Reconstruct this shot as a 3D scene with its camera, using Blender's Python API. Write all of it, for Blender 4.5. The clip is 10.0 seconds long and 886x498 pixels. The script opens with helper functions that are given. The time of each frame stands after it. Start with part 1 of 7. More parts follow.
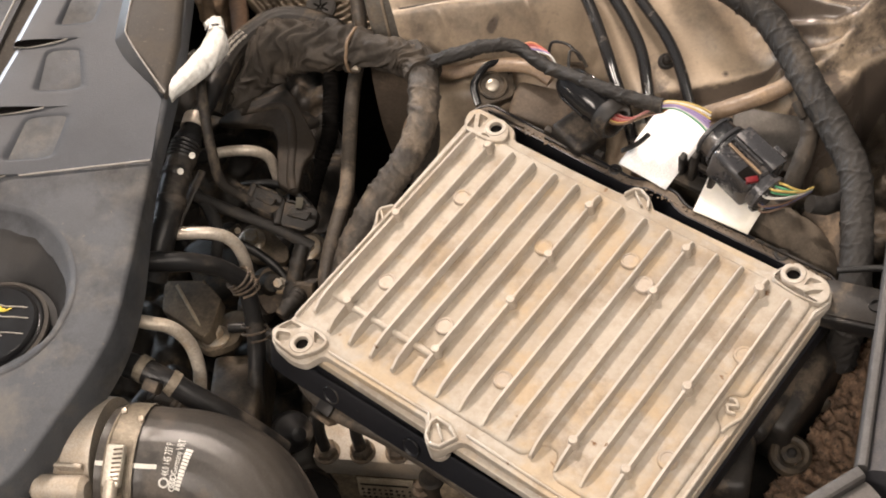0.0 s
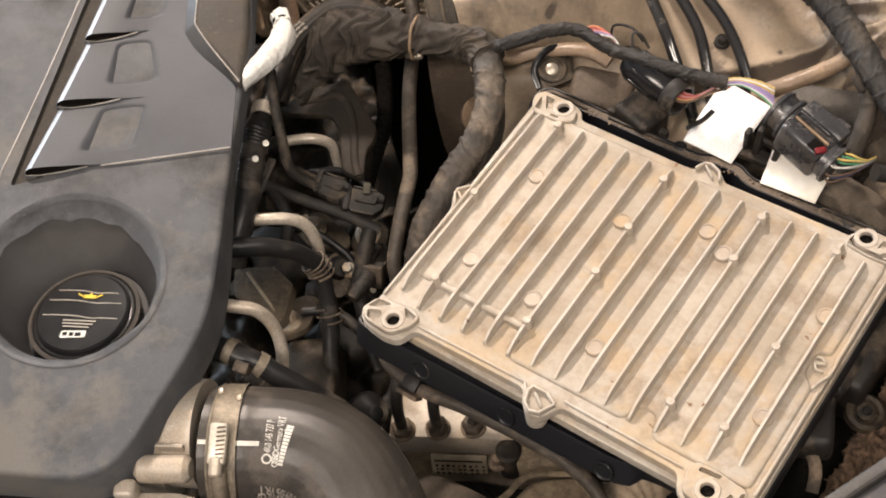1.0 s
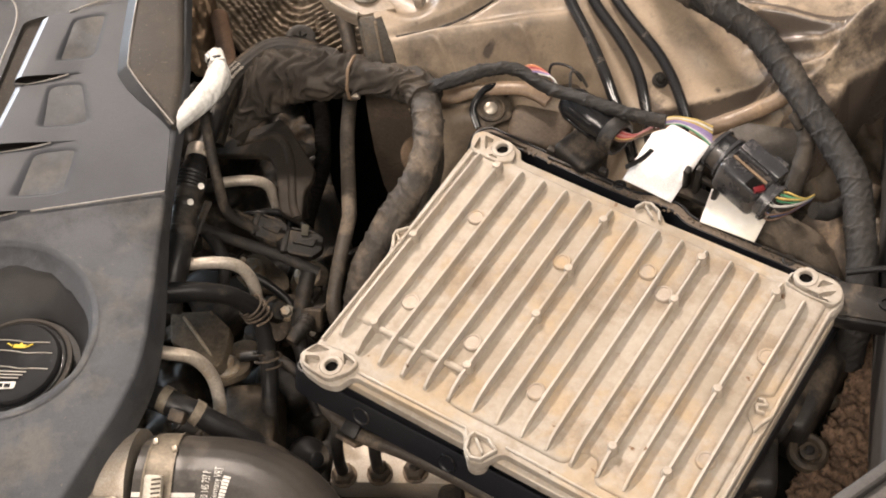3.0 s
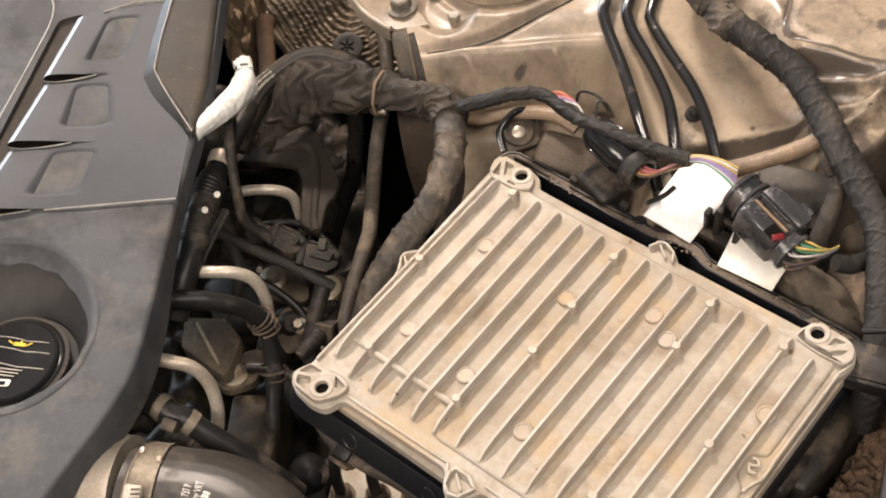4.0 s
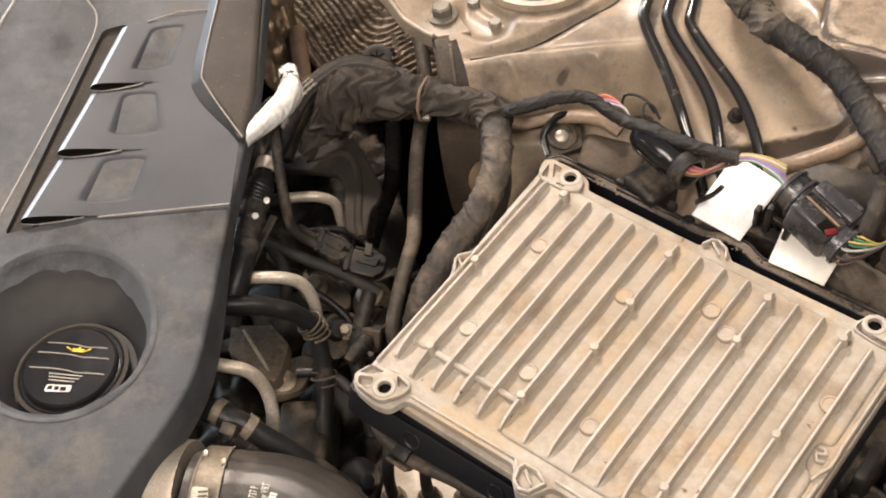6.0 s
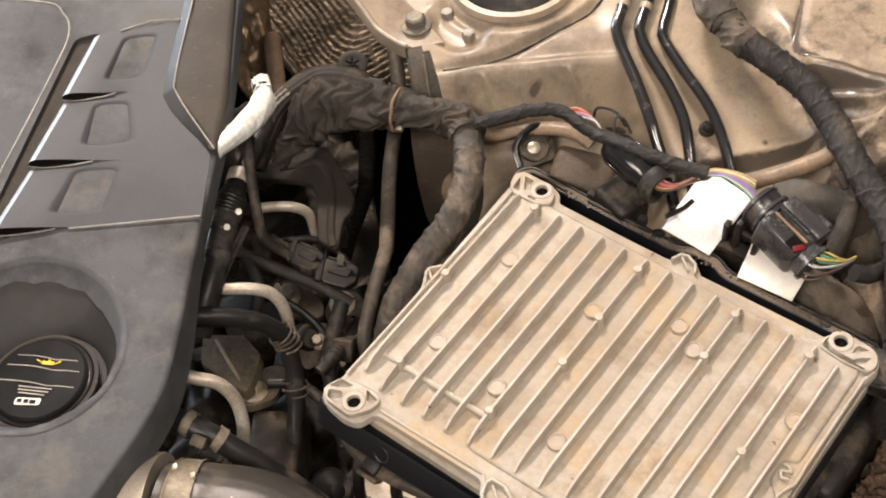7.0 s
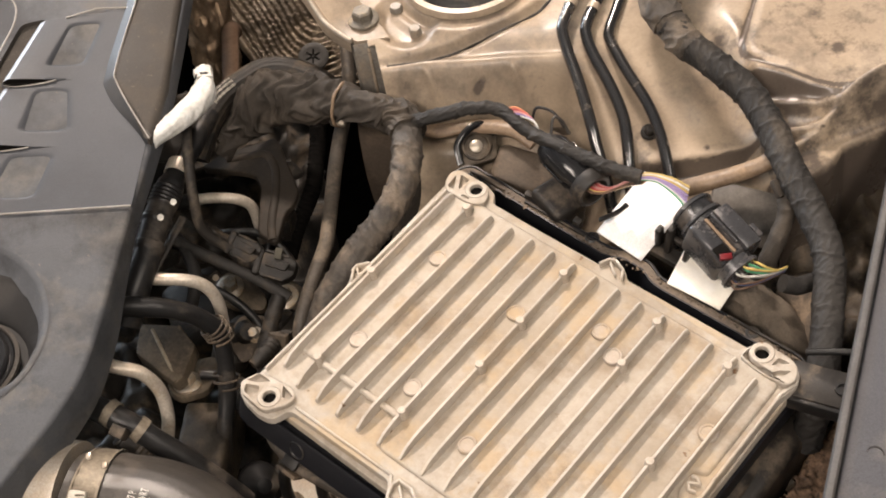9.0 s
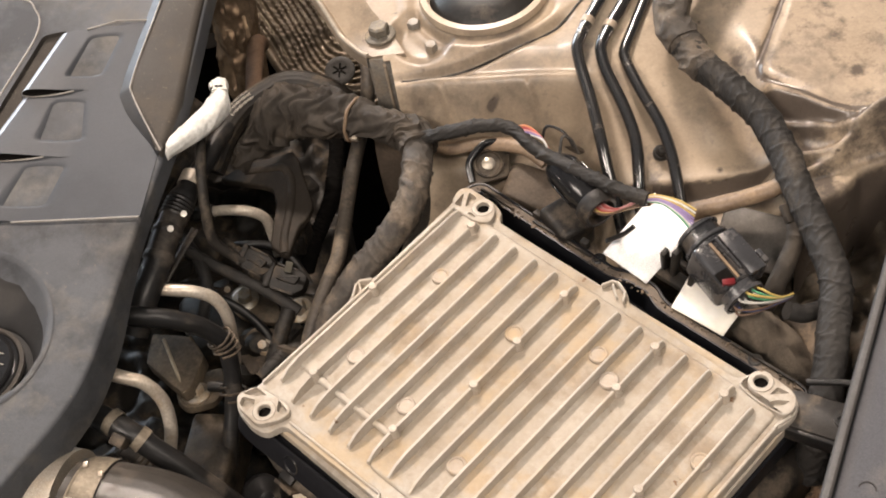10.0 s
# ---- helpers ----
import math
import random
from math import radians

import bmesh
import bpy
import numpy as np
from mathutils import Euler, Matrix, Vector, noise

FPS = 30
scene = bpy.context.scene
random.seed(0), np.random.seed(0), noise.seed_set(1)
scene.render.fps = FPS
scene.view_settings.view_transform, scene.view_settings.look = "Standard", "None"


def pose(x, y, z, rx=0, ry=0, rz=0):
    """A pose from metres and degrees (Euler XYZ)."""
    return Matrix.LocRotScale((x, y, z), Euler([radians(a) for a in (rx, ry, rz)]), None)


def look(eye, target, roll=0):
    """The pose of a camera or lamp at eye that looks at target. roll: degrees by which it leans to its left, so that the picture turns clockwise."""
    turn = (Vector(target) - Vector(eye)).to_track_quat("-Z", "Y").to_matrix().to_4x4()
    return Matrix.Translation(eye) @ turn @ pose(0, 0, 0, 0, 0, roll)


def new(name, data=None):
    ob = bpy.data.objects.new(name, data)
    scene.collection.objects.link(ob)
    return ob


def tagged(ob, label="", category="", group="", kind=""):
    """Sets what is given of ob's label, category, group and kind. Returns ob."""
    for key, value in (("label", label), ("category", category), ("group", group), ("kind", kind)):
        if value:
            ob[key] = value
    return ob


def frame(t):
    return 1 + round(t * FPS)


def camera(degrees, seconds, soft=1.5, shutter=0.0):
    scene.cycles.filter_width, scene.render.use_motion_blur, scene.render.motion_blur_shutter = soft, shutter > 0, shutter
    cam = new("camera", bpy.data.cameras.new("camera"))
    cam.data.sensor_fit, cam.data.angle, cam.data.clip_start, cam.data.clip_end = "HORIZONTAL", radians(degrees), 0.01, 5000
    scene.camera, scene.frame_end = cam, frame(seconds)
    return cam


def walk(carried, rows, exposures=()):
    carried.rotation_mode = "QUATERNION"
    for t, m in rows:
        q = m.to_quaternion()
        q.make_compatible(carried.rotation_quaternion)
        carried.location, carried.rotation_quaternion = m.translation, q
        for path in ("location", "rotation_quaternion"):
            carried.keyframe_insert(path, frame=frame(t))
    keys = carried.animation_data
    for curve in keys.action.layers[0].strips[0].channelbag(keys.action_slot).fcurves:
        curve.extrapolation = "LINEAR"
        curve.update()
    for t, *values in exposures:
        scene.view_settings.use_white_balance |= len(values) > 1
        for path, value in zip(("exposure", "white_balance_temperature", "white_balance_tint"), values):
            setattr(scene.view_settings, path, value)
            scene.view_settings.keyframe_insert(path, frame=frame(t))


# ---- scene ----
cam = camera(36.9, 10.0, soft=1.9)
PATH = [
    (0, (0.088, -0.4456, 0.6507), (0.0941, -0.088, 0.169), -15.18),
    (0.5, (0.0451, -0.4487, 0.6584), (0.0577, -0.0912, 0.1767), -14.84),
    (1, (-0.0016, -0.4543, 0.6717), (0.0307, -0.0997, 0.1888), -13.34),
    (1.5, (-0.0496, -0.4648, 0.6774), (0.0079, -0.1123, 0.1953), -11.16),
    (2, (-0.0746, -0.4663, 0.6834), (0.0016, -0.1174, 0.2013), -9.38),
    (2.5, (-0.0611, -0.4545, 0.6785), (0.0178, -0.1048, 0.1974), -9.52),
    (3, (0.0083, -0.4424, 0.6682), (0.0661, -0.0852, 0.1895), -10.82),
    (3.2, (0.0351, -0.4384, 0.6638), (0.0799, -0.0753, 0.1882), -11.41),
    (4.3, (0.0856, -0.4314, 0.6586), (0.0813, -0.063, 0.1851), -14.21),
    (4.5, (0.0692, -0.4291, 0.6631), (0.0606, -0.0586, 0.1912), -14.47),
    (5, (0.0405, -0.4267, 0.664), (0.0254, -0.0528, 0.1951), -15.40),
    (5.5, (0.0249, -0.4272, 0.6711), (0.0309, -0.0573, 0.1987), -14.21),
    (5.7, (0.0197, -0.44, 0.6602), (0.0397, -0.0646, 0.1926), -12.88),
    (7, (0.0347, -0.4305, 0.6725), (0.065, -0.062, 0.1999), -11.13),
    (7.5, (0.0407, -0.4249, 0.6713), (0.0704, -0.0585, 0.1971), -10.53),
    (8, (0.0217, -0.4204, 0.6754), (0.0451, -0.0521, 0.2023), -10.25),
    (8.5, (0.0531, -0.4296, 0.6701), (0.0747, -0.0604, 0.1976), -11.26),
    (9, (0.1071, -0.4378, 0.6607), (0.1172, -0.0684, 0.188), -11.86),
    (9.5, (0.1433, -0.4375, 0.654), (0.1322, -0.0618, 0.1863), -13.16),
    (10, (0.1567, -0.4392, 0.6527), (0.1316, -0.0602, 0.1881), -14.73),
]
walk(cam, [(t, look(eye, target, roll)) for t, eye, target, roll in PATH])

# ---- world and lamps ----
world = bpy.data.worlds.new("workshop_air")
world.use_nodes = True
scene.world = world
world.node_tree.nodes["Background"].inputs[0].default_value = (1.0, 0.93, 0.84, 1)
world.node_tree.nodes["Background"].inputs[1].default_value = 0.014
scene.view_settings.exposure = 0.33


def lamp(name, eye, target, power, size_x, size_y, colour):
    data = bpy.data.lights.new(name, "AREA")
    data.shape, data.size, data.size_y = "RECTANGLE", size_x, size_y
    data.energy, data.color = power, colour
    ob = new(name, data)
    ob.matrix_world = look(eye, target)
    return ob


lamp("ceiling_lamp_light", (0.12, 1.85, 2.11), (0.10, 0.05, 0.0), 86, 0.40, 0.20, (1.0, 0.835, 0.715))
# Two fill lights added to lift the front; no such lamps are known.
lamp("side_fill_light", (-0.95, -1.00, 1.95), (0.0, 0.0, 0.0), 37, 1.2, 0.4, (1.0, 0.86, 0.76))
lamp("rear_fill_light", (0.70, -0.75, 1.70), (0.14, 0.0, 0.0), 12, 0.9, 0.22, (1.0, 0.86, 0.74))
# Daylight that comes in through the window behind the car.
lamp("window_daylight", (-1.30, 2.46, 0.60), (-0.1, 0.2, 0.0), 114, 1.3, 1.1, (0.80, 0.89, 1.0))


# ---- materials ----
def material(name, base, second=None, rough=0.5, metal=0.0, grain=60.0, patch=9.0, bump=0.15, amount=0.6,
             dust=None, dust_amount=0.0, dust_scale=14.0, coat=0.0, rough_spread=0.15, speck=None, speck_scale=160.0, speck_at=0.68,
             stain=None, stain_scale=10.0, stain_amount=0.6, edge=None, edge_amount=0.7, grit_range=0.16, stain_at=0.515, coat_rough=0.25, gloss=0.3, dirt_shade=None, streak=None):
    """A worn surface: two scales of colour variation, a dust layer with ragged edges, specks and fine relief."""
    m = bpy.data.materials.new(name)
    m.use_nodes = True
    nt = m.node_tree
    n, link = nt.nodes, nt.links.new
    bsdf = n["Principled BSDF"]
    coord = n.new("ShaderNodeTexCoord")
    info = n.new("ShaderNodeObjectInfo")
    shift = n.new("ShaderNodeVectorMath")
    shift.operation = "MULTIPLY_ADD"
    shift.inputs[1].default_value = (1, 1, 1)
    scale = n.new("ShaderNodeVectorMath")
    scale.operation = "SCALE"
    scale.inputs[0].default_value = (3.1, 1.7, 2.3)
    link(info.outputs["Random"], scale.inputs["Scale"])
    link(coord.outputs["Object"], shift.inputs[0])
    link(scale.outputs[0], shift.inputs[2])

    def noise_at(value, detail=6.0, rough_=0.6):
        t = n.new("ShaderNodeTexNoise")
        t.inputs["Scale"].default_value, t.inputs["Detail"].default_value, t.inputs["Roughness"].default_value = value, detail, rough_
        link(shift.outputs[0], t.inputs["Vector"])
        return t.outputs["Fac"]

    def ramp(source, low, high):
        r = n.new("ShaderNodeMapRange")
        r.inputs["From Min"].default_value, r.inputs["From Max"].default_value = low, high
        link(source, r.inputs["Value"])
        return r.outputs["Result"]

    def mix(fac, a, b):
        x = n.new("ShaderNodeMix")
        x.data_type = "RGBA"
        for socket, value in ((x.inputs["Factor"], fac), (x.inputs["A"], a), (x.inputs["B"], b)):
            if isinstance(value, tuple):
                socket.default_value = (*value, 1)
            elif isinstance(value, float):
                socket.default_value = value
            else:
                link(value, socket)
        return x.outputs["Result"]

    def times(a, value):
        x = n.new("ShaderNodeMath")
        x.operation = "MULTIPLY"
        link(a, x.inputs[0])
        x.inputs[1].default_value = value
        return x.outputs[0]

    second = second or tuple(c * 0.7 for c in base)
    fine, wide = noise_at(grain, 8.0, 0.65), noise_at(patch, 5.0)
    colour = mix(times(ramp(wide, 0.42, 0.60), amount), base, second)
    colour = mix(times(ramp(fine, 0.46, 0.62), amount * 0.6), colour, second)
    rough_out = n.new("ShaderNodeMapRange")
    rough_out.inputs["To Min"].default_value = max(0.04, rough - rough_spread)
    rough_out.inputs["To Max"].default_value = min(1.0, rough + rough_spread)
    link(noise_at(patch * 2.3, 7.0), rough_out.inputs["Value"])
    roughness = rough_out.outputs["Result"]
    if dust:
        cover = times(ramp(noise_at(dust_scale, 9.0, 0.68), 0.57 - 0.22 * dust_amount, 0.68 - 0.20 * dust_amount), min(1.0, 0.35 + dust_amount))
        colour = mix(cover, colour, dust)
        r = n.new("ShaderNodeMix")
        link(cover, r.inputs[0])
        link(roughness, r.inputs[2])
        r.inputs[3].default_value = 0.9
        roughness = r.outputs[0]
        if metal:
            k = n.new("ShaderNodeMath")
            k.operation = "MULTIPLY_ADD"
            link(cover, k.inputs[0])
            k.inputs[1].default_value, k.inputs[2].default_value = -metal, metal
            link(k.outputs[0], bsdf.inputs["Metallic"])
    if stain:
        cover = times(ramp(noise_at(stain_scale, 10.0, 0.70), stain_at - 0.02, stain_at + 0.12), stain_amount)
        colour = mix(cover, colour, stain)
    # Old dirt and painted shade share this layer.
    if dirt_shade:
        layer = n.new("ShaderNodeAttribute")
        layer.attribute_name = "dirt_shade_layer"
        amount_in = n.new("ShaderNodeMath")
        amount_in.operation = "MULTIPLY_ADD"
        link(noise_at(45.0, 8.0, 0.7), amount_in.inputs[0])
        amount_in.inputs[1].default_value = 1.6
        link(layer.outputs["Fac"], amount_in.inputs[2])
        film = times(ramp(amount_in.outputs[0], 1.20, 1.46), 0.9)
        colour = mix(film, colour, dirt_shade)
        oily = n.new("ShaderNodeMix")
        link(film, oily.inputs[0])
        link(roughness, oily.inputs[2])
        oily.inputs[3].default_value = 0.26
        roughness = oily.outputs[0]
    # Paler convex edges: wear, and edge highlights put into the colour.
    if edge:
        geo = n.new("ShaderNodeNewGeometry")
        colour = mix(times(ramp(geo.outputs["Pointiness"], 0.52, 0.60), edge_amount), colour, edge)
    if speck:
        colour = mix(ramp(noise_at(speck_scale, 3.0), speck_at - 0.03, speck_at + 0.02), colour, speck)
    if streak:
        squash = n.new("ShaderNodeVectorMath")
        squash.operation = "MULTIPLY"
        squash.inputs[1].default_value = (420.0, 24.0, 24.0)
        link(shift.outputs[0], squash.inputs[0])
        fibre = n.new("ShaderNodeTexNoise")
        fibre.inputs["Scale"].default_value, fibre.inputs["Detail"].default_value = 1.0, 5.0
        link(squash.outputs[0], fibre.inputs["Vector"])
        colour = mix(times(ramp(fibre.outputs["Fac"], 0.44, 0.62), 0.75), colour, streak)
    grit = n.new("ShaderNodeMapRange")
    grit.inputs["From Min"].default_value, grit.inputs["From Max"].default_value = 0.35, 0.65
    grit.inputs["To Min"].default_value, grit.inputs["To Max"].default_value = 1.0 - grit_range, 1.0 + grit_range * 0.9
    link(noise_at(grain * 2.2, 4.0, 0.7), grit.inputs["Value"])
    tint = n.new("ShaderNodeVectorMath")
    tint.operation = "SCALE"
    link(colour, tint.inputs[0])
    link(grit.outputs["Result"], tint.inputs["Scale"])
    colour = tint.outputs[0]
    link(colour, bsdf.inputs["Base Color"])
    link(roughness, bsdf.inputs["Roughness"])
    if not (dust and metal):
        bsdf.inputs["Metallic"].default_value = metal
    bsdf.inputs["Coat Weight"].default_value = coat
    bsdf.inputs["Coat Roughness"].default_value = coat_rough
    bsdf.inputs["Specular IOR Level"].default_value = gloss
    if bump:
        b = n.new("ShaderNodeBump")
        b.inputs["Strength"].default_value, b.inputs["Distance"].default_value = bump, 0.0012
        link(fine, b.inputs["Height"])
        link(b.outputs["Normal"], bsdf.inputs["Normal"])
    return m


DUST = (0.36, 0.27, 0.18)
SAND = (0.42, 0.30, 0.18)
M_CAST = material("cast_aluminium", (0.384, 0.344, 0.292), (0.290, 0.247, 0.194), rough=0.62, metal=0.08, grain=150, patch=11, bump=0.05,
                  amount=0.85, dust=(0.385, 0.290, 0.182), dust_amount=0.34, dust_scale=19, speck=(0.15, 0.085, 0.045), speck_scale=80, speck_at=0.735,
                  stain=(0.205, 0.158, 0.112), stain_scale=24, stain_amount=0.7, stain_at=0.53, gloss=0.16, edge=(0.58, 0.54, 0.48), edge_amount=0.35, grit_range=0.05)
M_CAST_PAD = material("cast_pad_metal", (0.360, 0.316, 0.270), (0.300, 0.252, 0.200), rough=0.55, metal=0.15, grain=150, patch=30, bump=0.05,
                      amount=0.85, dust=(0.42, 0.315, 0.195), dust_amount=0.34, dust_scale=40, gloss=0.25, grit_range=0.05)
M_COVER = material("grey_cover_plastic", (0.092, 0.097, 0.106), (0.068, 0.071, 0.077), rough=0.40, gloss=0.12, rough_spread=0.10, grain=900, patch=10, bump=0.2,
                   amount=0.7, dust=(0.150, 0.140, 0.126), dust_amount=0.36, dust_scale=13, speck=(0.16, 0.14, 0.12), speck_scale=420, speck_at=0.72,
                   stain=(0.036, 0.037, 0.040), stain_scale=8, stain_amount=0.85, stain_at=0.505, grit_range=0.10)
M_LOUVRE = material("slate_louvre_plastic", (0.062, 0.066, 0.074), (0.046, 0.049, 0.055), rough=0.42, gloss=0.14, rough_spread=0.10, grain=900, patch=12, bump=0.2, grit_range=0.08)
M_LIT_EDGE = material("lit_cover_edge", (0.130, 0.132, 0.142), (0.100, 0.102, 0.110), rough=0.44, gloss=0.6, rough_spread=0.08, grain=900, patch=30, bump=0.08, grit_range=0.06)
M_WELL = material("dark_well_and_shade", (0.027, 0.0265, 0.027), (0.018, 0.018, 0.018), gloss=0.3, rough=0.5, grain=900, patch=30, bump=0.15,
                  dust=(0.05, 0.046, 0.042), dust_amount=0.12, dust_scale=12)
M_EDGE = material("worn_and_lit_edge", (0.34, 0.32, 0.295), (0.20, 0.18, 0.155), rough=0.5, grain=300, patch=40, bump=0.1)
M_TROUGH = material("brown_dust_trough", (0.050, 0.044, 0.038), (0.034, 0.030, 0.026), rough=0.85, grain=500, patch=60, bump=0.3,
                    speck=(0.10, 0.087, 0.073), speck_scale=500, speck_at=0.66)
M_COVER_DUSTY = material("dusty_cover_plastic", (0.066, 0.059, 0.052), (0.048, 0.043, 0.038), rough=0.6, gloss=0.12, grain=900, patch=20, bump=0.2,
                         amount=0.6, dust=(0.085, 0.072, 0.059), dust_amount=0.35, dust_scale=18, speck=(0.13, 0.108, 0.086), speck_scale=420, speck_at=0.68)
M_BLACK = material("black_plastic", (0.011, 0.011, 0.0115), (0.020, 0.0185, 0.017), rough=0.36, grain=300, patch=25, bump=0.12,
                   dust=(0.11, 0.09, 0.07), dust_amount=0.14, dust_scale=25)
M_BLACK_DUSTY = material("dusty_black_plastic", (0.014, 0.0128, 0.012), (0.032, 0.027, 0.022), rough=0.48, grain=300, patch=30, bump=0.25,
                         dust=(0.15, 0.117, 0.085), dust_amount=0.26, dust_scale=35)
M_CONN = material("scuffed_connector_plastic", (0.010, 0.0105, 0.012), (0.020, 0.020, 0.022), rough=0.23, gloss=0.8, grain=300, patch=60, bump=0.2, rough_spread=0.14,
                  dust=(0.125, 0.10, 0.076), dust_amount=0.20, dust_scale=55, edge=(0.075, 0.075, 0.08), edge_amount=0.6)
M_GLOSS = material("glossy_black_cap", (0.008, 0.008, 0.009), (0.014, 0.014, 0.014), gloss=0.45, rough=0.2, grain=500, patch=40, bump=0.04, rough_spread=0.08, grit_range=0.03)
M_RUBBER = material("black_rubber", (0.012, 0.0115, 0.011), (0.024, 0.021, 0.018), rough=0.42, grain=240, patch=16, bump=0.2,
                    dust=(0.12, 0.098, 0.077), dust_amount=0.24, dust_scale=22)
M_HOSE = material("dusty_hose_rubber", (0.030, 0.027, 0.024), (0.052, 0.045, 0.038), rough=0.40, gloss=0.45, grain=300, patch=20, bump=0.2,
                  dust=(0.12, 0.10, 0.08), dust_amount=0.22, dust_scale=24)
M_BRACKET = material("dusty_bracket_plastic", (0.019, 0.0158, 0.0128), (0.028, 0.023, 0.0182), rough=0.6, gloss=0.12, grain=300, patch=30, bump=0.15,
                     dust=(0.065, 0.052, 0.039), dust_amount=0.2, dust_scale=30)
M_BAND = material("soiled_clamp_band", (0.24, 0.205, 0.155), (0.09, 0.075, 0.058), rough=0.5, metal=0.2, grain=200, patch=60, bump=0.15)
M_TAPE = material("cloth_tape", (0.030, 0.0258, 0.0218), (0.062, 0.052, 0.042), rough=0.68, gloss=0.2, grain=260, patch=22, bump=0.5,
                  dust=(0.105, 0.083, 0.061), dust_amount=0.12, dust_scale=22, grit_range=0.10)
M_TAPE_DARK = material("dark_harness_tape", (0.024, 0.0228, 0.0218), (0.036, 0.033, 0.030), rough=0.6, gloss=0.2, grain=220, patch=30, bump=0.5,
                       dust=(0.095, 0.079, 0.062), dust_amount=0.12, dust_scale=26)
M_BODY = material("dusty_gold_paint", (0.338, 0.267, 0.192), (0.255, 0.200, 0.144), rough=0.42, gloss=0.36, grain=200, patch=12, bump=0.05,
                  amount=0.7, dust=(0.405, 0.328, 0.243), dust_amount=0.30, dust_scale=9, coat=0.10, coat_rough=0.2, speck=(0.09, 0.068, 0.052), speck_scale=60, speck_at=0.725,
                  stain=(0.115, 0.094, 0.075), stain_scale=11, stain_amount=0.75, stain_at=0.515, edge=(0.55, 0.46, 0.36), edge_amount=0.3, grit_range=0.07, dirt_shade=(0.072, 0.058, 0.049))
M_DIRT_AND_SHADE = material("dirt_and_shade_paint", (0.105, 0.081, 0.060), (0.060, 0.047, 0.036), rough=0.6, grain=240, patch=30, bump=0.25,
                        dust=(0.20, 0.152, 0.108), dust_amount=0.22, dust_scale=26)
M_BOLT = material("dull_bolt_steel", (0.17, 0.155, 0.130), (0.11, 0.098, 0.080), rough=0.5, metal=0.3, grain=300, patch=60, bump=0.1, dust=(0.33, 0.26, 0.18), dust_amount=0.3, dust_scale=80)
M_BRACE = material("grimy_bracket_steel", (0.25, 0.232, 0.205), (0.15, 0.137, 0.120), rough=0.40, metal=0.12, grain=240, patch=30, bump=0.12,
                   dust=(0.26, 0.205, 0.145), dust_amount=0.20, dust_scale=40)
M_BODY_DARK = material("grimy_gold_paint", (0.20, 0.14, 0.09), (0.12, 0.085, 0.06), rough=0.5, grain=200, patch=15, bump=0.1,
                       dust=(0.27, 0.19, 0.12), dust_amount=0.35, dust_scale=22, coat=0.15)
M_STEEL = material("bare_steel_tube", (0.52, 0.47, 0.40), (0.38, 0.32, 0.25), rough=0.36, metal=0.4, grain=300, patch=30, bump=0.08,
                   dust=DUST, dust_amount=0.15, dust_scale=60)
M_ALU = material("machined_aluminium", (0.41, 0.368, 0.312), (0.31, 0.268, 0.217), rough=0.5, metal=0.35, grain=400, patch=26, bump=0.1,
                 dust=(0.42, 0.34, 0.25), dust_amount=0.3, dust_scale=30)
M_BRIGHT = material("bright_plated_steel", (0.58, 0.54, 0.46), (0.44, 0.39, 0.31), rough=0.34, metal=0.35, grain=300, patch=40, bump=0.05)
M_ZINC = material("zinc_bolt", (0.42, 0.39, 0.34), (0.30, 0.26, 0.20), rough=0.4, metal=0.7, grain=300, patch=60, bump=0.08,
                  dust=SAND, dust_amount=0.35, dust_scale=80)
M_PIPE = material("painted_black_pipe", (0.010, 0.010, 0.011), (0.022, 0.020, 0.018), rough=0.17, gloss=0.9, grain=300, patch=30, bump=0.05, rough_spread=0.08,
                  dust=(0.12, 0.092, 0.064), dust_amount=0.05, dust_scale=60, coat=0.3)
M_GREYPIPE = material("grey_coated_pipe", (0.022, 0.019, 0.016), (0.014, 0.0125, 0.011), rough=0.62, grain=300, patch=50, bump=0.15,
                      dust=(0.12, 0.097, 0.073), dust_amount=0.32, dust_scale=50)
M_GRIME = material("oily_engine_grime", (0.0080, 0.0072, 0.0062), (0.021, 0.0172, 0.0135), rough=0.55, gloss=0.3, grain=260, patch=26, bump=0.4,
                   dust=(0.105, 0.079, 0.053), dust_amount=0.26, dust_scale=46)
M_BROWN = material("dust_caked_casting", (0.082, 0.063, 0.046), (0.032, 0.0255, 0.020), rough=0.65, grain=300, patch=30, bump=0.35,
                   dust=(0.20, 0.15, 0.105), dust_amount=0.4, dust_scale=50)
M_PAPER = material("white_paper", (0.88, 0.87, 0.86), (0.84, 0.83, 0.80), rough=0.8, grain=500, patch=20, bump=0.03, amount=0.3)
M_PAPER_SOILED = material("soiled_white_paper", (0.84, 0.81, 0.74), (0.74, 0.69, 0.58), rough=0.8, grain=60, patch=30, bump=0.03, amount=0.5, grit_range=0.04)
M_TAPE_DUSTY = material("dust_covered_tape", (0.050, 0.044, 0.038), (0.085, 0.071, 0.058), rough=0.65, grain=260, patch=26, bump=0.5,
                        dust=(0.17, 0.135, 0.10), dust_amount=0.34, dust_scale=26, stain=(0.022, 0.019, 0.016), stain_scale=40, stain_amount=0.8, grit_range=0.10)
M_SETTLED = material("settled_tan_dust", (0.215, 0.168, 0.110), (0.105, 0.082, 0.056), rough=0.8, grain=260, patch=40, bump=0.5, stain=(0.045, 0.036, 0.027), stain_scale=45, stain_amount=0.7)
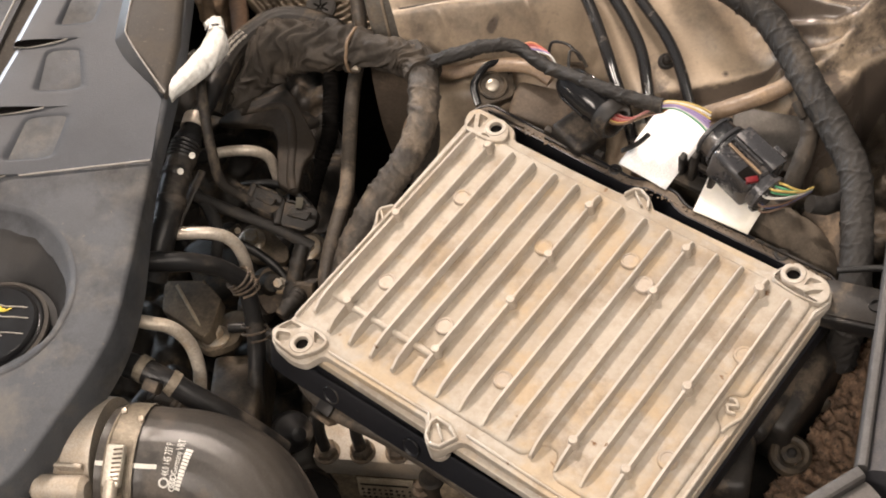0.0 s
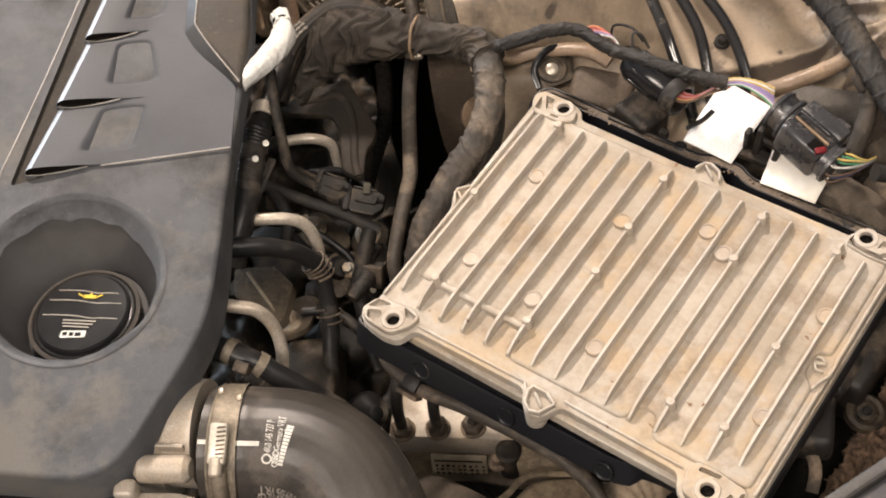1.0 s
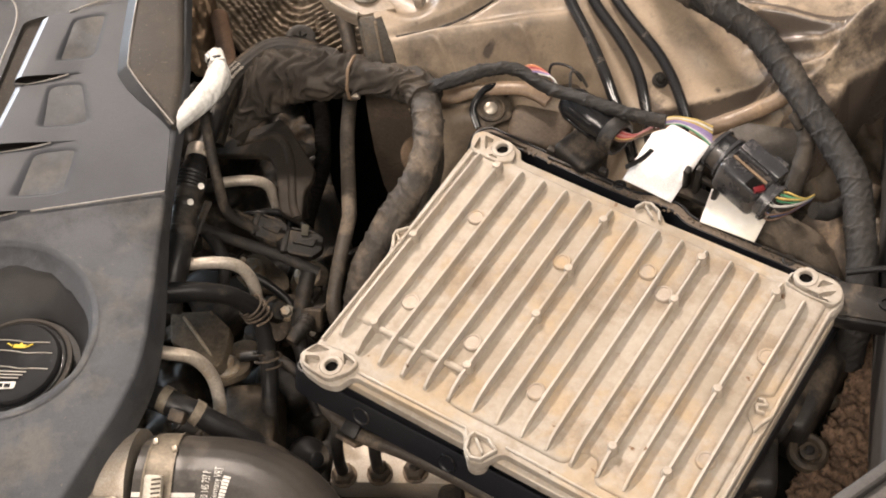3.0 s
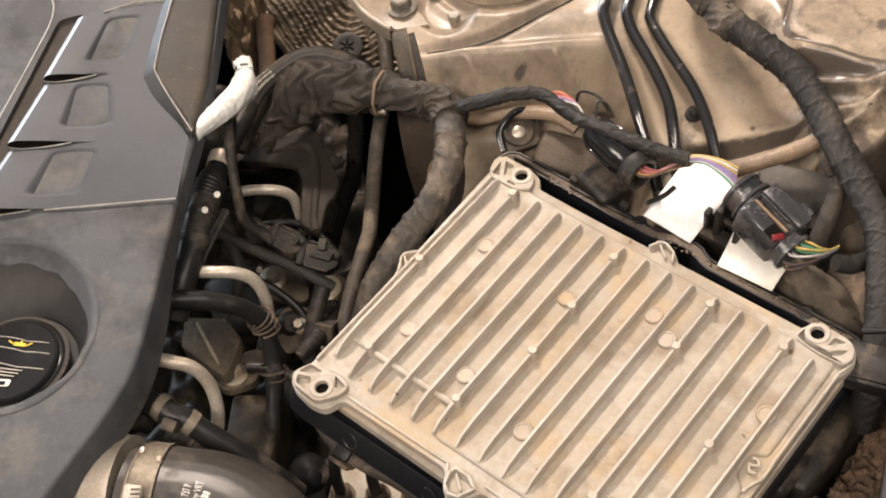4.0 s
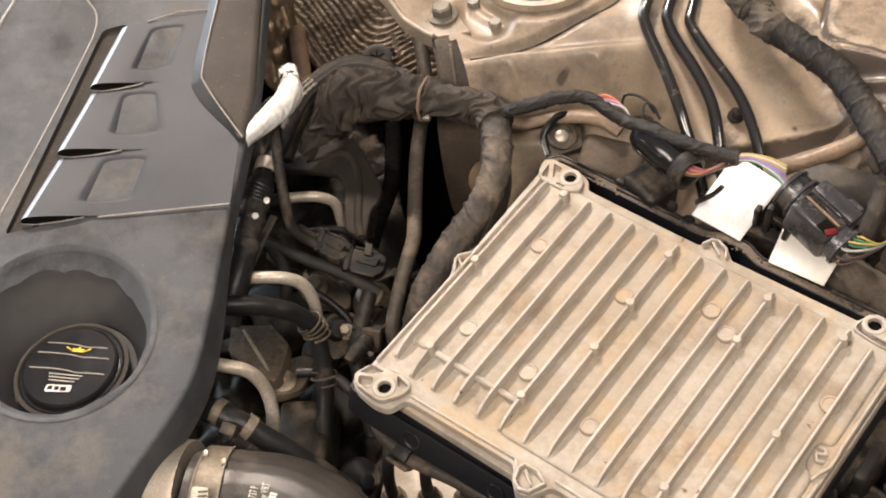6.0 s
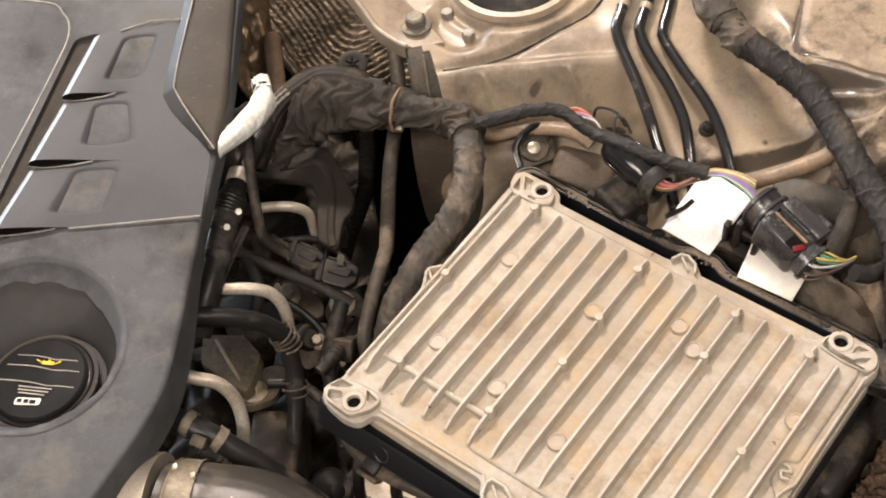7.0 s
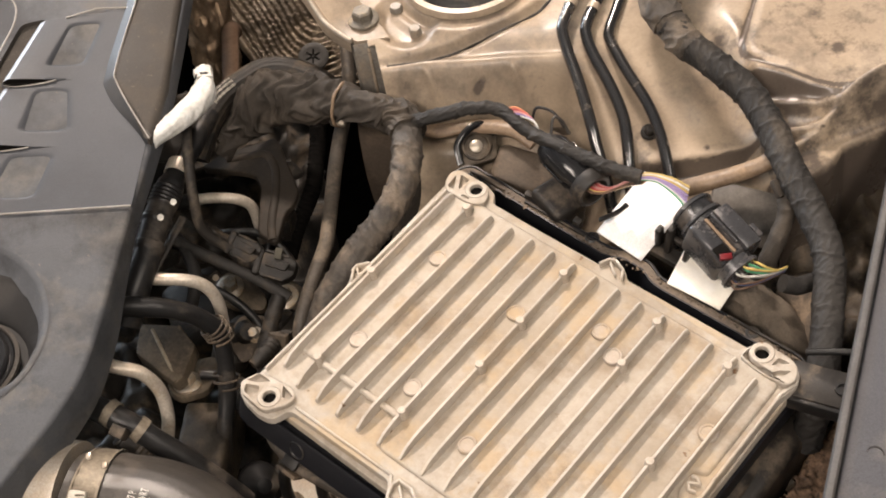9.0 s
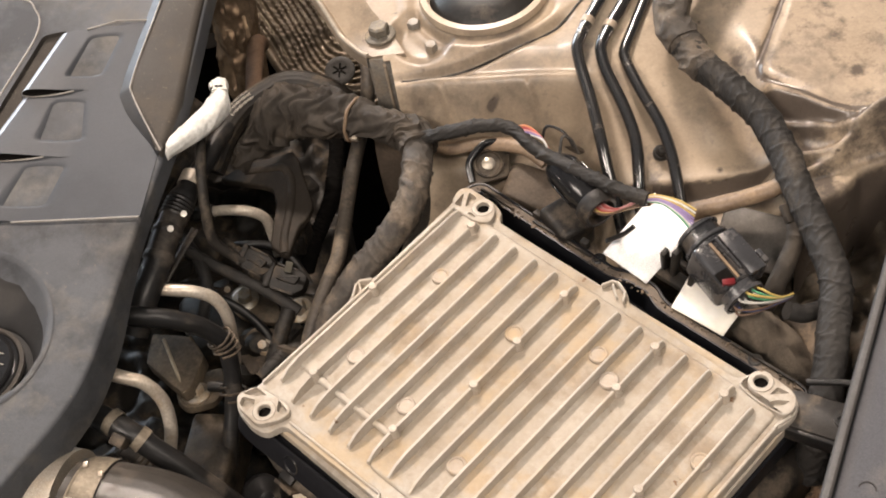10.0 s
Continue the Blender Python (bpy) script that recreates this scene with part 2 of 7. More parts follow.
M_OIL_AND_SHADE = material("oily_casting_and_shade", (0.072, 0.056, 0.039), (0.034, 0.027, 0.020), rough=0.55, grain=240, patch=34, bump=0.6,
                  dust=(0.15, 0.115, 0.08), dust_amount=0.16, dust_scale=60, stain=(0.006, 0.0055, 0.005), stain_scale=45, stain_amount=0.9, grit_range=0.15)
M_FLAP = material("dust_caked_plate", (0.125, 0.098, 0.068), (0.070, 0.055, 0.039), rough=0.65, grain=240, patch=40, bump=0.4,
                  dust=(0.19, 0.148, 0.102), dust_amount=0.28, dust_scale=50, stain=(0.030, 0.024, 0.018), stain_scale=45, stain_amount=0.8)
M_PANEL = material("dusty_grey_panel", (0.115, 0.105, 0.094), (0.082, 0.073, 0.064), rough=0.42, grain=300, patch=20, bump=0.08, stain=(0.05, 0.043, 0.036), stain_scale=22, stain_amount=0.7)
M_PIN = material("bare_ejector_metal", (0.40, 0.352, 0.295), (0.34, 0.29, 0.235), rough=0.6, metal=0.2, grain=300, patch=60, bump=0.05)
M_PIPE_TAN = material("dust_coated_pipe", (0.062, 0.052, 0.042), (0.028, 0.024, 0.020), rough=0.5, grain=300, patch=50, bump=0.15,
                      dust=(0.17, 0.135, 0.10), dust_amount=0.3, dust_scale=50)
M_WHITE = material("white_heat_sleeve", (0.72, 0.72, 0.69), (0.52, 0.50, 0.46), rough=0.35, grain=160, patch=40, bump=0.3, amount=0.5)
M_RAIL = material("blue_grey_metal_paint", (0.066, 0.067, 0.074), (0.050, 0.050, 0.055), rough=0.55, gloss=0.15, grain=500, patch=9, bump=0.05,
                  dust=(0.15, 0.138, 0.125), dust_amount=0.2, dust_scale=9)
M_RAIL_LIP = material("dusty_panel_lip", (0.075, 0.071, 0.068), (0.050, 0.046, 0.043), rough=0.6, grain=300, patch=20, bump=0.1)
M_DIRT = material("dry_soil", (0.185, 0.120, 0.077), (0.085, 0.056, 0.038), rough=0.95, grain=420, patch=120, bump=1.0, amount=0.9, speck=(0.06, 0.042, 0.03), speck_scale=330, speck_at=0.60)
M_TRAY = material("glossy_tray_plastic", (0.0085, 0.009, 0.0115), (0.013, 0.013, 0.015), rough=0.42, gloss=0.3, grain=300, patch=25, bump=0.06, grit_range=0.04, rough_spread=0.1,
                  speck=(0.09, 0.08, 0.07), speck_scale=260, speck_at=0.74)
M_PAD = material("woven_dusty_pad", (0.120, 0.097, 0.073), (0.080, 0.064, 0.048), rough=0.85, grain=500, patch=40, bump=0.8,
                 stain=(0.05, 0.041, 0.032), stain_scale=26, stain_amount=0.85, stain_at=0.50, streak=(0.085, 0.068, 0.052), grit_range=0.2)
M_LABEL = material("soiled_label", (0.40, 0.34, 0.25), (0.26, 0.21, 0.15), rough=0.7, grain=300, patch=80, bump=0.05)
M_FOIL = material("brassy_heat_foil", (0.30, 0.215, 0.140), (0.15, 0.10, 0.065), rough=0.38, metal=0.75, grain=120, patch=30, bump=0.3)
M_SHIELD = material("crinkled_heat_shield", (0.078, 0.060, 0.040), (0.024, 0.019, 0.014), rough=0.34, metal=0.5, grain=150, patch=24, bump=0.3,
                    dust=(0.10, 0.08, 0.06), dust_amount=0.15, dust_scale=30)
M_CLIP = material("dull_grey_clip", (0.026, 0.023, 0.019), (0.016, 0.014, 0.012), rough=0.5, grain=240, patch=40, bump=0.2)
# This black also stands for deep shade in gaps, slots and holes.
M_DARK = material("matt_black_and_shade", (0.006, 0.0055, 0.005), (0.012, 0.011, 0.01), rough=0.95, grain=100, patch=8, bump=0.2, gloss=0.0)
M_INK = material("white_print", (0.62, 0.60, 0.55), rough=0.7, bump=0.0, amount=0.2)
M_DIMINK = material("grey_stamp_ink", (0.33, 0.30, 0.26), rough=0.7, bump=0.0, amount=0.3)
M_YELLOW = material("yellow_print", (0.62, 0.45, 0.03), rough=0.5, bump=0.0, amount=0.2)
M_RED = material("red_plastic", (0.12, 0.010, 0.013), rough=0.4, bump=0.05, amount=0.3)
M_WALL = material("workshop_wall_paint", (0.24, 0.235, 0.225), rough=0.8, grain=8, patch=0.8, bump=0.05)
M_FLOOR = material("workshop_concrete", (0.14, 0.135, 0.125), rough=0.75, grain=12, patch=1.0, bump=0.1)
WIRES = {k: material(k + "_wire", tuple(0.72 * v + 0.28 * sum(c) / 3 for v in c), rough=0.42, bump=0.02, amount=0.25) for k, c in dict(
    red=(0.50, 0.05, 0.045), pink=(0.62, 0.24, 0.22), yellow=(0.62, 0.42, 0.04), white=(0.62, 0.60, 0.55), purple=(0.26, 0.17, 0.42),
    green=(0.05, 0.32, 0.14), blue=(0.05, 0.13, 0.42), brown=(0.17, 0.09, 0.05), orange=(0.60, 0.19, 0.05)).items()}
M_GLASS = bpy.data.materials.new("window_glass")
M_GLASS.use_nodes = True
M_GLASS.node_tree.nodes["Principled BSDF"].inputs["Transmission Weight"].default_value = 1.0
M_GLASS.node_tree.nodes["Principled BSDF"].inputs["Roughness"].default_value = 0.02
M_LAMP = bpy.data.materials.new("lamp_glow")
M_LAMP.use_nodes = True
M_LAMP.node_tree.nodes["Principled BSDF"].inputs["Emission Color"].default_value = (1, 0.93, 0.85, 1)
M_LAMP.node_tree.nodes["Principled BSDF"].inputs["Emission Strength"].default_value = 4.0


# ---- shape helpers ----
def finish(bm, smooth=True):
    bmesh.ops.recalc_face_normals(bm, faces=bm.faces[:])
    if smooth:
        for face in bm.faces:
            face.smooth = True
        limit = radians(80 if len(bm.faces) > 4000 else 38)
        for edge in bm.edges:
            if len(edge.link_faces) == 2 and edge.calc_face_angle(0) > limit:
                edge.smooth = False
    return bm


def to_object(name, bm, mat, smooth=True):
    finish(bm, smooth)
    mesh = bpy.data.meshes.new(name)
    bm.to_mesh(mesh)
    bm.free()
    mesh.materials.append(mat)
    return new(name, mesh)


def part(name, bm, mat, parent, label=""):
    ob = to_object(name, bm, mat)
    ob.parent = parent
    return tagged(ob, label)


def solid(name, bm, mat, label, category, group="", kind=""):
    return tagged(to_object(name, bm, mat), label, category, group, kind)


def group_thing(name, label, category, m=None, group="", kind=""):
    ob = tagged(new(name), label, category, group, kind)
    ob.empty_display_size = 0.02
    if m is not None:
        ob.matrix_world = m
    return ob


def smooth_path(points, steps=8, closed=False):
    """Catmull-Rom through the points."""
    p = [Vector(q) for q in points]
    n = len(p)
    out = []
    for i in range(n if closed else n - 1):
        if closed:
            a, b, c, d = p[i - 1], p[i], p[(i + 1) % n], p[(i + 2) % n]
        else:
            a, b, c, d = p[max(i - 1, 0)], p[i], p[i + 1], p[min(i + 2, n - 1)]
        for k in range(steps):
            t = k / steps
            out.append(0.5 * (2 * b + (c - a) * t + (2 * a - 5 * b + 4 * c - d) * t * t + (3 * b - a - 3 * c + d) * t ** 3))
    if not closed:
        out.append(p[-1].copy())
    return out


def path_frames(path):
    """Along a path: place, two axes across it, and the length so far."""
    out, across, run = [], None, 0.0
    for i, q in enumerate(path):
        way = (path[min(i + 1, len(path) - 1)] - path[max(i - 1, 0)]).normalized()
        if across is None:
            across = way.cross(Vector((0, 0, 1)))
            if across.length < 0.1:
                across = way.cross(Vector((1, 0, 0)))
        across = (across - way * across.dot(way)).normalized()
        if i:
            run += (q - path[i - 1]).length
        out.append((q, across, way.cross(across), run))
    return out


def tube(points, radius, seg=14, steps=8, shape=None, flat=1.0, bm=None, caps=True):
    """A pipe through the points. radius: a number or a function of 0..1; shape(run, angle): a factor of the radius."""
    bm = bm or bmesh.new()
    rings = []
    frames = path_frames(smooth_path(points, steps))
    total = frames[-1][3] or 1.0
    for q, a, b, run in frames:
        r = radius(run / total) if callable(radius) else radius
        ring = []
        for k in range(seg):
            ang = 2 * math.pi * k / seg
            rr = r * (shape(run, ang) if shape else 1.0)
            ring.append(bm.verts.new(q + a * (math.cos(ang) * rr) + b * (math.sin(ang) * rr * flat)))
        rings.append(ring)
    for ra, rb in zip(rings, rings[1:]):
        for k in range(seg):
            bm.faces.new((ra[k], ra[(k + 1) % seg], rb[(k + 1) % seg], rb[k]))
    if caps:
        bm.faces.new(rings[0][::-1])
        bm.faces.new(rings[-1])
    return bm


def taped(pitch=0.014, depth=0.05, lumps=0.07, seed=0.0):
    """Overlapping turns of tape round a bundle of wires."""
    def shape(run, ang):
        turn = (run / pitch + ang / (2 * math.pi)) % 1.0
        lump = noise.noise(Vector((run * 60 + seed, math.cos(ang) * 1.3, math.sin(ang) * 1.3)))
        return 1.0 + depth * (1.0 - turn) ** 3 - depth * 0.4 + lumps * lump
    return shape


def corrugated(pitch=0.004, depth=0.08):
    def shape(run, ang):
        return 1.0 + depth * math.sin(2 * math.pi * run / pitch)
    return shape


def box(size, at=(0, 0, 0), turn=(0, 0, 0), bevel=0.0, bm=None, segments=2):
    own = bmesh.new()
    bmesh.ops.create_cube(own, size=1.0)
    bmesh.ops.scale(own, vec=size, verts=own.verts[:])
    if bevel:
        bmesh.ops.bevel(own, geom=own.edges[:], offset=bevel, segments=segments, affect="EDGES", profile=0.5)
    bmesh.ops.transform(own, matrix=pose(*at, *turn), verts=own.verts[:])
    return merge(bm, own)


def merge(bm, own):
    if bm is None:
        return own
    mesh = bpy.data.meshes.new("tmp")
    own.to_mesh(mesh)
    own.free()
    bm.from_mesh(mesh)
    bpy.data.meshes.remove(mesh)
    return bm


def turned(profile, seg=24, at=(0, 0, 0), turn=(0, 0, 0), bm=None, m=None):
    """A lathe shape from rows of radius and height; a radius of 0 closes it."""
    own = bmesh.new()
    rings = []
    for r, z in profile:
        if r < 1e-6:
            rings.append([own.verts.new((0, 0, z))])
        else:
            rings.append([own.verts.new((r * math.cos(2 * math.pi * k / seg), r * math.sin(2 * math.pi * k / seg), z)) for k in range(seg)])
    for a, b in zip(rings, rings[1:]):
        for k in range(seg):
            k2 = (k + 1) % seg
            loop = [a[k % len(a)], a[k2 % len(a)], b[k2 % len(b)], b[k % len(b)]]
            loop = [v for i, v in enumerate(loop) if v not in loop[:i]]
            if len(loop) > 2:
                own.faces.new(loop)
    bmesh.ops.transform(own, matrix=m if m is not None else pose(*at, *turn), verts=own.verts[:])
    return merge(bm, own)


def rod(r, z0, z1, seg=18, at=(0, 0, 0), turn=(0, 0, 0), bevel=0.0005, bm=None, m=None):
    b = min(bevel, r * 0.4, abs(z1 - z0) * 0.4)
    return turned([(0, z0), (r - b, z0), (r, z0 + b), (r, z1 - b), (r - b, z1), (0, z1)], seg, at, turn, bm, m)


def prism(outline, z0, z1, bevel=0.0, bm=None, segments=2):
    own = bmesh.new()
    low = [own.verts.new((x, y, z0)) for x, y in outline]
    face = own.faces.new(low)
    top = bmesh.ops.extrude_face_region(own, geom=[face])
    verts = [v for v in top["geom"] if isinstance(v, bmesh.types.BMVert)]
    bmesh.ops.translate(own, verts=verts, vec=(0, 0, z1 - z0))
    bmesh.ops.recalc_face_normals(own, faces=own.faces[:])
    if bevel:
        edges = [e for e in own.edges if all(v in verts for v in e.verts)]
        bmesh.ops.bevel(own, geom=edges, offset=bevel, segments=segments, affect="EDGES", profile=0.5)
    return merge(bm, own)


def round_outline(points, radius, steps=4):
    """A closed outline with its corners rounded."""
    out = []
    n = len(points)
    for i in range(n):
        p, a, b = Vector(points[i]), Vector(points[i - 1]), Vector(points[(i + 1) % n])
        r = min(radius, (a - p).length * 0.45, (b - p).length * 0.45)
        s, e = p + (a - p).normalized() * r, p + (b - p).normalized() * r
        for k in range(steps + 1):
            t = k / steps
            out.append(tuple((1 - t) ** 2 * s + 2 * t * (1 - t) * p + t * t * e))
    return out


def hex_bolt(parent, at, turn=(0, 0, 0), size=0.0075, washer=0.012, mat=None, name="bolt"):
    """A flanged hexagon bolt: washer below, head above."""
    m = pose(*at, *turn)
    w = part("washer", turned([(0, 0), (washer, 0), (washer, 0.0018), (washer * 0.8, 0.003), (0, 0.003)], 24, m=m), mat or M_ZINC, parent)
    h = bmesh.new()
    turned([(0, 0.003), (size, 0.003), (size, 0.0085), (size * 0.82, 0.0098), (0, 0.0098)], 6, bm=h, m=m)
    part("bolt_head", h, mat or M_ZINC, parent)
    return w


def text_faces(words, size):
    """Vertices and faces of words in the built-in font, flat, from their left end."""
    curve = bpy.data.curves.new("words", "FONT")
    curve.body, curve.size, curve.resolution_u = words, size, 2
    ob = bpy.data.objects.new("words", curve)
    mesh = ob.to_mesh()
    verts = [tuple(v.co) for v in mesh.vertices]
    faces = [tuple(p.vertices) for p in mesh.polygons]
    ob.to_mesh_clear()
    bpy.data.objects.remove(ob)
    bpy.data.curves.remove(curve)
    return verts, faces


def wire(name, points, radius, colour, parent):
    return part(name, tube(points, radius, 8, 6), WIRES[colour], parent, colour + " insulated wire")


# ---- the closed workshop and the engine bay's shell ----
def room():
    size, top, low = 2.6, 2.3, -0.85
    solid("floor", box((2 * size, 2 * size, 0.1), (0, 0, low - 0.05)), M_FLOOR, "grey concrete workshop floor", "floor", kind="structure")
    solid("ceiling", box((2 * size, 2 * size, 0.1), (0, 0, top + 0.05)), M_WALL, "plain pale workshop ceiling", "ceiling", kind="structure")
    north = box((0.5, 0.1, 3.15), (-2.35, size, 0.725))
    box((3.2, 0.1, 3.15), (1.0, size, 0.725), bm=north)
    box((1.5, 0.1, 0.85), (-1.35, size, -0.425), bm=north)
    box((1.5, 0.1, 1.1), (-1.35, size, 1.75), bm=north)
    solid("wall_north", north, M_WALL, "plain pale painted workshop wall with a window", "wall", kind="structure")
    window = group_thing("window_1", "plain workshop window letting in daylight", "window", pose(-1.35, size, 0.6), kind="structure")
    for w, h, x, z in ((1.5, 0.05, 0, 0.575), (1.5, 0.05, 0, -0.575), (0.05, 1.1, -0.725, 0), (0.05, 1.1, 0.725, 0), (0.04, 1.1, 0, 0)):
        part("window_frame", box((w, 0.06, h), (x, 0, z), bevel=0.004), M_PAPER, window)
    for x in (-0.36, 0.36):
        part("pane", box((0.68, 0.006, 1.1), (x, 0.01, 0)), M_GLASS, window).visible_shadow = False
    for name, at, dims in (("wall_south", (0, -size, 0.725), (2 * size, 0.1, 3.15)),
                           ("wall_east", (size, 0, 0.725), (0.1, 2 * size, 3.15)), ("wall_west", (-size, 0, 0.725), (0.1, 2 * size, 3.15))):
        solid(name, box(dims, at), M_WALL, "plain pale painted workshop wall", "wall", kind="structure")


room()

# Added black sheets keep the gaps dark; then the walls round the bay.
solid("firewall_lower", box((0.7, 0.02, 0.50), (0.02, 0.47, -0.36)), M_DARK, "black sheet added behind the gap for its shade", "firewall", kind="structure")
solid("engine_bay_floor", box((1.5, 1.4, 0.02), (0.05, 0.15, -0.50)), M_DARK, "black sheet added under the bay to block light", "engine bay", kind="structure")


def sstep(a, b, x):
    t = min(max((x - a) / (b - a), 0.0), 1.0)
    return t * t * (3 - 2 * t)


def bead(x, at, width, height):
    return height * math.exp(-((x - at) / width) ** 2)


def height_tower(s, d):
    e = d - (0.233 - 0.25 * (s - 0.11))
    z = -0.034 + 0.048 * sstep(-0.026, -0.001, e) + bead(e, 0.002, 0.004, 0.004) + 0.006 * sstep(0.0, 0.03, e) - 0.05 * sstep(-0.03, -0.07, e)
    r = math.hypot(s - 0.1436, d - 0.4283)
    z += 0.0035 * sstep(0.1945, 0.190, r) - bead(r, 0.1954, 0.0024, 0.0032)
    z += bead(math.hypot(s - 0.184, d - 0.300), 0.058, 0.005, 0.0022)
    z -= 0.0075 * sstep(0.027, 0.015, math.hypot(s - 0.135, (d - 0.270) * 0.9)) * sstep(0.048, 0.052, math.hypot(s - 0.184, d - 0.300))
    for at in (0.138, 0.196):
        z += bead(s + 0.35 * e, at, 0.0024, 0.005) * sstep(-0.028, -0.02, e) * sstep(0.0, -0.006, e)
    return z


def beyond(line, s, d):
    """Distance to a line of the pressing, positive on the side away from the engine's front."""
    best, sign = 9.0, 1.0
    last = len(line) - 2
    for k in range(last + 1):
        (ax, ay), (bx, by) = line[k], line[k + 1]
        ux, uy = bx - ax, by - ay
        t = ((s - ax) * ux + (d - ay) * uy) / (ux * ux + uy * uy)
        t = max(t, 0.0) if k else t
        t = min(t, 1.0) if k < last else t
        px, py = s - ax - t * ux, d - ay - t * uy
        dist = math.hypot(px, py)
        if dist < best:
            best, sign = dist, 1.0 if ux * py - uy * px > 0 else -1.0
    return best * sign


SHELF = ((0.2583, 0.1232), (0.287, 0.1181), (0.3162, 0.1158), (0.345, 0.1144))
DIAGONAL = ((0.2876, 0.0996), (0.3057, 0.1045), (0.325, 0.1065), (0.3401, 0.1073))
SHELF_EDGE = ((0.2872, 0.0911), (0.3083, 0.0867), (0.3303, 0.0856), (0.3456, 0.0872))
RIDGE_UPPER = ((0.3379, 0.1549), (0.3508, 0.1484), (0.3658, 0.1371), (0.377, 0.1265), (0.3886, 0.1179), (0.4021, 0.1149), (0.4194, 0.1149))
RIDGE_MIDDLE = ((0.3512, 0.1293), (0.3625, 0.1239), (0.3777, 0.1144), (0.3909, 0.110), (0.4059, 0.1112), (0.4212, 0.1154))
RIDGE_LOWER = ((0.3551, 0.1047), (0.3674, 0.1032), (0.3785, 0.1035), (0.3908, 0.1075), (0.4074, 0.1128))
RIDGE_SHORT = ((0.3579, 0.0957), (0.3732, 0.0978), (0.3818, 0.1018))
WING_EDGE = ((0.3462, 0.0694), (0.3623, 0.0745), (0.3752, 0.0805), (0.3881, 0.0916), (0.4021, 0.095), (0.4171, 0.0982))
EMBOSSED = ((0.3753, 0.223), (0.3522, 0.1845), (0.3467, 0.1724), (0.3488, 0.1608), (0.3668, 0.141), (0.3803, 0.1266), (0.3985, 0.1161), (0.421, 0.1206))

EMBOSSED = tuple((p.x, p.y) for p in smooth_path([(x, y, 0) for x, y in EMBOSSED], 2))


def height_middle(s, d):
    es, ed, eb = beyond(SHELF, s, d), beyond(DIAGONAL, s, d), beyond(SHELF_EDGE, s, d)
    z = -0.013 + 0.036 * sstep(0.12, 0.24, d) + 0.02 * sstep(0.22, 0.34, d)
    z -= 0.016 * sstep(0.0, -0.005, es) + 0.07 * sstep(0.0, -0.008, eb)
    z += bead(ed, 0.0, 0.0034, 0.006) * sstep(0.275, 0.30, s)
    return z + 0.006 * math.exp(-((s - 0.305) ** 2 + (d - 0.155) ** 2) / 0.0004)


def height_right(s, d):
    e1, e2, e3, e4 = [beyond(line, s, d) for line in (RIDGE_UPPER, RIDGE_MIDDLE, RIDGE_LOWER, RIDGE_SHORT)]
    z = 0.020 + 0.012 * sstep(0.2, 0.3, d) + bead(e1, 0.001, 0.0045, 0.0036) - 0.014 * sstep(0.0, -0.013, e1)
    z += bead(e2, 0.0, 0.0026, 0.0050) - 0.008 * sstep(0.0, -0.013, e2)
    z += bead(e3, 0.0, 0.0036, 0.0095) - 0.004 * sstep(0.0, -0.008, e3) + bead(e4, 0.0, 0.0030, 0.0075) * sstep(0.39, 0.378, s)
    z -= 0.09 * sstep(0.0, -0.010, beyond(WING_EDGE, s, d))
    ep = beyond(EMBOSSED, s, d)
    return z + 0.0018 * sstep(0.0, 0.008, ep) - bead(ep, -0.0004, 0.0017, 0.0014)


def body_height(s, d):
    a, b = sstep(0.222, 0.25, s), sstep(0.328, 0.350, s)
    z = 0.0012 * noise.noise(Vector((s * 22, d * 22, 0.3)))
    if a < 1:
        z += height_tower(s, d) * (1 - a)
    if 0 < a and b < 1:
        z += height_middle(s, d) * a * (1 - b)
    return z + (height_right(s, d) * b if b else 0.0)


def sheet(name, s0, s1, d0, d1, step, fun, mat, label, category, kind="", skip=None, thick=0.0012, dirt=None):
    """A pressed metal sheet with a thickness, its height given by fun."""
    ns, nd = int((s1 - s0) / step) + 1, int((d1 - d0) / step) + 1
    bm = bmesh.new()
    grid = [[bm.verts.new((s0 + i * step, d0 + j * step, fun(s0 + i * step, d0 + j * step))) for j in range(nd)] for i in range(ns)]
    for i in range(ns - 1):
        for j in range(nd - 1):
            if skip and skip(s0 + (i + 0.5) * step, d0 + (j + 0.5) * step):
                continue
            bm.faces.new((grid[i][j], grid[i + 1][j], grid[i + 1][j + 1], grid[i][j + 1]))
    for v in [v for v in bm.verts if not v.link_faces]:
        bm.verts.remove(v)
    mesh = bpy.data.meshes.new(name)
    for face in bm.faces:
        face.smooth = True
    bm.to_mesh(mesh)
    bm.free()
    mesh.materials.append(mat)
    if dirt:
        layer = mesh.attributes.new("dirt_shade_layer", "FLOAT", "POINT")
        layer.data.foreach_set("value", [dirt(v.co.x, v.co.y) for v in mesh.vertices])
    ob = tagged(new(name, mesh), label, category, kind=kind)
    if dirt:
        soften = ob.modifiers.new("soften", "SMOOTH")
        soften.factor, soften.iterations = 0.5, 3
    mod = ob.modifiers.new("thickness", "SOLIDIFY")
    mod.thickness, mod.offset = thick, -1
    return ob


def no_body(s, d):
    return s < 0.1085 and d < 0.252 or s < 0.104 and d < 0.30 or s < 0.09 or math.hypot(s - 0.184, d - 0.300) < 0.0395 or (d < 0.078 and s < 0.34) or (s > 0.34 and beyond(WING_EDGE, s, d) < -0.013)


